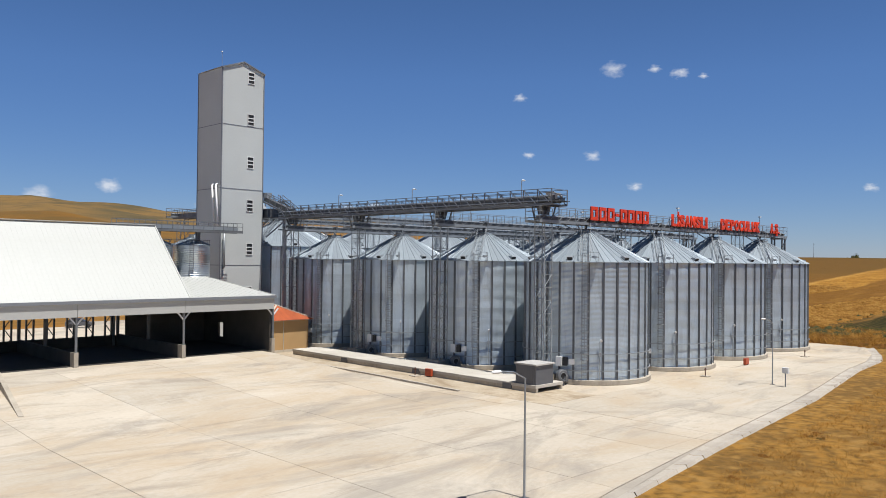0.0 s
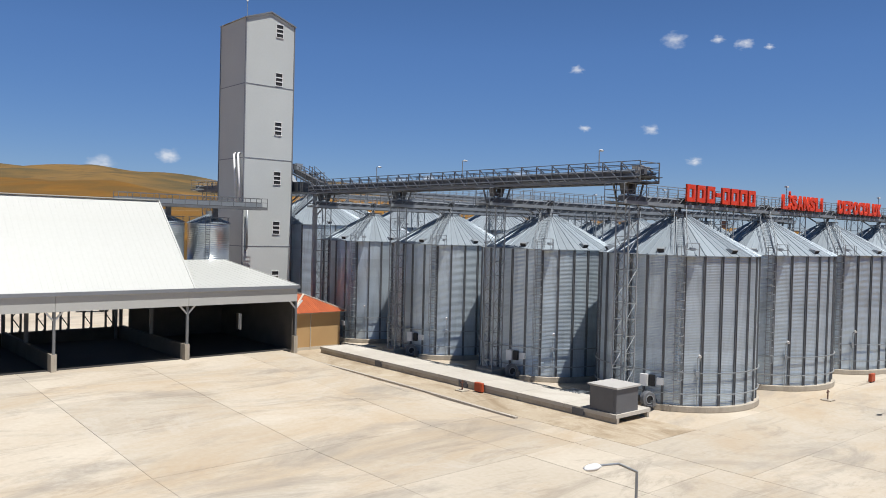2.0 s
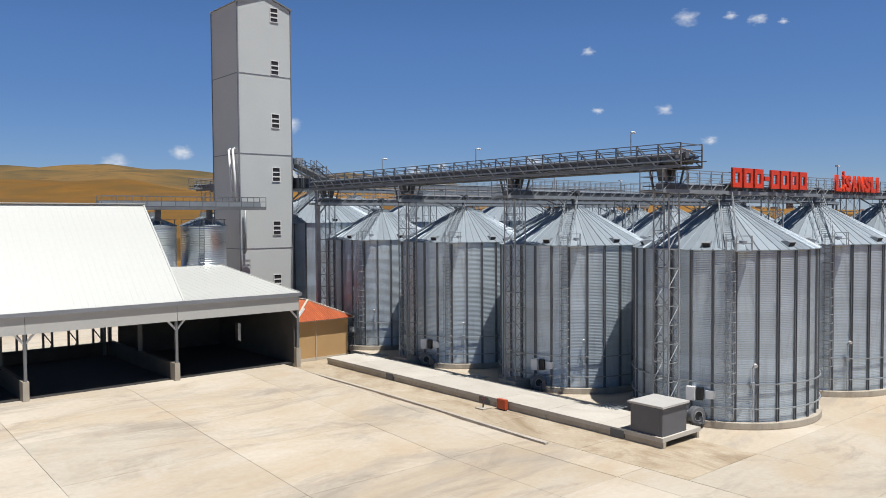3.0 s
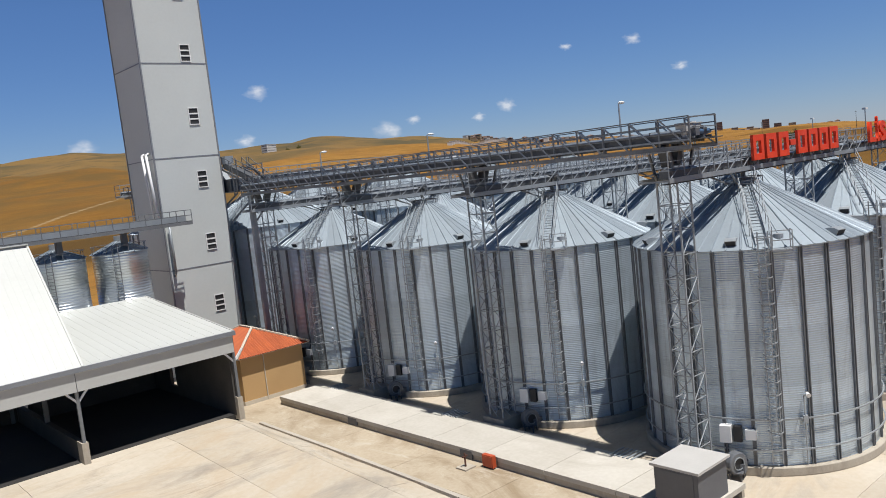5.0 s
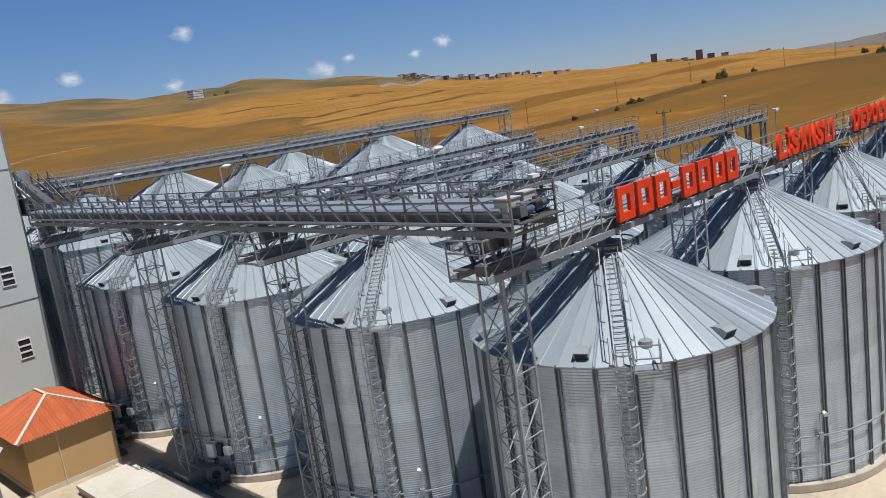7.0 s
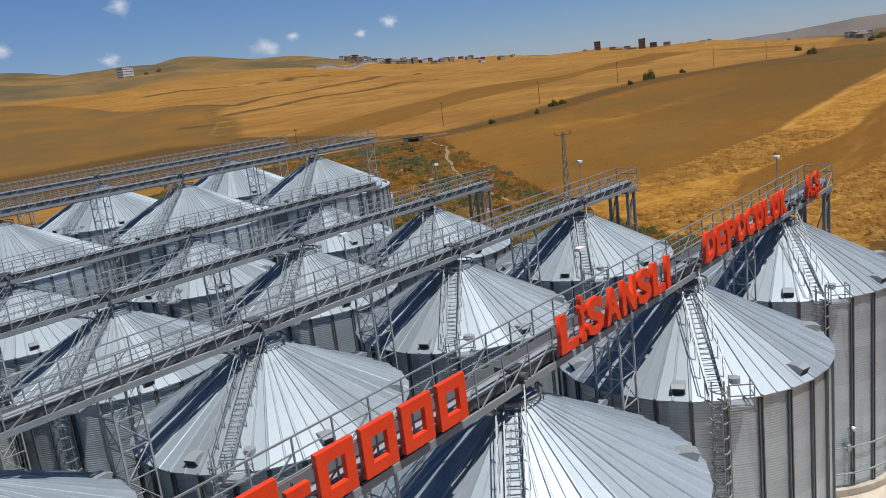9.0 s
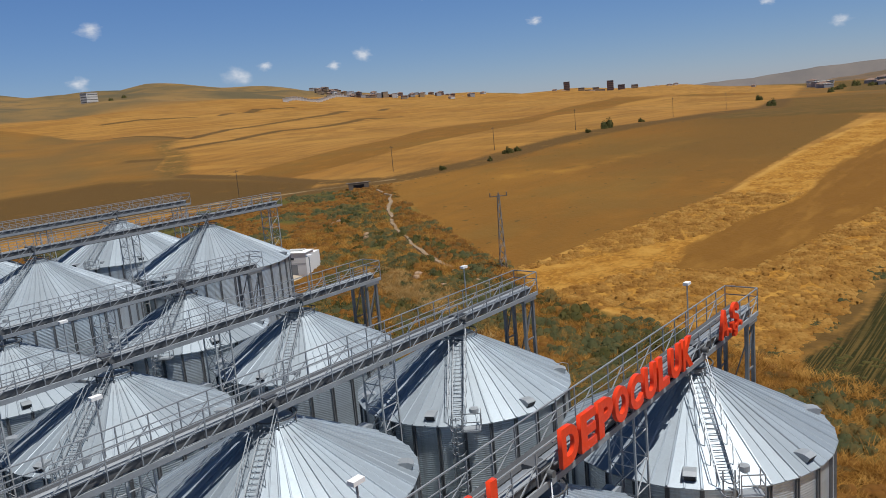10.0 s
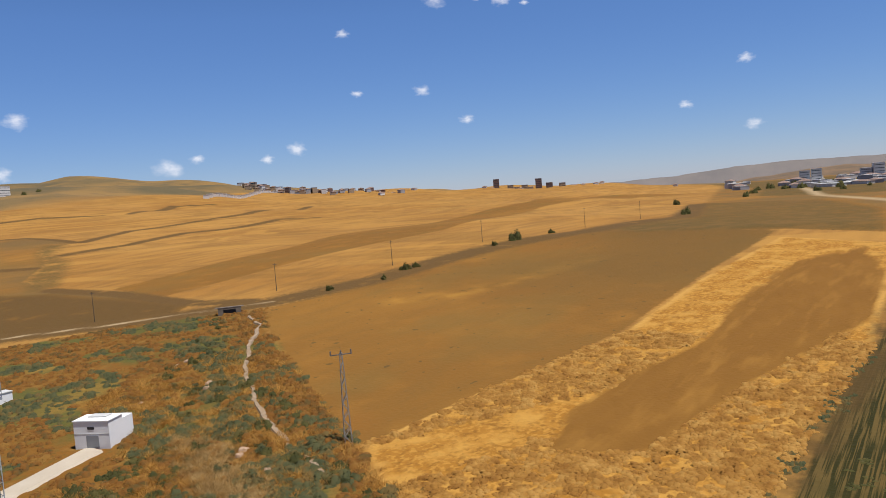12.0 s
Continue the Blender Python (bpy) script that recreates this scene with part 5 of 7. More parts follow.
part("conveyor_head", Shape().box(0.4, 0.2, 0, 2.6, 4.0, 1.3), M_GALV_DARK, jp, "dark conveyor head box")
part("chute", Shape().beam((1.2, 4.5, 3.0), (1.2, 2.2, 0.9), 0.6), M_GALV, jp, "galvanised inclined chute")
# link gallery behind the tower to the large silos
lk = thing("link_gallery", "galvanised link conveyor between tower and large silo rows", "conveyor")
lk.matrix_basis = pose(-5.9, 57, 19.6)
part("trough", Shape().box(-0.8, 0, -0.1, 0.8, 26, 0.5), M_STEEL, lk)
for x in (-1.1, 1.1):
    part("girder", Shape().beam((x, 0, -0.3), (x, 26, -0.3), 0.12, 0.3), M_STEEL, lk)
    part("rail", Shape().beam((x, 0, 1.1), (x, 26, 1.1), 0.07), M_STEEL, lk)
    for i in range(16):
        part("post", Shape().beam((x, i * 26 / 15, -0.3), (x, i * 26 / 15, 1.1), 0.07), M_STEEL, lk)
for y in (6, 24.5):
    copy_thing(tall, pose(-5.9, 57 + y, 0))
# ---- loading bins and their catwalk ----
def bin_(label):
    t = thing("loading_bin", label, "bin", group="loading bins")
    r, e, z0 = 2.45, 14.15, 5.0
    part("wall", Shape().lathe([(r, z0), (r, 7.4), (r + 0.02, 7.42), (r + 0.02, 9.9), (r, 9.92), (r, 12.4), (r + 0.02, 12.42), (r + 0.02, e)], 56), M_BIN, t, smooth=True)
    part("hopper", Shape().lathe([(r, z0), (0.3, 2.6)], 40), M_GALV, t)
    pan = Shape()
    h = math.pi / 16
    pan.add([(r + 0.12, -(r + 0.12) * math.tan(h), e), (r + 0.12, (r + 0.12) * math.tan(h), e), (0.3, 0.06, e + 1.0), (0.3, -0.06, e + 1.0)], [(0, 1, 2, 3)])
    pan.beam((r + 0.12, (r + 0.12) * math.tan(h), e + 0.03), (0.3, 0.06, e + 1.03), 0.05, 0.07)
    pan = pan.mesh("roof_panel", M_ROOF)
    for i in range(16):
        part("roof_panel", pan, None, t, m=spin(i * 22.5))
    part("cap", Shape().tube((0, 0, e + 0.9), (0, 0, e + 1.5), 0.35, seg=14), M_GALV, t)
    lad = Shape()
    for y in (-0.25, 0.25):
        lad.beam((r + 0.2, y, z0), (r + 0.2, y, e + 0.8), 0.06)
    for k in range(30):
        lad.beam((r + 0.2, -0.25, z0 + 0.3 * k), (r + 0.2, 0.25, z0 + 0.3 * k), 0.05)
    part("ladder", lad, M_STEEL, t, m=spin(243))
    part("top_rail", Shape().sweep([(r * math.cos(2 * math.pi * i / 24), r * math.sin(2 * math.pi * i / 24), e + 0.7) for i in range(24)], 0.05, True), M_STEEL, t)
    for i in range(8):
        part("rail_post", Shape().beam((r, 0, e), (r, 0, e + 0.7), 0.05), M_STEEL, t, m=spin(45 * i))
    for x, y in ((-1.7, -1.7), (1.7, -1.7), (1.7, 1.7), (-1.7, 1.7)):
        part("leg", Shape().beam((x, y, 0), (x, y, z0 + 0.4), 0.25), M_STEEL, t)
    return t


M_BIN = material("bright_galvanised_bin", (0.58, 0.615, 0.63), 0.3, 0.75, (0.44, 0.475, 0.49), 0.6, 9, 0.04, 0.5)
corrugate(M_BIN, 0.25, 0.012)
b0 = bin_("bright galvanised loading bin with ladder and conical lid")
b0.matrix_basis = pose(-19.3, 52.2, 0)
copy_thing(b0, pose(-25.0, 52.2, 0))
ck = thing("catwalk", "galvanised catwalk conveyor over the loading bins", "catwalk")
ck.matrix_basis = pose(0, 50.2, 16.3)
part("trough", Shape().box(-31, 0.1, -0.1, -13.2, 0.7, 0.45), M_GALV, ck)
part("walkway", Shape().box(-31, -0.75, -0.1, -13, 0.05, -0.04), M_GRATE, ck)
for y in (-0.8, 0.75):
    part("girder", Shape().beam((-31, y, -0.25), (-13, y, -0.25), 0.12, 0.3), M_STEEL, ck)
    for z in (0.5, 1.0):
        part("rail", Shape().beam((-31, y, z), (-13, y, z), 0.06), M_STEEL, ck)
    for i in range(13):
        part("post", Shape().beam((-31 + 1.5 * i, y, -0.3), (-31 + 1.5 * i, y, 1.0), 0.06), M_STEEL, ck)
for x in (-30.6, -25, -19.3):
    part("support", Shape().beam((x, 0.3, -1.6), (x, 0.3, -0.2), 0.5), M_GALV_DARK, ck, "feed chute")
part("leg", Shape().beam((-30.8, 0, -16.3), (-30.8, 0, -0.3), 0.3), M_STEEL, ck)

# ---- storage shed ----
sh = thing("storage_shed", "open-fronted storage shed with white sheet roof and concrete bays", "shed")
FY, SZ = 32.8, 1.2
XR, XM, XL = -18.5, -29.7, -112.0
n_sheets = 41
sw = (XM - XL) / n_sheets
sheet = Shape()
sheet.add([(0, FY - 0.35, 7.95), (sw, FY - 0.35, 7.95), (sw, 41.6, 16.25), (0, 41.6, 16.25), (0, FY - 0.35, 7.85), (sw, FY - 0.35, 7.85), (sw, 41.6, 16.15), (0, 41.6, 16.15)], [(0, 1, 2, 3), (7, 6, 5, 4), (0, 4, 5, 1), (1, 5, 6, 2), (3, 7, 4, 0)])
for k in range(4):
    sheet.beam((sw * k / 4 + 0.03, FY - 0.35, 7.95), (sw * k / 4 + 0.03, 41.6, 16.25), 0.05, 0.03)
sheet = sheet.mesh("roof_sheet", M_SHEDROOF)
back = Shape().add([(0, 41.6, 16.25), (sw, 41.6, 16.25), (sw, 50.6, 7.95), (0, 50.6, 7.95)], [(0, 1, 2, 3)]).mesh("roof_sheet", M_SHEDROOF)
for i in range(n_sheets):
    part("roof_sheet", sheet, None, sh, m=pose(XL + i * sw, 0, 0))
    part("roof_sheet", back, None, sh, m=pose(XL + i * sw, 0, 0))
part("ridge_cap", Shape().beam((XL, 41.6, 16.32), (XM + 0.1, 41.6, 16.32), 0.5, 0.08), M_SHEDROOF, sh)
part("gable_wall", Shape().add([(XM, FY, 7.9), (XM, 50.5, 7.9), (XM, 41.6, 16.1), (XM - 0.2, FY, 7.9), (XM - 0.2, 50.5, 7.9), (XM - 0.2, 41.6, 16.1)], [(0, 1, 2), (5, 4, 3), (0, 2, 5, 3), (1, 4, 5, 2)]), M_FASCIA, sh)
part("verge", Shape().beam((XM + 0.05, FY - 0.4, 7.95), (XM + 0.05, 41.6, 16.3), 0.14, 0.1), M_SHEDROOF, sh)
low = Shape()
lw = (XR - XM) / 8
low.add([(0, FY - 0.35, 7.95), (lw, FY - 0.35, 7.95), (lw, 49.5, 9.85), (0, 49.5, 9.85), (0, FY - 0.35, 7.8), (lw, FY - 0.35, 7.8), (lw, 49.5, 9.7), (0, 49.5, 9.7)], [(0, 1, 2, 3), (7, 6, 5, 4), (0, 4, 5, 1), (1, 5, 6, 2), (2, 6, 7, 3), (3, 7, 4, 0)])
for k in range(2):
    low.beam((lw * k / 2 + 0.03, FY - 0.35, 7.95), (lw * k / 2 + 0.03, 49.5, 9.85), 0.05, 0.03)
low = low.mesh("roof_sheet", M_SHEDROOF)
for i in range(8):
    part("roof_sheet", low, None, sh, m=pose(XM + i * lw, 0, 0))
part("end_trim", Shape().beam((XR, FY - 0.35, 7.85), (XR, 49.5, 9.75), 0.12, 0.3), M_FASCIA, sh)
part("end_cladding", Shape().add([(XR - 0.05, FY, 6.2), (XR - 0.05, 49.4, 6.2), (XR - 0.05, 49.4, 9.6), (XR - 0.05, FY, 7.75), (XR - 0.15, FY, 6.2), (XR - 0.15, 49.4, 6.2), (XR - 0.15, 49.4, 9.6), (XR - 0.15, FY, 7.75)], [(0, 1, 2, 3), (7, 6, 5, 4), (0, 4, 5, 1)]), M_GALV_DARK, sh)
# inner walls use the concrete whose colour holds the indoor shade
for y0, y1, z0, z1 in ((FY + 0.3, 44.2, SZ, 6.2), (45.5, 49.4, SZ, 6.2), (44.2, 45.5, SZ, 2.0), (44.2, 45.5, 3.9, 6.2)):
    part("end_wall", Shape().box(XR - 0.35, y0, z0, XR - 0.05, y1, z1), M_CONC_SHADE, sh, "concrete end wall coloured as if shaded, round a window opening")
part("back_wall", Shape().box(XM, 49.1, SZ, XR - 0.4, 49.4, 9.4), M_CONC_SHADE, sh)
part("gutter", Shape().box(XL, FY - 0.5, 7.62, XR + 0.1, FY - 0.3, 7.95), M_SEAM, sh, "grey gutter")
xp = [XR - 0.1, -30.2, -41.8, -53.4, -65, -76.6, -88.2, -99.8, -111.4]
for xa, xb in zip(xp, xp[1:]):
    part("fascia_panel", Shape().box(xb + 0.02, FY - 0.3, 6.3, xa - 0.02, FY - 0.2, 7.6), M_FASCIA, sh)
# near-black colour paints the shade on the floor under the roof
part("floor", Shape().box(XL, FY + 0.6, SZ - 0.5, XR - 0.1, 52, SZ + 0.03), M_FLOOR_SHADE, sh, "shed floor with the indoor shade in its colour")
rear_leg = Shape().box(-0.09, -0.12, 0, 0.09, 0.12, 6.5).mesh("rear_column", M_GALV_DARK)
rear_lace = Shape().sweep([((0.4 if k % 2 else -0.4), 0, 0.4 + 1.2 * k) for k in range(6)], 0.1).mesh("lacing", M_GALV_DARK)
for i, x in enumerate(xp):
    part("post", Shape().box(x - 0.11, FY - 0.1, SZ, x + 0.11, FY + 0.12, 7.6), M_STEEL, sh)
    part("knee_brace", Shape().beam((x, FY, 5.5), (x - 0.75, FY, 6.35), 0.14).beam((x, FY, 5.5), (x + 0.75, FY, 6.35), 0.14), M_WHITE, sh)
    part("plinth", Shape().box(x - 0.22, FY - 0.15, SZ - 0.3, x + 0.22, FY + 0.9, SZ + 1.5), M_BASE, sh, "concrete post plinth")
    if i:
        part("bay_wall", Shape().box(x - 0.2, FY + 0.9, SZ - 0.3, x + 0.2, 50, SZ + 1.45), M_CONC_SHADE, sh, "concrete bay wall")
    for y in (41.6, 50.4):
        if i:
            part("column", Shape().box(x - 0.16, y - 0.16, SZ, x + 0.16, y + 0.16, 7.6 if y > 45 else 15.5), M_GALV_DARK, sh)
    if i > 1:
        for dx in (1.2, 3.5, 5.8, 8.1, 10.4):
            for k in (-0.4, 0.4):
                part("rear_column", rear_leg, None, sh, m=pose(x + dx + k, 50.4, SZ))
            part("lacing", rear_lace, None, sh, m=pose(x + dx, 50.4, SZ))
        part("rear_wall", Shape().box(x + 0.2, 50.2, SZ - 0.3, x + 11.4, 50.6, SZ + 1.3), M_CONC_SHADE, sh)
    if i > 0:
        for k in range(5):
            xa, xb = x + 11.6 * k / 5, x + 11.6 * (k + 1) / 5
            if xb < XR:
                part("truss_web", Shape().beam((xa, 36, 6.4), (xb, 36, 7.7), 0.1).beam((xb, 36, 6.4), (xb, 36, 7.7), 0.1), M_GALV_DARK, sh)

# ---- switch house ----
hs = thing("switch_house", "ochre rendered switch house with orange tiled hip roof", "house")
HX0, HX1, HY0, HY1, HZ = -15.2, -9.0, 38.9, 47.4, 4.25
part("wall", Shape().box(HX0, HY0, 0, HX1, HY1, HZ), M_PLASTER, hs)
part("plinth", Shape().box(HX0 - 0.04, HY0 - 0.04, 0, HX1 + 0.04, HY1 + 0.04, 0.35), M_CREAM, hs, "pale plinth")
part("rain_pipe", Shape().tube((HX0 + 2.2, HY0 - 0.06, 0.1), (HX0 + 2.2, HY0 - 0.06, HZ), 0.05), M_CREAM, hs)
part("eaves_board", Shape().box(HX0 - 0.5, HY0 - 0.5, HZ - 0.06, HX1 + 0.5, HY1 + 0.5, HZ + 0.04), M_CREAM, hs)
hip = Shape()
ex0, ex1, ey0, ey1 = HX0 - 0.55, HX1 + 0.55, HY0 - 0.55, HY1 + 0.55
hw = (ex1 - ex0) / 2
rz = HZ + 1.75
rp = [((ex0 + ex1) / 2, ey0 + hw, rz), ((ex0 + ex1) / 2, ey1 - hw, rz)]
hip.add([(ex0, ey0, HZ), (ex1, ey0, HZ), (ex1, ey1, HZ), (ex0, ey1, HZ), *rp], [(0, 1, 4), (1, 2, 5, 4), (2, 3, 5), (3, 0, 4, 5)])
part("roof", hip, M_TILE, hs)


def tile_course(p0, p1, q0, q1, name):
    """Rounded tile rows from the eave p0-p1 up to the line q0-q1."""
    p0, p1, q0, q1 = map(Vector, (p0, p1, q0, q1))
    count = int((p1 - p0).length / 0.24)
    for i in range(count):
        s0, s1 = (i + 0.08) / count, (i + 0.92) / count
        a, b = p0.lerp(p1, s0), p0.lerp(p1, s1)
        # the row ends where it meets the hip
        mid = (s0 + s1) / 2
        base = (p1 - p0).length
        la, lb = (q0 - p0).dot((p1 - p0).normalized()), (q1 - p0).dot((p1 - p0).normalized())
        d = mid * base
        up = 1.0 if la <= d <= lb else (d / la if d < la else (base - d) / (base - lb))
        rise = (q0 - p0) - (p1 - p0).normalized() * la
        if up > 0.06:
            nrm = (p1 - p0).cross(rise).normalized()
            nrm = nrm if nrm.z > 0 else -nrm
            c = (a + b) / 2
            e = c + rise * up
            s = Shape().add([a + nrm * 0.01, c + nrm * 0.09, b + nrm * 0.01, a + rise * up + nrm * 0.01, e + nrm * 0.09, b + rise * up + nrm * 0.01], [(0, 1, 4, 3), (1, 2, 5, 4), (0, 2, 1)])
            part(name, s, M_TILE, hs)


tile_course((ex0, ey0, HZ), (ex1, ey0, HZ), rp[0], rp[0], "tile")
tile_course((ex1, ey0, HZ), (ex1, ey1, HZ), rp[0], rp[1], "tile")
tile_course((ex0, ey1, HZ), (ex0, ey0, HZ), rp[1], rp[0], "tile")
for a, b in (((ex0, ey0, HZ), rp[0]), ((ex1, ey0, HZ), rp[0]), ((ex1, ey1, HZ), rp[1]), ((ex0, ey1, HZ), rp[1]), (rp[0], rp[1])):
    k = int((Vector(b) - Vector(a)).length / 0.35)
    for i in range(k):
        p, q = Vector(a).lerp(Vector(b), i / k), Vector(a).lerp(Vector(b), (i + 0.9) / k)
        part("ridge_tile", Shape().beam(p + Vector((0, 0, 0.07)), q + Vector((0, 0, 0.09)), 0.22, 0.13), M_CREAM, hs)

# ---- raised walkway, cabinet and small yard things ----
wk = thing("loading_walkway", "raised concrete walkway in front of the silos", "walkway")
for i in range(8):
    y0, y1 = -3.6 + i * 5, -3.6 + (i + 1) * 5 - 0.03
    part("slab", Shape().box(-13.25, y0, 0.42, -8.9, y1, 0.7), M_WALK, wk)
    part("face", Shape().box(-13.15, y0, 0, -12.85, y1, 0.42), M_BASE, wk, "shadowed concrete face")
    part("back_face", Shape().box(-9.3, y0, 0, -9.05, y1, 0.42), M_BASE, wk)
for y in (-0.6, 12.4, 25.0):
    part("vent", Shape().box(-13.27, y, 0.08, -13.1, y + 1.1, 0.6), M_CABINET, wk, "dark vent grille")
for j in range(4):
    part("duct", Shape().box(-8.8, 15 * j - (2.0 if j == 0 else 5.2), 0.02, -8.1, 15 * j + 5.2, 0.32), M_CABINET, wk, "dark conveyor duct along the silo foot")
    for k in range(6):
        part("grate_bar", Shape().box(-9.4, 15 * j + 3.0 + 0.3 * k, 0.7, -8.0, 15 * j + 3.12 + 0.3 * k, 0.76), M_GALV, wk)
cb = thing("machine_cabinet", "dark grey sheet cabinet with light lid on the walkway end", "cabinet")
part("body", Shape().box(-13.05, -3.45, 0.7, -10.35, -1.0, 2.55), M_CABINET, cb)
part("lid", Shape().box(-13.2, -3.6, 2.55, -10.2, -0.85, 2.68), M_BOX, cb, "pale flat lid")
part("door", Shape().box(-13.075, -3.2, 0.85, -13.05, -1.25, 2.4), M_CABINET, cb)
ob_ = thing("hydrant_box", "orange steel hydrant box against the walkway", "box", group="hydrant boxes")
part("body", Shape().box(-0.25, -0.45, 0.1, 0.05, 0.45, 0.85), M_ORANGE, ob_)
part("door", Shape().box(-0.275, -0.38, 0.16, -0.25, 0.38, 0.78), M_ORANGE, ob_)
part("foot", Shape().box(-0.2, -0.4, 0, 0.0, 0.4, 0.1), M_BLACK, ob_)
ob_.matrix_basis = pose(-13.4, 10.6, 0)
copy_thing(ob_, pose(22.5, -7.9, 0, 0, 0, 90))


def hydrant(m):
    t = thing("hydrant", "dark standpipe hydrant on a concrete pad", "hydrant", group="hydrants")
    part("pipe", Shape().tube((0, 0, 0.08), (0, 0, 0.95), 0.06).tube((-0.2, 0, 0.75), (0.2, 0, 0.75), 0.06), M_RUSTY, t)
    part("pad", Shape().box(-0.45, -0.45, 0, 0.45, 0.45, 0.1), M_BASE, t)
    t.matrix_basis = m
    return t


h0 = hydrant(pose(-14.3, 11.9, 0))
copy_thing(h0, pose(9.5, -9.2, 0))
copy_thing(h0, pose(37, -9.6, 0))
sp = thing("meter_post", "short post with a pale meter box", "post")
part("pole", Shape().beam((0, 0, 0), (0, 0, 1.7), 0.1), M_GREY, sp)
part("meter_box", Shape().box(-0.2, -0.3, 1.4, 0.2, 0.3, 1.95), M_WHITE, sp)
sp.matrix_basis = pose(8.9, -18.1, 0)
l1 = gooseneck(6.3, 2.0, "tall galvanised yard lamp post with bent arm", "yard lamps")
l1.matrix_basis = pose(-39.6, -23.6, 0)
copy_thing(l1, pose(9.6, -16.5, 0))
copy_thing(l1, pose(66.9, 20.2, float(height(66.9, 20.2)) - 0.3))



def car(m):
    t = thing("car", "dark parked car on the yard behind the shed", "car", m)
    body = Shape().add([(-2.1, -0.8, 0.35), (2.1, -0.8, 0.35), (2.1, -0.8, 0.75), (1.1, -0.78, 0.92), (-2.05, -0.78, 0.95), (-2.1, 0.8, 0.35), (2.1, 0.8, 0.35), (2.1, 0.8, 0.75), (1.1, 0.78, 0.92), (-2.05, 0.78, 0.95)],
                       [(0, 1, 2, 3, 4), (9, 8, 7, 6, 5), (0, 5, 6, 1), (1, 6, 7, 2), (2, 7, 8, 3), (3, 8, 9, 4), (4, 9, 5, 0)])
    part("body", body, M_CABINET, t)
    cab = Shape().add([(-1.9, -0.75, 0.93), (0.9, -0.75, 0.93), (0.2, -0.6, 1.45), (-1.4, -0.6, 1.45), (-1.9, 0.75, 0.93), (0.9, 0.75, 0.93), (0.2, 0.6, 1.45), (-1.4, 0.6, 1.45)],
                      [(0, 1, 2, 3), (7, 6, 5, 4), (0, 4, 5, 1), (1, 5, 6, 2), (2, 6, 7, 3), (3, 7, 4, 0)])
    part("cabin", cab, M_GLASSY, t, "dark glazed cabin")
    for x in (-1.3, 1.3):
        for y in (-0.72, 0.72):
            part("wheel", Shape().tube((x, y - 0.1, 0.32), (x, y + 0.1, 0.32), 0.32, seg=16), M_BLACK, t)
    return t


car(pose(-24.4, 78.5, 1.22, 0, 0, -25))
# ---- beyond the yard ----
def place(x, y, drop=0.25, turn_=0.0):
    return pose(x, y, float(height(x, y)) - drop, 0, 0, turn_)


ph = thing("pump_house", "small white flat-roofed pump house with a grey door", "house")
ph.matrix_basis = place(101.1, 96.3, 0.45, -66.5)
part("wall", Shape().box(-2.85, -2.2, 0, 2.85, 1.3, 4.2), M_WHITE, ph)
part("annex", Shape().box(-1.5, 1.3, 0, 2.8, 4.0, 3.65), M_WHITE, ph, "lower white annex")
part("roof", Shape().box(-2.95, -2.3, 4.2, 2.95, 1.4, 4.32), M_WHITE, ph, "flat white roof slab")
part("band", Shape().box(-2.87, -2.23, 2.3, 2.87, -2.2, 2.4), M_FASCIA, ph)
part("door", Shape().box(-0.9, -2.26, 0.3, 1.1, -2.2, 2.1), M_GREY, ph, "grey sheet door")
part("window", Shape().box(-0.6, -2.25, 3.0, 0.5, -2.2, 3.4), M_BLACK, ph, "dark strip window")
part("tank", Shape().box(-1.5, -0.6, 4.32, 1.5, 1.0, 4.5), M_FASCIA, ph)
wt2 = thing("water_tank", "small white block tank among the scrub", "tank")
part("body", Shape().box(-1.2, -1.2, 0, 1.2, 1.2, 1.9), M_WHITE, wt2)
part("lid", Shape().box(-1.3, -1.3, 1.9, 1.3, 1.3, 2.05), M_FASCIA, wt2)
wt2.matrix_basis = place(107, 136)

M_PYLON = material("pylon_concrete", (0.245, 0.23, 0.209), 0.85, 0, (0.187, 0.173, 0.151), 0.8, 9, 0.1)
py_ = thing("pylon", "weathered concrete lattice power pylon", "pylon")
py_.matrix_basis = place(114.3, 59.5, 0.2, -42)
H = 12.6
for k, (x, y) in enumerate(((-1, -1), (1, -1), (1, 1), (-1, 1))):
    part("leg", Shape().beam((0.52 * x, 0.52 * y, 0), (0.16 * x, 0.16 * y, H), 0.075), M_PYLON, py_)
for i in range(11):
    w0, w1 = 0.52 - 0.36 * i / 11, 0.52 - 0.36 * (i + 1) / 11
    z0, z1 = H * i / 11, H * (i + 1) / 11
    sg = 1 if i % 2 else -1
    part("brace_bay", Shape().beam((-w0 * sg, -w0, z0), (w1 * sg, -w1, z1), 0.1).beam((-w0 * sg, w0, z0), (w1 * sg, w1, z1), 0.1).beam((w0, -w0 * sg, z0), (w1, w1 * sg, z1), 0.1).beam((-w0, -w0 * sg, z0), (-w1, w1 * sg, z1), 0.05), M_PYLON, py_)
part("cross_arm", Shape().beam((-1.5, 0, H - 0.25), (1.5, 0, H - 0.25), 0.12), M_GALV_DARK, py_)
for x in (-1.4, 0, 1.4):
    part("insulator", Shape().tube((x, 0, H - 0.2), (x, 0, H + 0.35), 0.09), M_CABINET, py_)


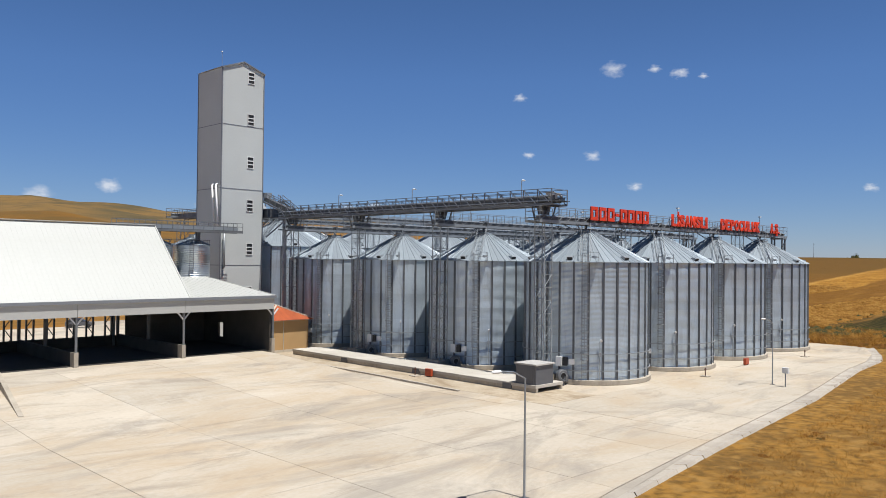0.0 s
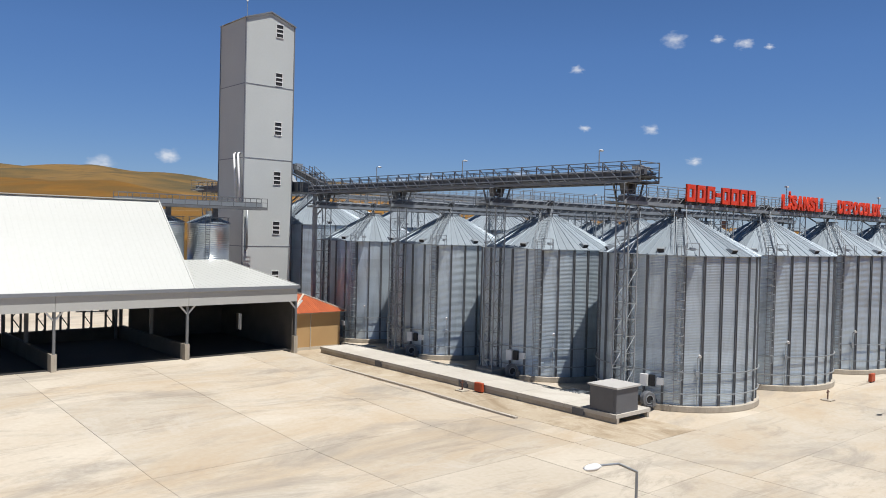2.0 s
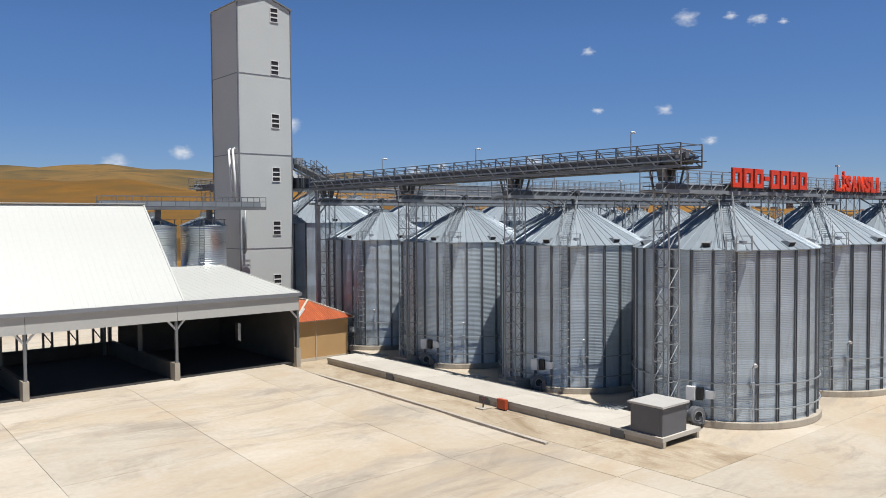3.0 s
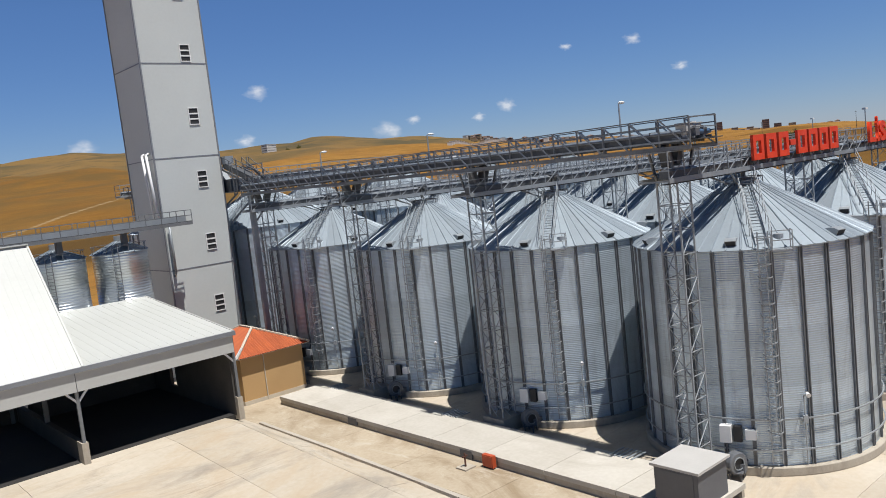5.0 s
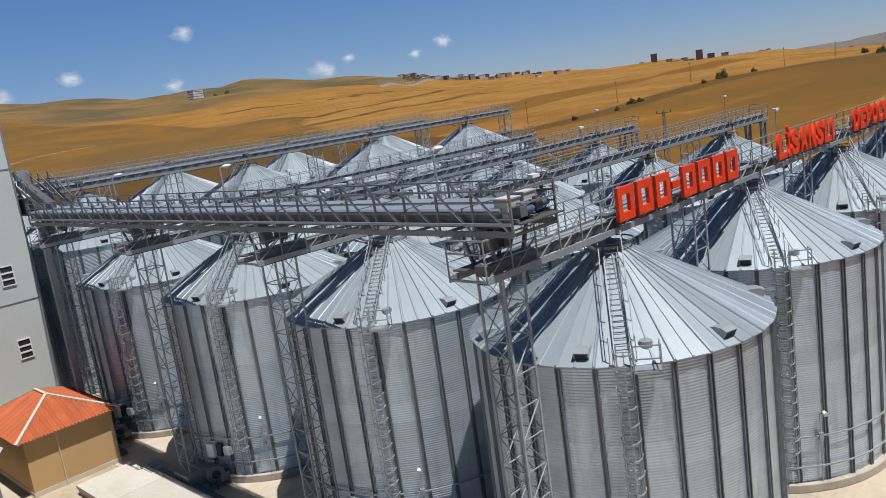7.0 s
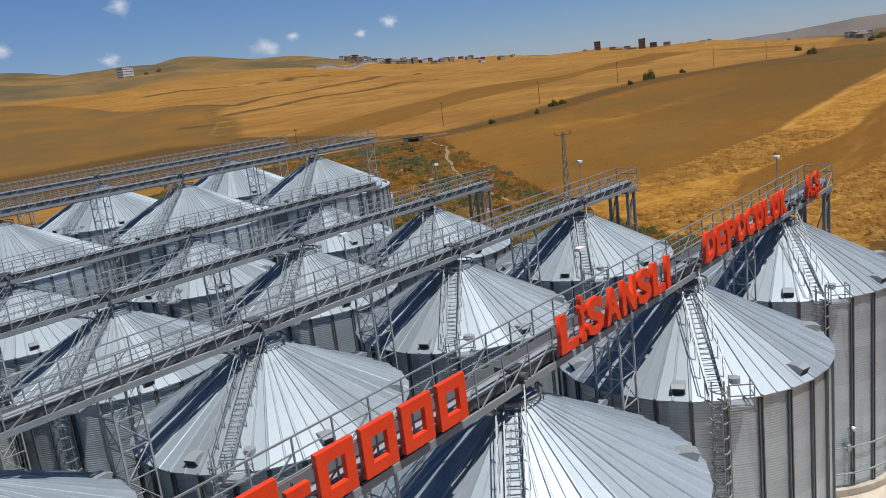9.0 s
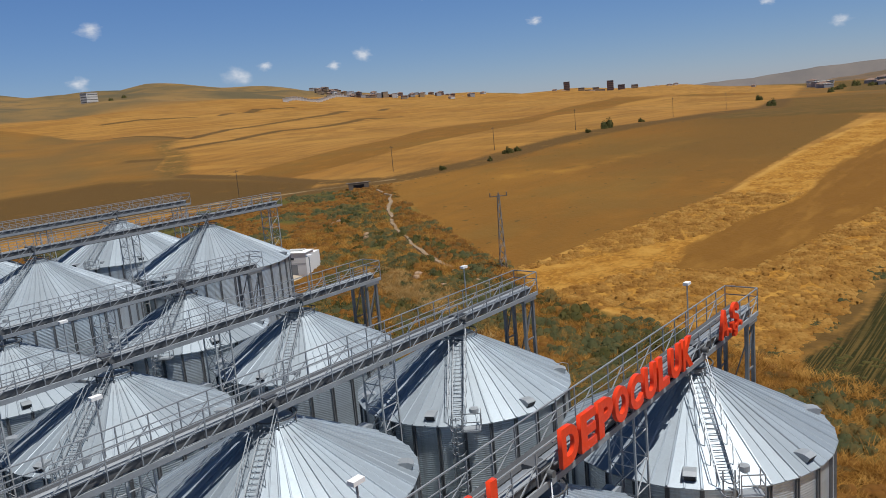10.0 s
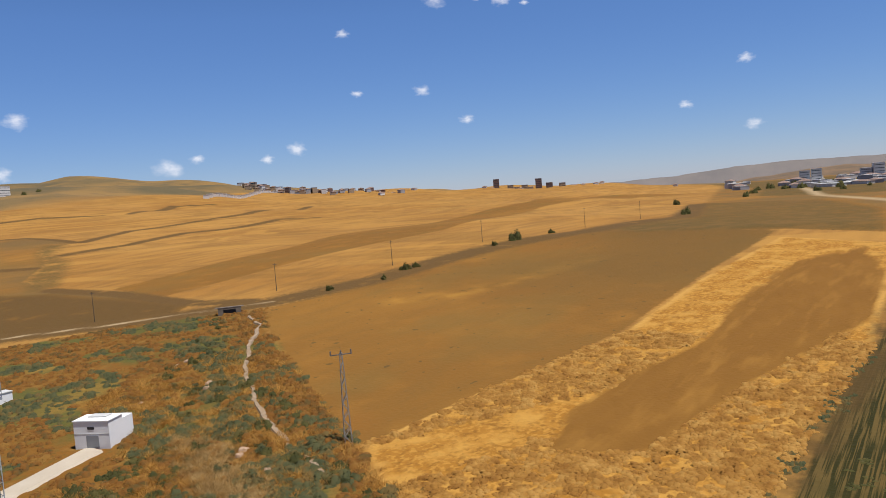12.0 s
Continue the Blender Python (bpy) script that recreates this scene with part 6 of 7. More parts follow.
def wood_pole(h):
    t = thing("power_pole", "slim dark wooden power pole beside the road", "pole", group="road poles")
    part("pole", Shape().tube((0, 0, 0), (0, 0, h), 0.11, 0.07), M_BARK, t)
    part("cross_arm", Shape().beam((-0.9, 0, h - 0.5), (0.9, 0, h - 0.5), 0.14), M_BARK, t)
    return t


p0 = wood_pole(8.5)
p0.matrix_basis = place(203, 163)
for x, y in ((244, 150), (290, 142), (340, 122), (160, 190), (395, 118)):
    copy_thing(p0, place(x, y))
cv = thing("culvert", "dark concrete culvert mouth under the road", "culvert")
cv.matrix_basis = place(174.5, 151.5, 0.6, -40) @ Matrix.Diagonal((1.15, 1.2, 1.3, 1))
part("head_wall", Shape().box(-2.6, -0.4, 0, -1.4, 0.4, 1.7).box(1.4, -0.4, 0, 2.6, 0.4, 1.7).box(-1.4, -0.4, 1.35, 1.4, 0.4, 1.7), M_SOOTY, cv)
# black slab fills the mouth and paints the shade inside the culvert
part("mouth", Shape().box(-1.4, 0.1, 0, 1.4, 0.35, 1.35), M_BLACK, cv, "black panel painted as the shaded culvert opening")
part("parapet", Shape().box(-3.2, -0.45, 1.7, 3.2, 0.45, 1.85), M_SOOTY, cv)


# ---- plants ----
def clump(rng, count, rx, rz, leaf, lie=0.5):
    """Loose leaves round an uneven mound of five rounded hearts: places, triangles and the way each place faces."""
    lump = rng.uniform(-0.75, 0.75, (5, 2)) * rx
    k = rng.integers(5, size=count)
    a, r = rng.uniform(0, 2 * np.pi, count), np.sqrt(rng.uniform(0, 1, count))
    tall = 0.5 + 0.5 * (np.arange(5) % 3) / 2
    z = rz * rng.uniform(0.35, 1.05, count) * np.sqrt(np.clip(1 - r ** 2 * 0.9, 0, 1)) * tall[k]
    c = np.stack([lump[k, 0] + 0.55 * rx * r * np.cos(a), lump[k, 1] + 0.55 * rx * r * np.sin(a), z], -1)
    d = rng.normal(size=(count, 3, 3)) * leaf
    d[:, :, 2] *= lie
    v = [(c[:, None] + d).reshape(-1, 3)]
    out = [np.repeat(np.stack([0.7 * r * np.cos(a), 0.7 * r * np.sin(a), np.ones(count)], -1) + rng.normal(0, 0.3, (count, 3)), 3, axis=0)]
    f = np.arange(3 * count).reshape(-1, 3).tolist()
    for j in range(5):
        t = np.linspace(0, 2 * np.pi, 7)[:6] + rng.uniform(0, 1)
        ring = np.stack([np.cos(t), np.sin(t)], -1)
        low = np.column_stack([lump[j] + ring * 0.55 * rx * rng.uniform(0.75, 1.25, (6, 1)), np.full(6, -0.12)])
        waist = np.column_stack([lump[j] + ring * 0.36 * rx * rng.uniform(0.7, 1.3, (6, 1)), 0.8 * rz * tall[j] * rng.uniform(0.5, 0.9, 6)])
        o = sum(len(q) for q in v)
        v.append(np.concatenate([low, waist, [[*lump[j], 0.8 * rz * tall[j]]]]))
        out.append(np.concatenate([np.column_stack([ring, np.full(6, 0.7)]), np.column_stack([0.6 * ring, np.ones(6)]), [[0, 0, 1]]]))
        for i in range(6):
            e = (i + 1) % 6
            f += [(o + i, o + e, o + 6 + e), (o + i, o + 6 + e, o + 6 + i), (o + 6 + i, o + 6 + e, o + 12)]
    return np.concatenate(v), np.array(f), np.concatenate(out)


def blades(rng, count, rx, rz, width):
    """Thin upright grass blades leaning out of a tuft."""
    a, r = rng.uniform(0, 2 * np.pi, count), np.sqrt(rng.uniform(0, 1, count)) * rx
    b = np.stack([r * np.cos(a), r * np.sin(a), np.zeros(count)], -1)
    t = rng.uniform(0, 2 * np.pi, count)
    side = np.stack([np.cos(t), np.sin(t), np.zeros(count)], -1) * width
    tip = b * 1.25 + np.stack([rng.normal(0, 0.75, count) * rz, rng.normal(0, 0.75, count) * rz, rz * rng.uniform(0.4, 1, count)], -1)
    v = np.stack([b - side, b + side, tip], 1).reshape(-1, 3)
    return v, np.arange(len(v)).reshape(-1, 3), np.column_stack([0.5 * v[:, :2], np.ones(len(v))])


def leafy_mesh(name, v, f, out, mat):
    # every leaf turned to the side that its mound faces
    side = np.cross(v[f[:, 1]] - v[f[:, 0]], v[f[:, 2]] - v[f[:, 0]])
    f = np.where(((side * out[f].sum(1)).sum(1) < 0)[:, None], f[:, ::-1], f)
    me_ = bpy.data.meshes.new(name)
    me_.from_pydata(v.tolist(), [], f.tolist())
    me_.polygons.foreach_set("use_smooth", [True] * len(f))
    me_.normals_split_custom_set_from_vertices((out / np.linalg.norm(out, axis=1)[:, None]).tolist())
    me_.materials.append(mat)
    return me_


def scatter(name, label, category, mat, spots, sizes, count, leaf, flat, seed, lie=0.5, grass=False):
    """Many tufts in one sheet of leaves: nobody could count them."""
    rng = np.random.default_rng(seed)
    pts, faces, ways, o = [], [], [], 0
    kinds = [blades(rng, count, 0.8, flat, leaf) if grass else clump(rng, count, 1.0, flat, leaf, lie) for _ in range(9)]
    z = height(spots[:, 0], spots[:, 1]) - 0.25
    for (x, y), h, s in zip(spots, z, sizes):
        k, f, w = kinds[rng.integers(9)]
        t = rng.uniform(0, 2 * np.pi)
        c, sn = np.cos(t), np.sin(t)
        pts.append(np.stack([(k[:, 0] * c - k[:, 1] * sn) * s + x, (k[:, 0] * sn + k[:, 1] * c) * s + y, k[:, 2] * s * rng.uniform(0.7, 1.3) + h], -1))
        ways.append(np.stack([w[:, 0] * c - w[:, 1] * sn, w[:, 0] * sn + w[:, 1] * c, w[:, 2]], -1))
        faces.append(f + o)
        o += len(k)
    me_ = leafy_mesh(name, np.concatenate(pts), np.concatenate(faces), np.concatenate(ways), mat)
    return tagged(new(name, me_), label, category, kind="stuff")


def spots_in(poly, count, seed, least=0.0, scale=14.0):
    rng = np.random.default_rng(seed)
    a = np.array(poly, float)
    p = rng.uniform(a.min(0), a.max(0), (count * 4, 2))
    keep = inside(poly, p[:, 0], p[:, 1])
    # nothing grows on the yard, on the dust road or in the brook
    p = p[keep & ~((p[:, 0] < 77.3) & (p[:, 1] > 47) & (p[:, 1] < 84)) & (along(DUST, p[:, 0], p[:, 1]) > 3.2) & (along(BROOK[:8], p[:, 0], p[:, 1]) > 1.0)]
    val = np.array([noise.noise((x / scale, y / scale, seed)) for x, y in p])
    return p[val > least][:count]


def drift(p, sign):
    """Keeps the spots that lie in the scrub's drifts (1) or between them (-1)."""
    return p[sign * patch(p[:, 0], p[:, 1]) > 0.09 * sign]


def sized(n_, lo, hi, seed):
    return np.random.default_rng(seed).uniform(lo, hi, n_)


NEAR = [(60, 75), (72, 84), (92, 84), (104, 92), (112, 118), (142, 120), (150, 110), (127, 77), (112, 55), (101, 36), (96, 18), (86, -6), (66, -18), (60, -8)]
sp_ = drift(spots_in(NEAR, 1700, 5, -0.25), 1)
scatter("scrub", "low grey-green scrub bushes on the waste ground", "scrub", M_SCRUB, sp_, sized(len(sp_), 0.5, 1.5, 6), 110, 0.07, 0.8, 7, lie=0.3)
sp_ = drift(spots_in(SCRUB, 2600, 15, -0.3, 20), 1)
scatter("scrub", "clumps of grey-green thistle scrub", "scrub", M_SCRUB, sp_, sized(len(sp_), 0.6, 1.7, 16), 90, 0.07, 0.7, 17, lie=0.3)
sp_ = drift(spots_in(SCRUB, 3600, 25, -0.4, 11), -1)
scatter("weeds", "rust brown dry weeds between the scrub", "weeds", M_RUST, sp_, sized(len(sp_), 0.5, 1.6, 26), 80, 0.07, 0.6, 27, lie=0.35)
sp_ = spots_in(NEAR, 2600, 35, -0.25, 9)
scatter("dry_grass", "pale dry grass tufts on the waste ground", "grass", M_STRAW, sp_, sized(len(sp_), 0.5, 1.3, 36), 50, 0.045, 0.9, 37, grass=True)
sp_ = spots_in([q for q in STRAW if q[0] < 190] + [(190, 3)], 4600, 45, -0.45, 5)
sp_ = sp_[~inside(STRAW_DULL, sp_[:, 0], sp_[:, 1])]
scatter("straw", "tufts of bright cut straw lying on the field", "straw", M_STRAW, sp_, sized(len(sp_), 0.4, 1.15, 46), 24, 0.11, 0.5, 47, lie=0.25)
BANK = [(-60, -70), (-50, -60), (-38, -33), (-27, -28.6), (-17, -27.3), (4, -26), (40, -22), (58, -15), (75, -12), (80, -40), (60, -75)]
sp_ = spots_in(BANK, 15000, 55, -0.6, 6)
scatter("bank_grass", "dry golden grass on the bank beside the yard", "grass", M_STRAW, sp_, sized(len(sp_), 0.25, 0.6, 56), 20, 0.024, 0.8, 57, grass=True)
sp_ = spots_in(BANK, 450, 65, 0.1, 7)
scatter("bank_weeds", "brown weeds among the bank grass", "weeds", M_RUST, sp_, sized(len(sp_), 0.2, 0.45, 66), 60, 0.035, 0.7, 67)
GULLY = [(172, 147), (160, 130), (143, 116), (125, 95), (113, 78), (104, 56), (96, 60), (104, 80), (116, 102), (134, 124), (150, 140), (166, 152)]
sp_ = spots_in(GULLY, 150, 95, 0.05, 9)
scatter("bushes", "dark green bushes along the gully", "bushes", M_GREEN, sp_, sized(len(sp_), 0.5, 1.3, 96), 220, 0.11, 1.0, 97)
sp_ = spots_in(GULLY, 260, 105, 0.0, 6)
scatter("bushes", "grey-green bushes along the gully", "bushes", M_SCRUB, sp_, sized(len(sp_), 0.4, 1.2, 106), 200, 0.11, 1.0, 107)
VERGE = [(57, 46), (57, -12), (72, -10), (88, 5), (94, 16), (97, 30), (100, 42), (94, 54), (86, 68), (78, 72), (77, 50), (72, 46)]
sp_ = spots_in(VERGE, 2400, 88, -0.2, 5)
scatter("verge_grass", "long pale dry grass beside the yard", "grass", M_STRAW, sp_, sized(len(sp_), 0.4, 0.9, 89), 46, 0.035, 1.0, 90, grass=True)
sp_ = drift(spots_in(VERGE, 700, 91, -0.3, 8), 1)
scatter("scrub", "low grey-green bushes beside the yard", "scrub", M_SCRUB, sp_, sized(len(sp_), 0.5, 1.4, 92), 130, 0.075, 1.1, 93)
sp_ = spots_in(VERGE, 1500, 85, -0.2, 7)
scatter("verge_grass", "long dry grass beside the yard", "grass", M_RUST, sp_, sized(len(sp_), 0.4, 1.0, 86), 46, 0.03, 1.0, 87, grass=True)
sp_ = spots_in(PALE_GRASS, 550, 115, -0.4, 6)
scatter("dry_grass", "tall bleached grass in a patch among the scrub", "grass", M_BLEACHED, sp_, sized(len(sp_), 0.5, 1.1, 116), 60, 0.04, 1.2, 117, grass=True)
DARK = [(126, 96), (118, 88), (108, 70), (101, 50), (93, 34), (84, 27), (80, 22), (92, 20), (98, 30), (104, 46), (113, 62), (126, 82), (134, 96)]
sp_ = spots_in(DARK, 230, 125, 0.0, 6)
scatter("bushes", "dense dark bushes below the tilled field", "bushes", M_GREEN, sp_, sized(len(sp_), 0.7, 1.7, 126), 150, 0.085, 0.95, 127)
sp_ = spots_in(DARK, 200, 135, 0.0, 5)
scatter("bushes", "dense grey-green bushes below the tilled field", "bushes", M_SCRUB, sp_, sized(len(sp_), 0.7, 1.8, 136), 150, 0.085, 0.95, 137)
SPOTTY = [(78, 72), (80, 48), (88, 50), (95, 63), (100, 77), (104, 84), (92, 86), (84, 84)]
sp_ = spots_in(SPOTTY, 260, 145, -0.1, 5)
scatter("bushes", "small dark green bushes in the dry grass", "bushes", M_GREEN, sp_, sized(len(sp_), 0.5, 1.1, 146), 200, 0.075, 1.0, 147)
RUSTY = [(176, 141), (152, 112), (138, 93), (120, 68), (112, 55), (108, 60), (118, 77), (134, 100), (150, 120), (170, 142)]
sp_ = spots_in(RUSTY, 560, 155, -0.3, 8)
scatter("weeds", "orange brown weeds along the edge of the tilled field", "weeds", M_RUST, sp_, sized(len(sp_), 0.6, 1.5, 156), 110, 0.075, 0.8, 157, lie=0.35)
WEEDS = [(94, 12), (101, 9.4), (112, 9), (127, 8), (135, 6), (153, 5), (180, 3), (180, 0.6), (150, 2), (133, 3.4), (124, 5), (110, 6), (100, 6), (92, 9)]
sp_ = spots_in(WEEDS, 150, 165, -0.1, 6)
scatter("weeds", "dark brown weeds between straw field and green crop", "weeds", M_SCRUB, sp_, sized(len(sp_), 0.3, 0.65, 166), 120, 0.08, 0.8, 167)
M_BROOK = material("dry_brook_stones", (0.27, 0.195, 0.125), 0.95, 0, (0.15, 0.105, 0.06), 0.8, 5, 0.3, 0.8)
bed = Shape()
run = []
for (xa, ya), (xb, yb) in zip(BROOK[1:], BROOK[2:]):
    for k in range(8):
        x, y = xa + (xb - xa) * k / 8, ya + (yb - ya) * k / 8
        side = Vector((yb - ya, xa - xb)).normalized()
        w = 0.32 + 0.3 * noise.noise((x / 3, y / 3, 2)) + 0.12 * noise.noise((x, y, 6))
        off = 0.9 * noise.noise((x / 5, y / 5, 8))
        run.append([(x + side.x * (off + q), y + side.y * (off + q), float(height(x, y)) + h) for q, h in ((-w - 0.15, -0.3), (-w, 0.12), (w, 0.12), (w + 0.15, -0.3))])
bed.v = [q for r_ in run for q in r_]
bed.f = [(4 * i + k, 4 * i + k + 1, 4 * i + k + 5, 4 * i + k + 4) for i in range(len(run) - 1) for k in range(3)]
tagged(part("brook", bed, M_BROOK), "pale dry stony brook bed winding through the scrub", "brook", kind="structure")
random.seed(61)
rock = None
for x, y, s_ in ((106.9, 72.1, 0.95), (103.8, 64.1, 0.6), (127.6, 103.9, 0.9), (125.5, 102, 0.6), (89.8, 59.4, 0.55), (134, 121, 0.8), (113, 79, 0.5), (98.4, 55, 0.45), (139.2, 126.6, 1.1), (137, 122, 0.7), (125.2, 101.7, 1.0), (105.3, 71.2, 0.9), (103.3, 63.8, 0.7), (115.6, 107.1, 0.5)):
    if rock is None:
        rock = thing("boulder", "pale sandy boulder lying among the scrub", "boulder", group="boulders in the scrub")
        rs_ = Shape().lathe([(0.0, -0.5), (0.7, -0.35), (1.0, 0.05), (0.8, 0.45), (0.45, 0.62), (0.0, 0.68)], 11)
        rs_.v = [(a + 0.28 * noise.noise((a * 1.3, b * 1.3, c + 5)), b * 0.8 + 0.28 * noise.noise((a, b + 9, c)), c + 0.2 * noise.noise((a * 2, b * 2, c))) for a, b, c in rs_.v]
        part("stone", rs_, M_BOULDER, rock)
        rock.matrix_basis = place(x, y, 0.2) @ Matrix.Diagonal((s_, s_, s_, 1))
    else:
        copy_thing(rock, place(x, y, 0.2, random.uniform(0, 360)) @ Matrix.Diagonal((s_, s_, s_, 1)))
sp_ = spots_in(CROP[:7] + [(284, -30), (66, -40)], 1500, 75, 0.05, 6)
sp_ = sp_[sp_[:, 0] < 190]
scatter("green_crop", "dark green weeds in the end field", "crop", M_GREEN, sp_, sized(len(sp_), 0.3, 0.7, 76), 16, 0.06, 0.5, 77)


def bush(m_, s, label):
    t = thing("bush", label, "bush", m_, group="roadside bushes")
    rng = np.random.default_rng(int(s * 100))
    part("crown", leafy_mesh("crown", *clump(rng, 1400, s, s * 1.6, 0.095 * s ** 0.5, 0.9), M_GREEN), None, t)
    part("stem", Shape().tube((0, 0, -0.3), (0.05 * s, 0, s * 0.8), 0.12 * s, 0.04 * s).tube((0, 0, 0.2 * s), (0.4 * s, 0.2 * s, s), 0.06 * s, 0.02 * s).tube((0, 0, 0.2 * s), (-0.3 * s, 0.3 * s, s), 0.06 * s, 0.02 * s), M_BARK, t)


for x, y, s in ((296, 132, 2.6), (316, 126, 1.2), (238, 140, 1.5), (242, 139, 1.2), (284, 133, 1.1), (430, 108, 2.6), (222, 137, 1.0), (206, 144, 1.1)):
    bush(place(x, y), s, "dark green roadside bush")

# ---- far town ----
def polar(az, r):
    return 15 + r * math.cos(radians(az)), -20 + r * math.sin(radians(az))


def house(az, r, w, d, h, turn_, mat, roof_mat, storeys, name="far_house", label="small pale far-off house with a low roof", cat="house", group="far town"):
    x, y = polar(az, r)
    t = thing(name, label, cat, place(x, y, 1.0, turn_), group=group)
    part("wall", Shape().box(-w / 2, -d / 2, 0, w / 2, d / 2, h), mat, t)
    rh = 0.18 * d if roof_mat is FARROOF else 0.6
    if roof_mat is FARROOF:
        rs = Shape().add([(-w / 2 - 0.4, -d / 2 - 0.4, h), (w / 2 + 0.4, -d / 2 - 0.4, h), (w / 2 + 0.4, d / 2 + 0.4, h), (-w / 2 - 0.4, d / 2 + 0.4, h), (-w / 4, 0, h + rh), (w / 4, 0, h + rh)], [(0, 1, 5, 4), (1, 2, 5), (2, 3, 4, 5), (3, 0, 4), (3, 2, 1, 0)])
    else:
        rs = Shape().box(-w / 2 - 0.2, -d / 2 - 0.2, h, w / 2 + 0.2, d / 2 + 0.2, h + rh)
    part("roof", rs, roof_mat, t)
    for k in range(storeys):
        z = h * (k + 0.35) / storeys
        part("window_band", Shape().box(-w / 2 + 0.8, -d / 2 - 0.12, z, w / 2 - 0.8, -d / 2 - 0.02, z + 0.2 * h / storeys), M_GLASSY, t, "row of dark windows")
        if h > 12:
            part("window_band", Shape().box(-w / 2 - 0.12, -d / 2 + 0.8, z, -w / 2 - 0.02, d / 2 - 0.8, z + 0.2 * h / storeys), M_GLASSY, t, "row of dark windows")


random.seed(7)
FARPAINT = [material("far_render_white", (0.62, 0.60, 0.57), 0.9, 0, (0.46, 0.445, 0.42), 0.2, 3, 0.0), material("far_render_ochre", (0.302, 0.223, 0.144), 0.9, 0, (0.245, 0.18, 0.122), 0.2, 3, 0.0), material("far_render_brown", (0.144, 0.0864, 0.072), 0.9, 0, (0.108, 0.072, 0.0648), 0.2, 3, 0.0), material("far_render_grey", (0.36, 0.36, 0.374), 0.9, 0, (0.194, 0.187, 0.194), 0.2, 3, 0.0)]
FARROOF = material("far_roof_brown", (0.187, 0.122, 0.0936), 0.9, 0, (0.144, 0.0936, 0.072), 0.2, 3, 0.0)
for i in range(22):
    house(49.8 - 0.225 * i, 1075 + 20 * i, 4.2, 7, 5.0, 40, FARPAINT[0], M_FASCIA, 2, label="white terrace house in a hillside row")
for i in range(88):
    az = 36.5 + 11.3 * random.random() ** 0.65
    house(az, random.uniform(1620, 1900), random.uniform(10, 24), 10, random.uniform(5, 8.5) + (random.uniform(0, 7) if az > 41.5 else 0), random.uniform(20, 60), FARPAINT[random.choice((0, 1, 1, 3, 2))], random.choice((FARROOF, FARROOF, FARPAINT[3])), random.choice((2, 3, 4)), "far_apartment_block", "far apartment block with tiled roof on the ridge", "building")
for az, w, h in ((29.75, 15, 27), (28.75, 16, 13), (27.75, 12, 15), (27.35, 10, 11), (26.75, 16, 31), (26.0, 22, 21), (25.1, 15, 19), (28.3, 12, 9)):
    house(az, 1900, w, 14, h, 30, FARPAINT[2 if h > 20 else 1], FARPAINT[3], 7 if h > 20 else 4, "far_tower_block", "far brown apartment tower with window bands", "building")
for i in range(44):
    az = random.uniform(0.5, 14.5)
    house(az, random.uniform(1000, 1800), random.uniform(12, 36), random.uniform(10, 18), random.uniform(4, 8), random.uniform(-10, 40), FARPAINT[random.choice((0, 0, 3))], random.choice((M_FASCIA, FARROOF)), 2, "far_depot", "pale low depot building in the far valley", "building")
for az, w, h in ((9.4, 16, 18), (8.7, 20, 20), (5.2, 34, 22), (5.9, 20, 16)):
    house(az, 1300, w, 14, h, 10, FARPAINT[0], FARPAINT[3], 5, "far_apartment_block", "white far apartment block in the valley", "building")
house(62.3, 1500, 26, 14, 17, 20, FARPAINT[0], M_FASCIA, 4, "far_apartment_block", "lone pale apartment block below the hill", "building")
for az, r, s in ((30.9, 1850, 5), (46, 1600, 4), (40, 1800, 4), (11.5, 1000, 5), (7.5, 950, 4), (13.0, 1050, 4), (61.0, 1480, 5), (60.2, 1500, 4), (9.8, 900, 4), (17.5, 620, 3)):
    x, y = polar(az, r)
    bush(place(x, y), s, "dark far-off tree clump")

for i in range(34):
    house(random.uniform(1.0, 11.0), random.uniform(880, 1350), random.uniform(14, 44), random.uniform(8, 16), random.uniform(2.5, 5), random.uniform(0, 50), FARPAINT[random.choice((0, 0, 3))], random.choice((M_FASCIA, FARPAINT[3], FARROOF)), 1, "far_depot", "pale low depot hall beside the valley road", "building")
for i in range(12):
    house(random.uniform(14, 36), random.uniform(1750, 2050), random.uniform(8, 16), 10, random.uniform(4, 6), random.uniform(0, 60), FARPAINT[0], FARROOF, 1, label="white far-off house on the horizon")
for i in range(26):
    x, y = polar(random.uniform(1, 13.5), random.uniform(680, 1300))
    bush(place(x, y), random.uniform(2, 4.5), "dark far-off tree clump in the valley")

# ---- far ridge, beyond the valley ----
ridge_az = np.linspace(-40, 44, 200)
ridge_el = np.interp(ridge_az, [-40, -10, 0, 4.5, 10, 13.5, 17, 21, 25, 30, 36, 44], [0.5, 0.6, 0.5, 0.33, 0.42, 0.28, -0.02, -0.12, -0.05, -0.1, 0.1, 0.0])
ridge_el = ridge_el + np.array([0.06 * noise.noise((a * 0.9, 0, 0)) + 0.03 * noise.noise((a * 3, 5, 0)) for a in ridge_az])
rx_, ry_ = np.cos(np.radians(ridge_az)), np.sin(np.radians(ridge_az))
ridge = Shape()
ridge.v = [p for x, y, e in zip(rx_, ry_, ridge_el) for p in ((4120 * x, 4120 * y, -160), (4300 * x, 4300 * y, 35 + 4300 * math.tan(radians(e - 0.12))), (4550 * x, 4550 * y, -160))]
ridge.f = [(3 * i + k, 3 * i + 3 + k, 3 * i + 4 + k, 3 * i + 1 + k) for i in range(199) for k in (0, 1)]
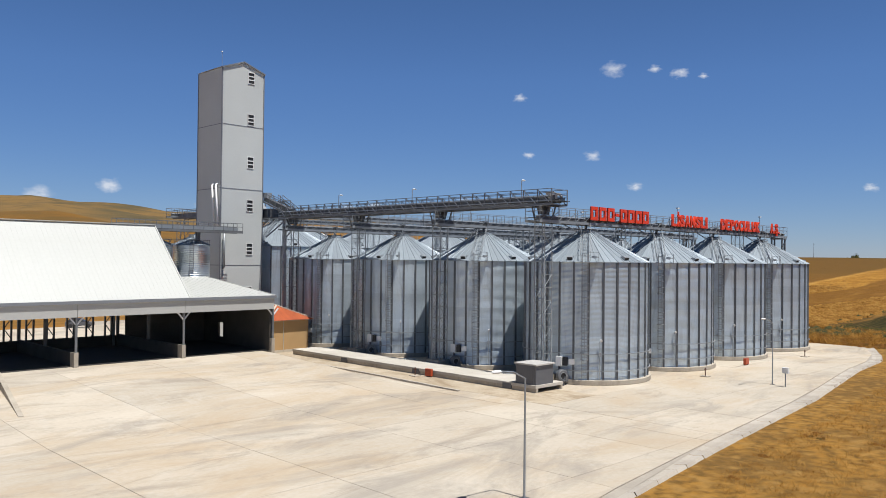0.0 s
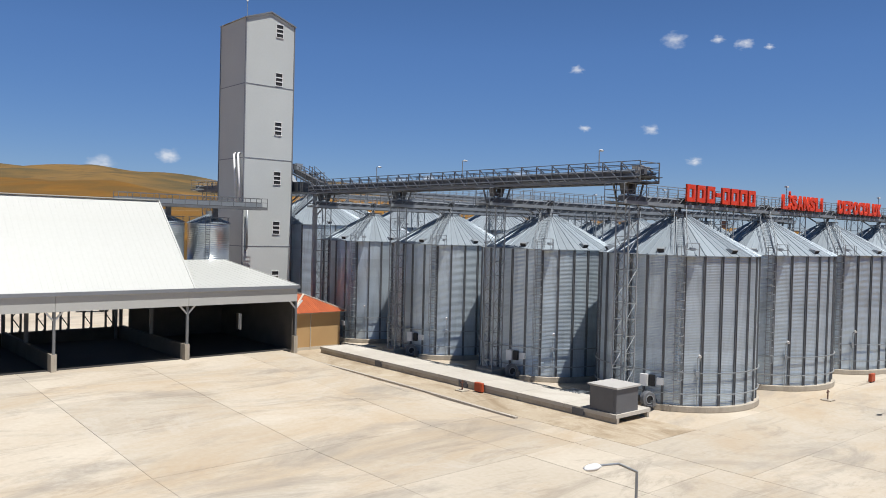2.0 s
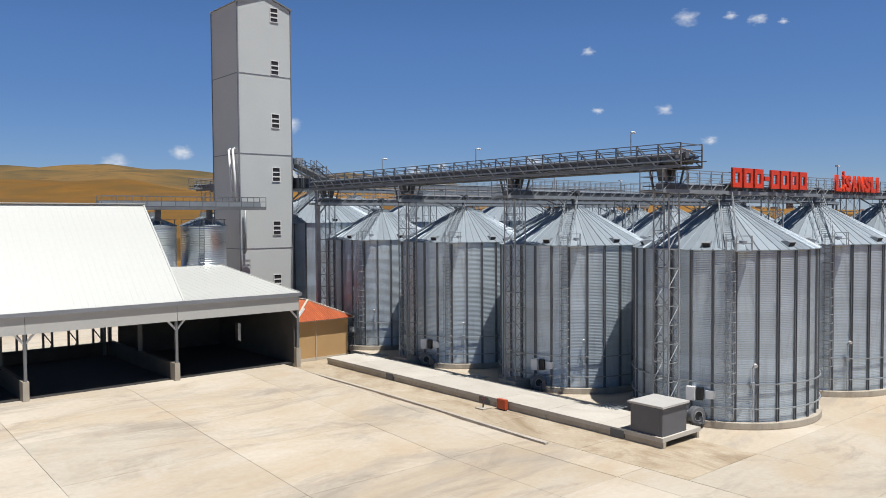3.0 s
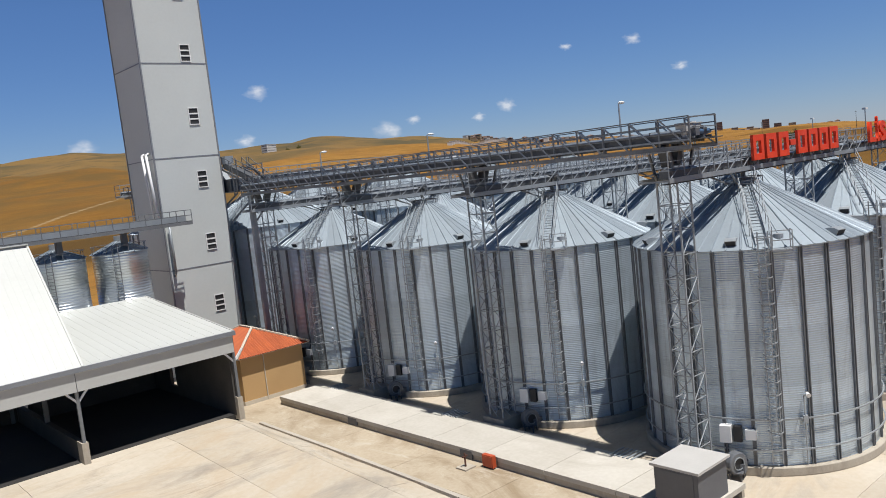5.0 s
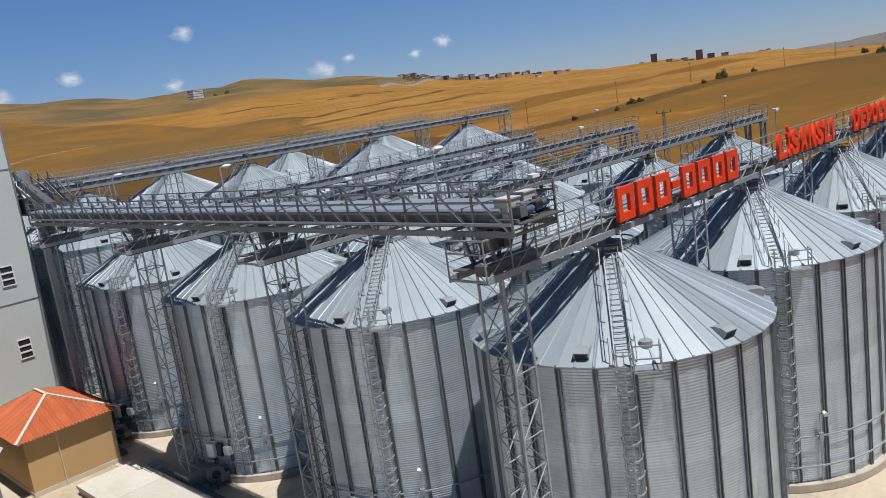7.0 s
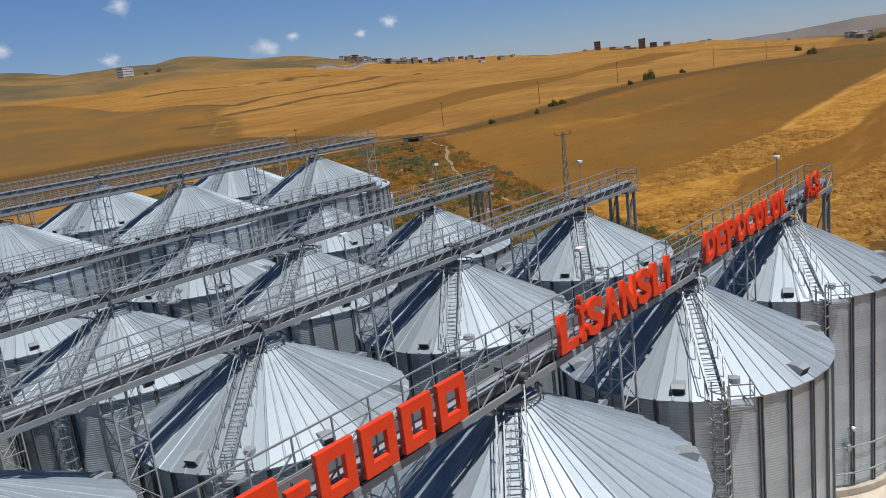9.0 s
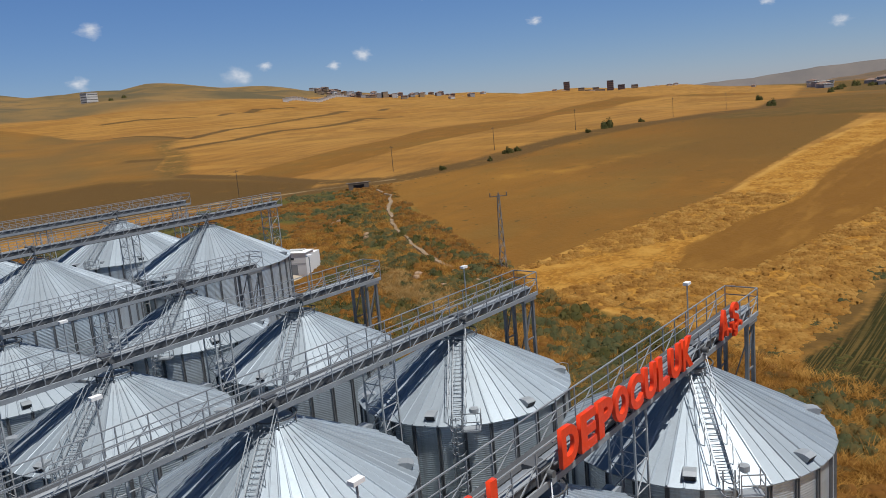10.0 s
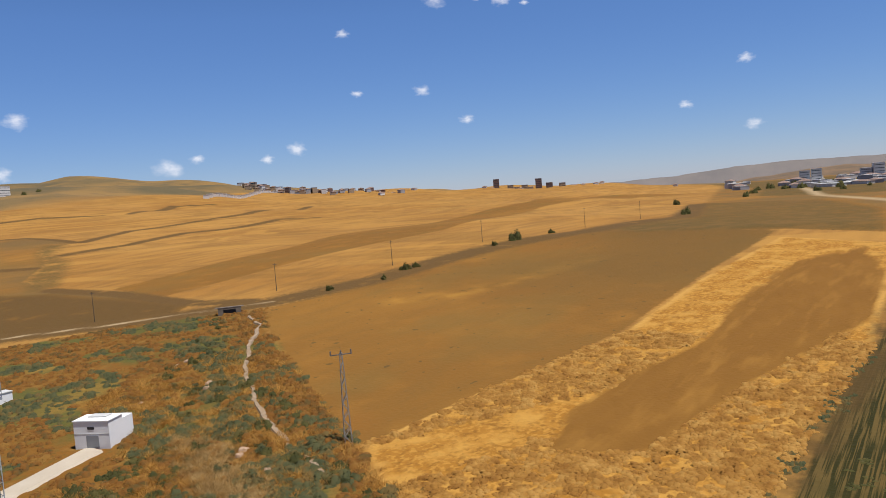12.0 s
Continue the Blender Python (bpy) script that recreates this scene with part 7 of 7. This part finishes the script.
# distance haze over the ridge is put into this greyed base colour
M_RIDGE = material("far_ridge_painted_haze", (0.150, 0.132, 0.122), 1.0, 0, (0.100, 0.096, 0.098), 0.004, 0.02, 0.0, 0.6, spec=0.1)
slope = Shape()
slope_az = np.linspace(-40, 16, 160)
slope_el = np.interp(slope_az, [-40, -5, 3, 8, 12, 16], [0.0, -0.25, -0.3, -0.35, -0.75, -1.3]) + np.array([0.09 * noise.noise((a * 0.7, 8, 0)) + 0.04 * noise.noise((a * 2.6, 3, 0)) for a in slope_az])
slope.v = [p for a, e in zip(np.radians(slope_az), slope_el) for p in ((1900 * math.cos(a), 1900 * math.sin(a), -40), (2700 * math.cos(a), 2700 * math.sin(a), 38 + 2700 * math.tan(radians(e))), (3000 * math.cos(a), 3000 * math.sin(a), -160))]
slope.f = [(3 * i + k, 3 * i + 3 + k, 3 * i + 4 + k, 3 * i + 1 + k) for i in range(159) for k in (0, 1)]
M_SLOPE = material("far_slope_fields", (0.165, 0.105, 0.060), 1.0, 0, (0.082, 0.066, 0.046), 0.008, 0.05, 0.0, 0.9, spec=0.1)
tagged(part("backdrop_slope", slope, M_SLOPE, smooth=True), "brown and tan fields on the far valley side", "hill", kind="structure")
tagged(part("backdrop_ridge", ridge, M_RIDGE, smooth=True), "far horizon ridge with haze painted into its grey-brown colour", "hill", kind="structure")

# ---- fair-weather clouds, far behind everything ----
M_CLOUD = bpy.data.materials.new("cloud_vapour")
M_CLOUD.use_nodes = True
n, l = M_CLOUD.node_tree.nodes, M_CLOUD.node_tree.links
n.remove(n["Principled BSDF"])
glow, clear, both = n.new("ShaderNodeEmission"), n.new("ShaderNodeBsdfTransparent"), n.new("ShaderNodeMixShader")
where, info, off = n.new("ShaderNodeTexCoord"), n.new("ShaderNodeObjectInfo"), n.new("ShaderNodeVectorMath")
off.operation = 'MULTIPLY_ADD'
l.new(info.outputs["Random"], off.inputs[0])
off.inputs[1].default_value = (37, 53, 11)
l.new(where.outputs["Object"], off.inputs[2])
puff = tex(2.4, 5, off.outputs[0])
far_ = n.new("ShaderNodeVectorMath")
far_.operation = 'LENGTH'
l.new(where.outputs["Object"], far_.inputs[0])
fade = span(far_.outputs["Value"], 1.0, 0.1)
dens = n.new("ShaderNodeMath")
dens.operation = 'ADD'
l.new(puff, dens.inputs[0])
l.new(fade, dens.inputs[1])
l.new(span(dens.outputs[0], 0.95, 1.55, 0.6), both.inputs[0])
l.new(mixed(span(dens.outputs[0], 1.0, 1.5), (0.62, 0.68, 0.78), (0.92, 0.93, 0.95)), glow.inputs["Color"])
glow.inputs["Strength"].default_value = 0.80
l.new(clear.outputs[0], both.inputs[1])
l.new(glow.outputs[0], both.inputs[2])
l.new(both.outputs[0], n["Material Output"].inputs["Surface"])
puff_sheet = Shape().lathe([(0.0, 0.0), (0.5, 0.0), (1.0, 0.0)], 24).mesh("backdrop_cloud", M_CLOUD)


def cloud(az, el, deg, dist=4200):
    d = Vector((math.cos(radians(el)) * math.cos(radians(az)), math.cos(radians(el)) * math.sin(radians(az)), math.sin(radians(el))))
    c = Vector((-20, -30, 22)) + d * dist
    w = dist * math.tan(radians(deg)) * 0.75
    ob = new("backdrop_cloud", puff_sheet)
    ob.matrix_basis = look(c, (-20, -30, 22), random.uniform(-8, 8)) @ Matrix.Diagonal((w, w * 0.6, 1, 1))
    ob.visible_shadow = False
    tagged(ob, "small soft white fair-weather cloud", "cloud", kind="structure")


for az, el, deg in ((33.1, 13.4, 2.2), (30.1, 13.35, 1.1), (28.4, 13.0, 1.5), (26.8, 12.7, 0.8), (39.7, 11.6, 1.2), (39.0, 7.5, 1.1), (34.4, 7.4, 1.5), (31.4, 5.2, 1.3), (68.5, 4.6, 2.0), (61.0, 6.65, 2.0), (52.2, 3.15, 2.6), (50.3, 3.7, 1.3),
                    (43.5, 3.95, 1.8), (12.5, 7.4, 1.3), (16.4, 4.8, 1.2), (12.2, 3.1, 1.5), (72.6, 3.8, 2.6), (62.2, 3.4, 1.8), (45.6, 3.4, 1.2)):
    cloud(az, el, deg)
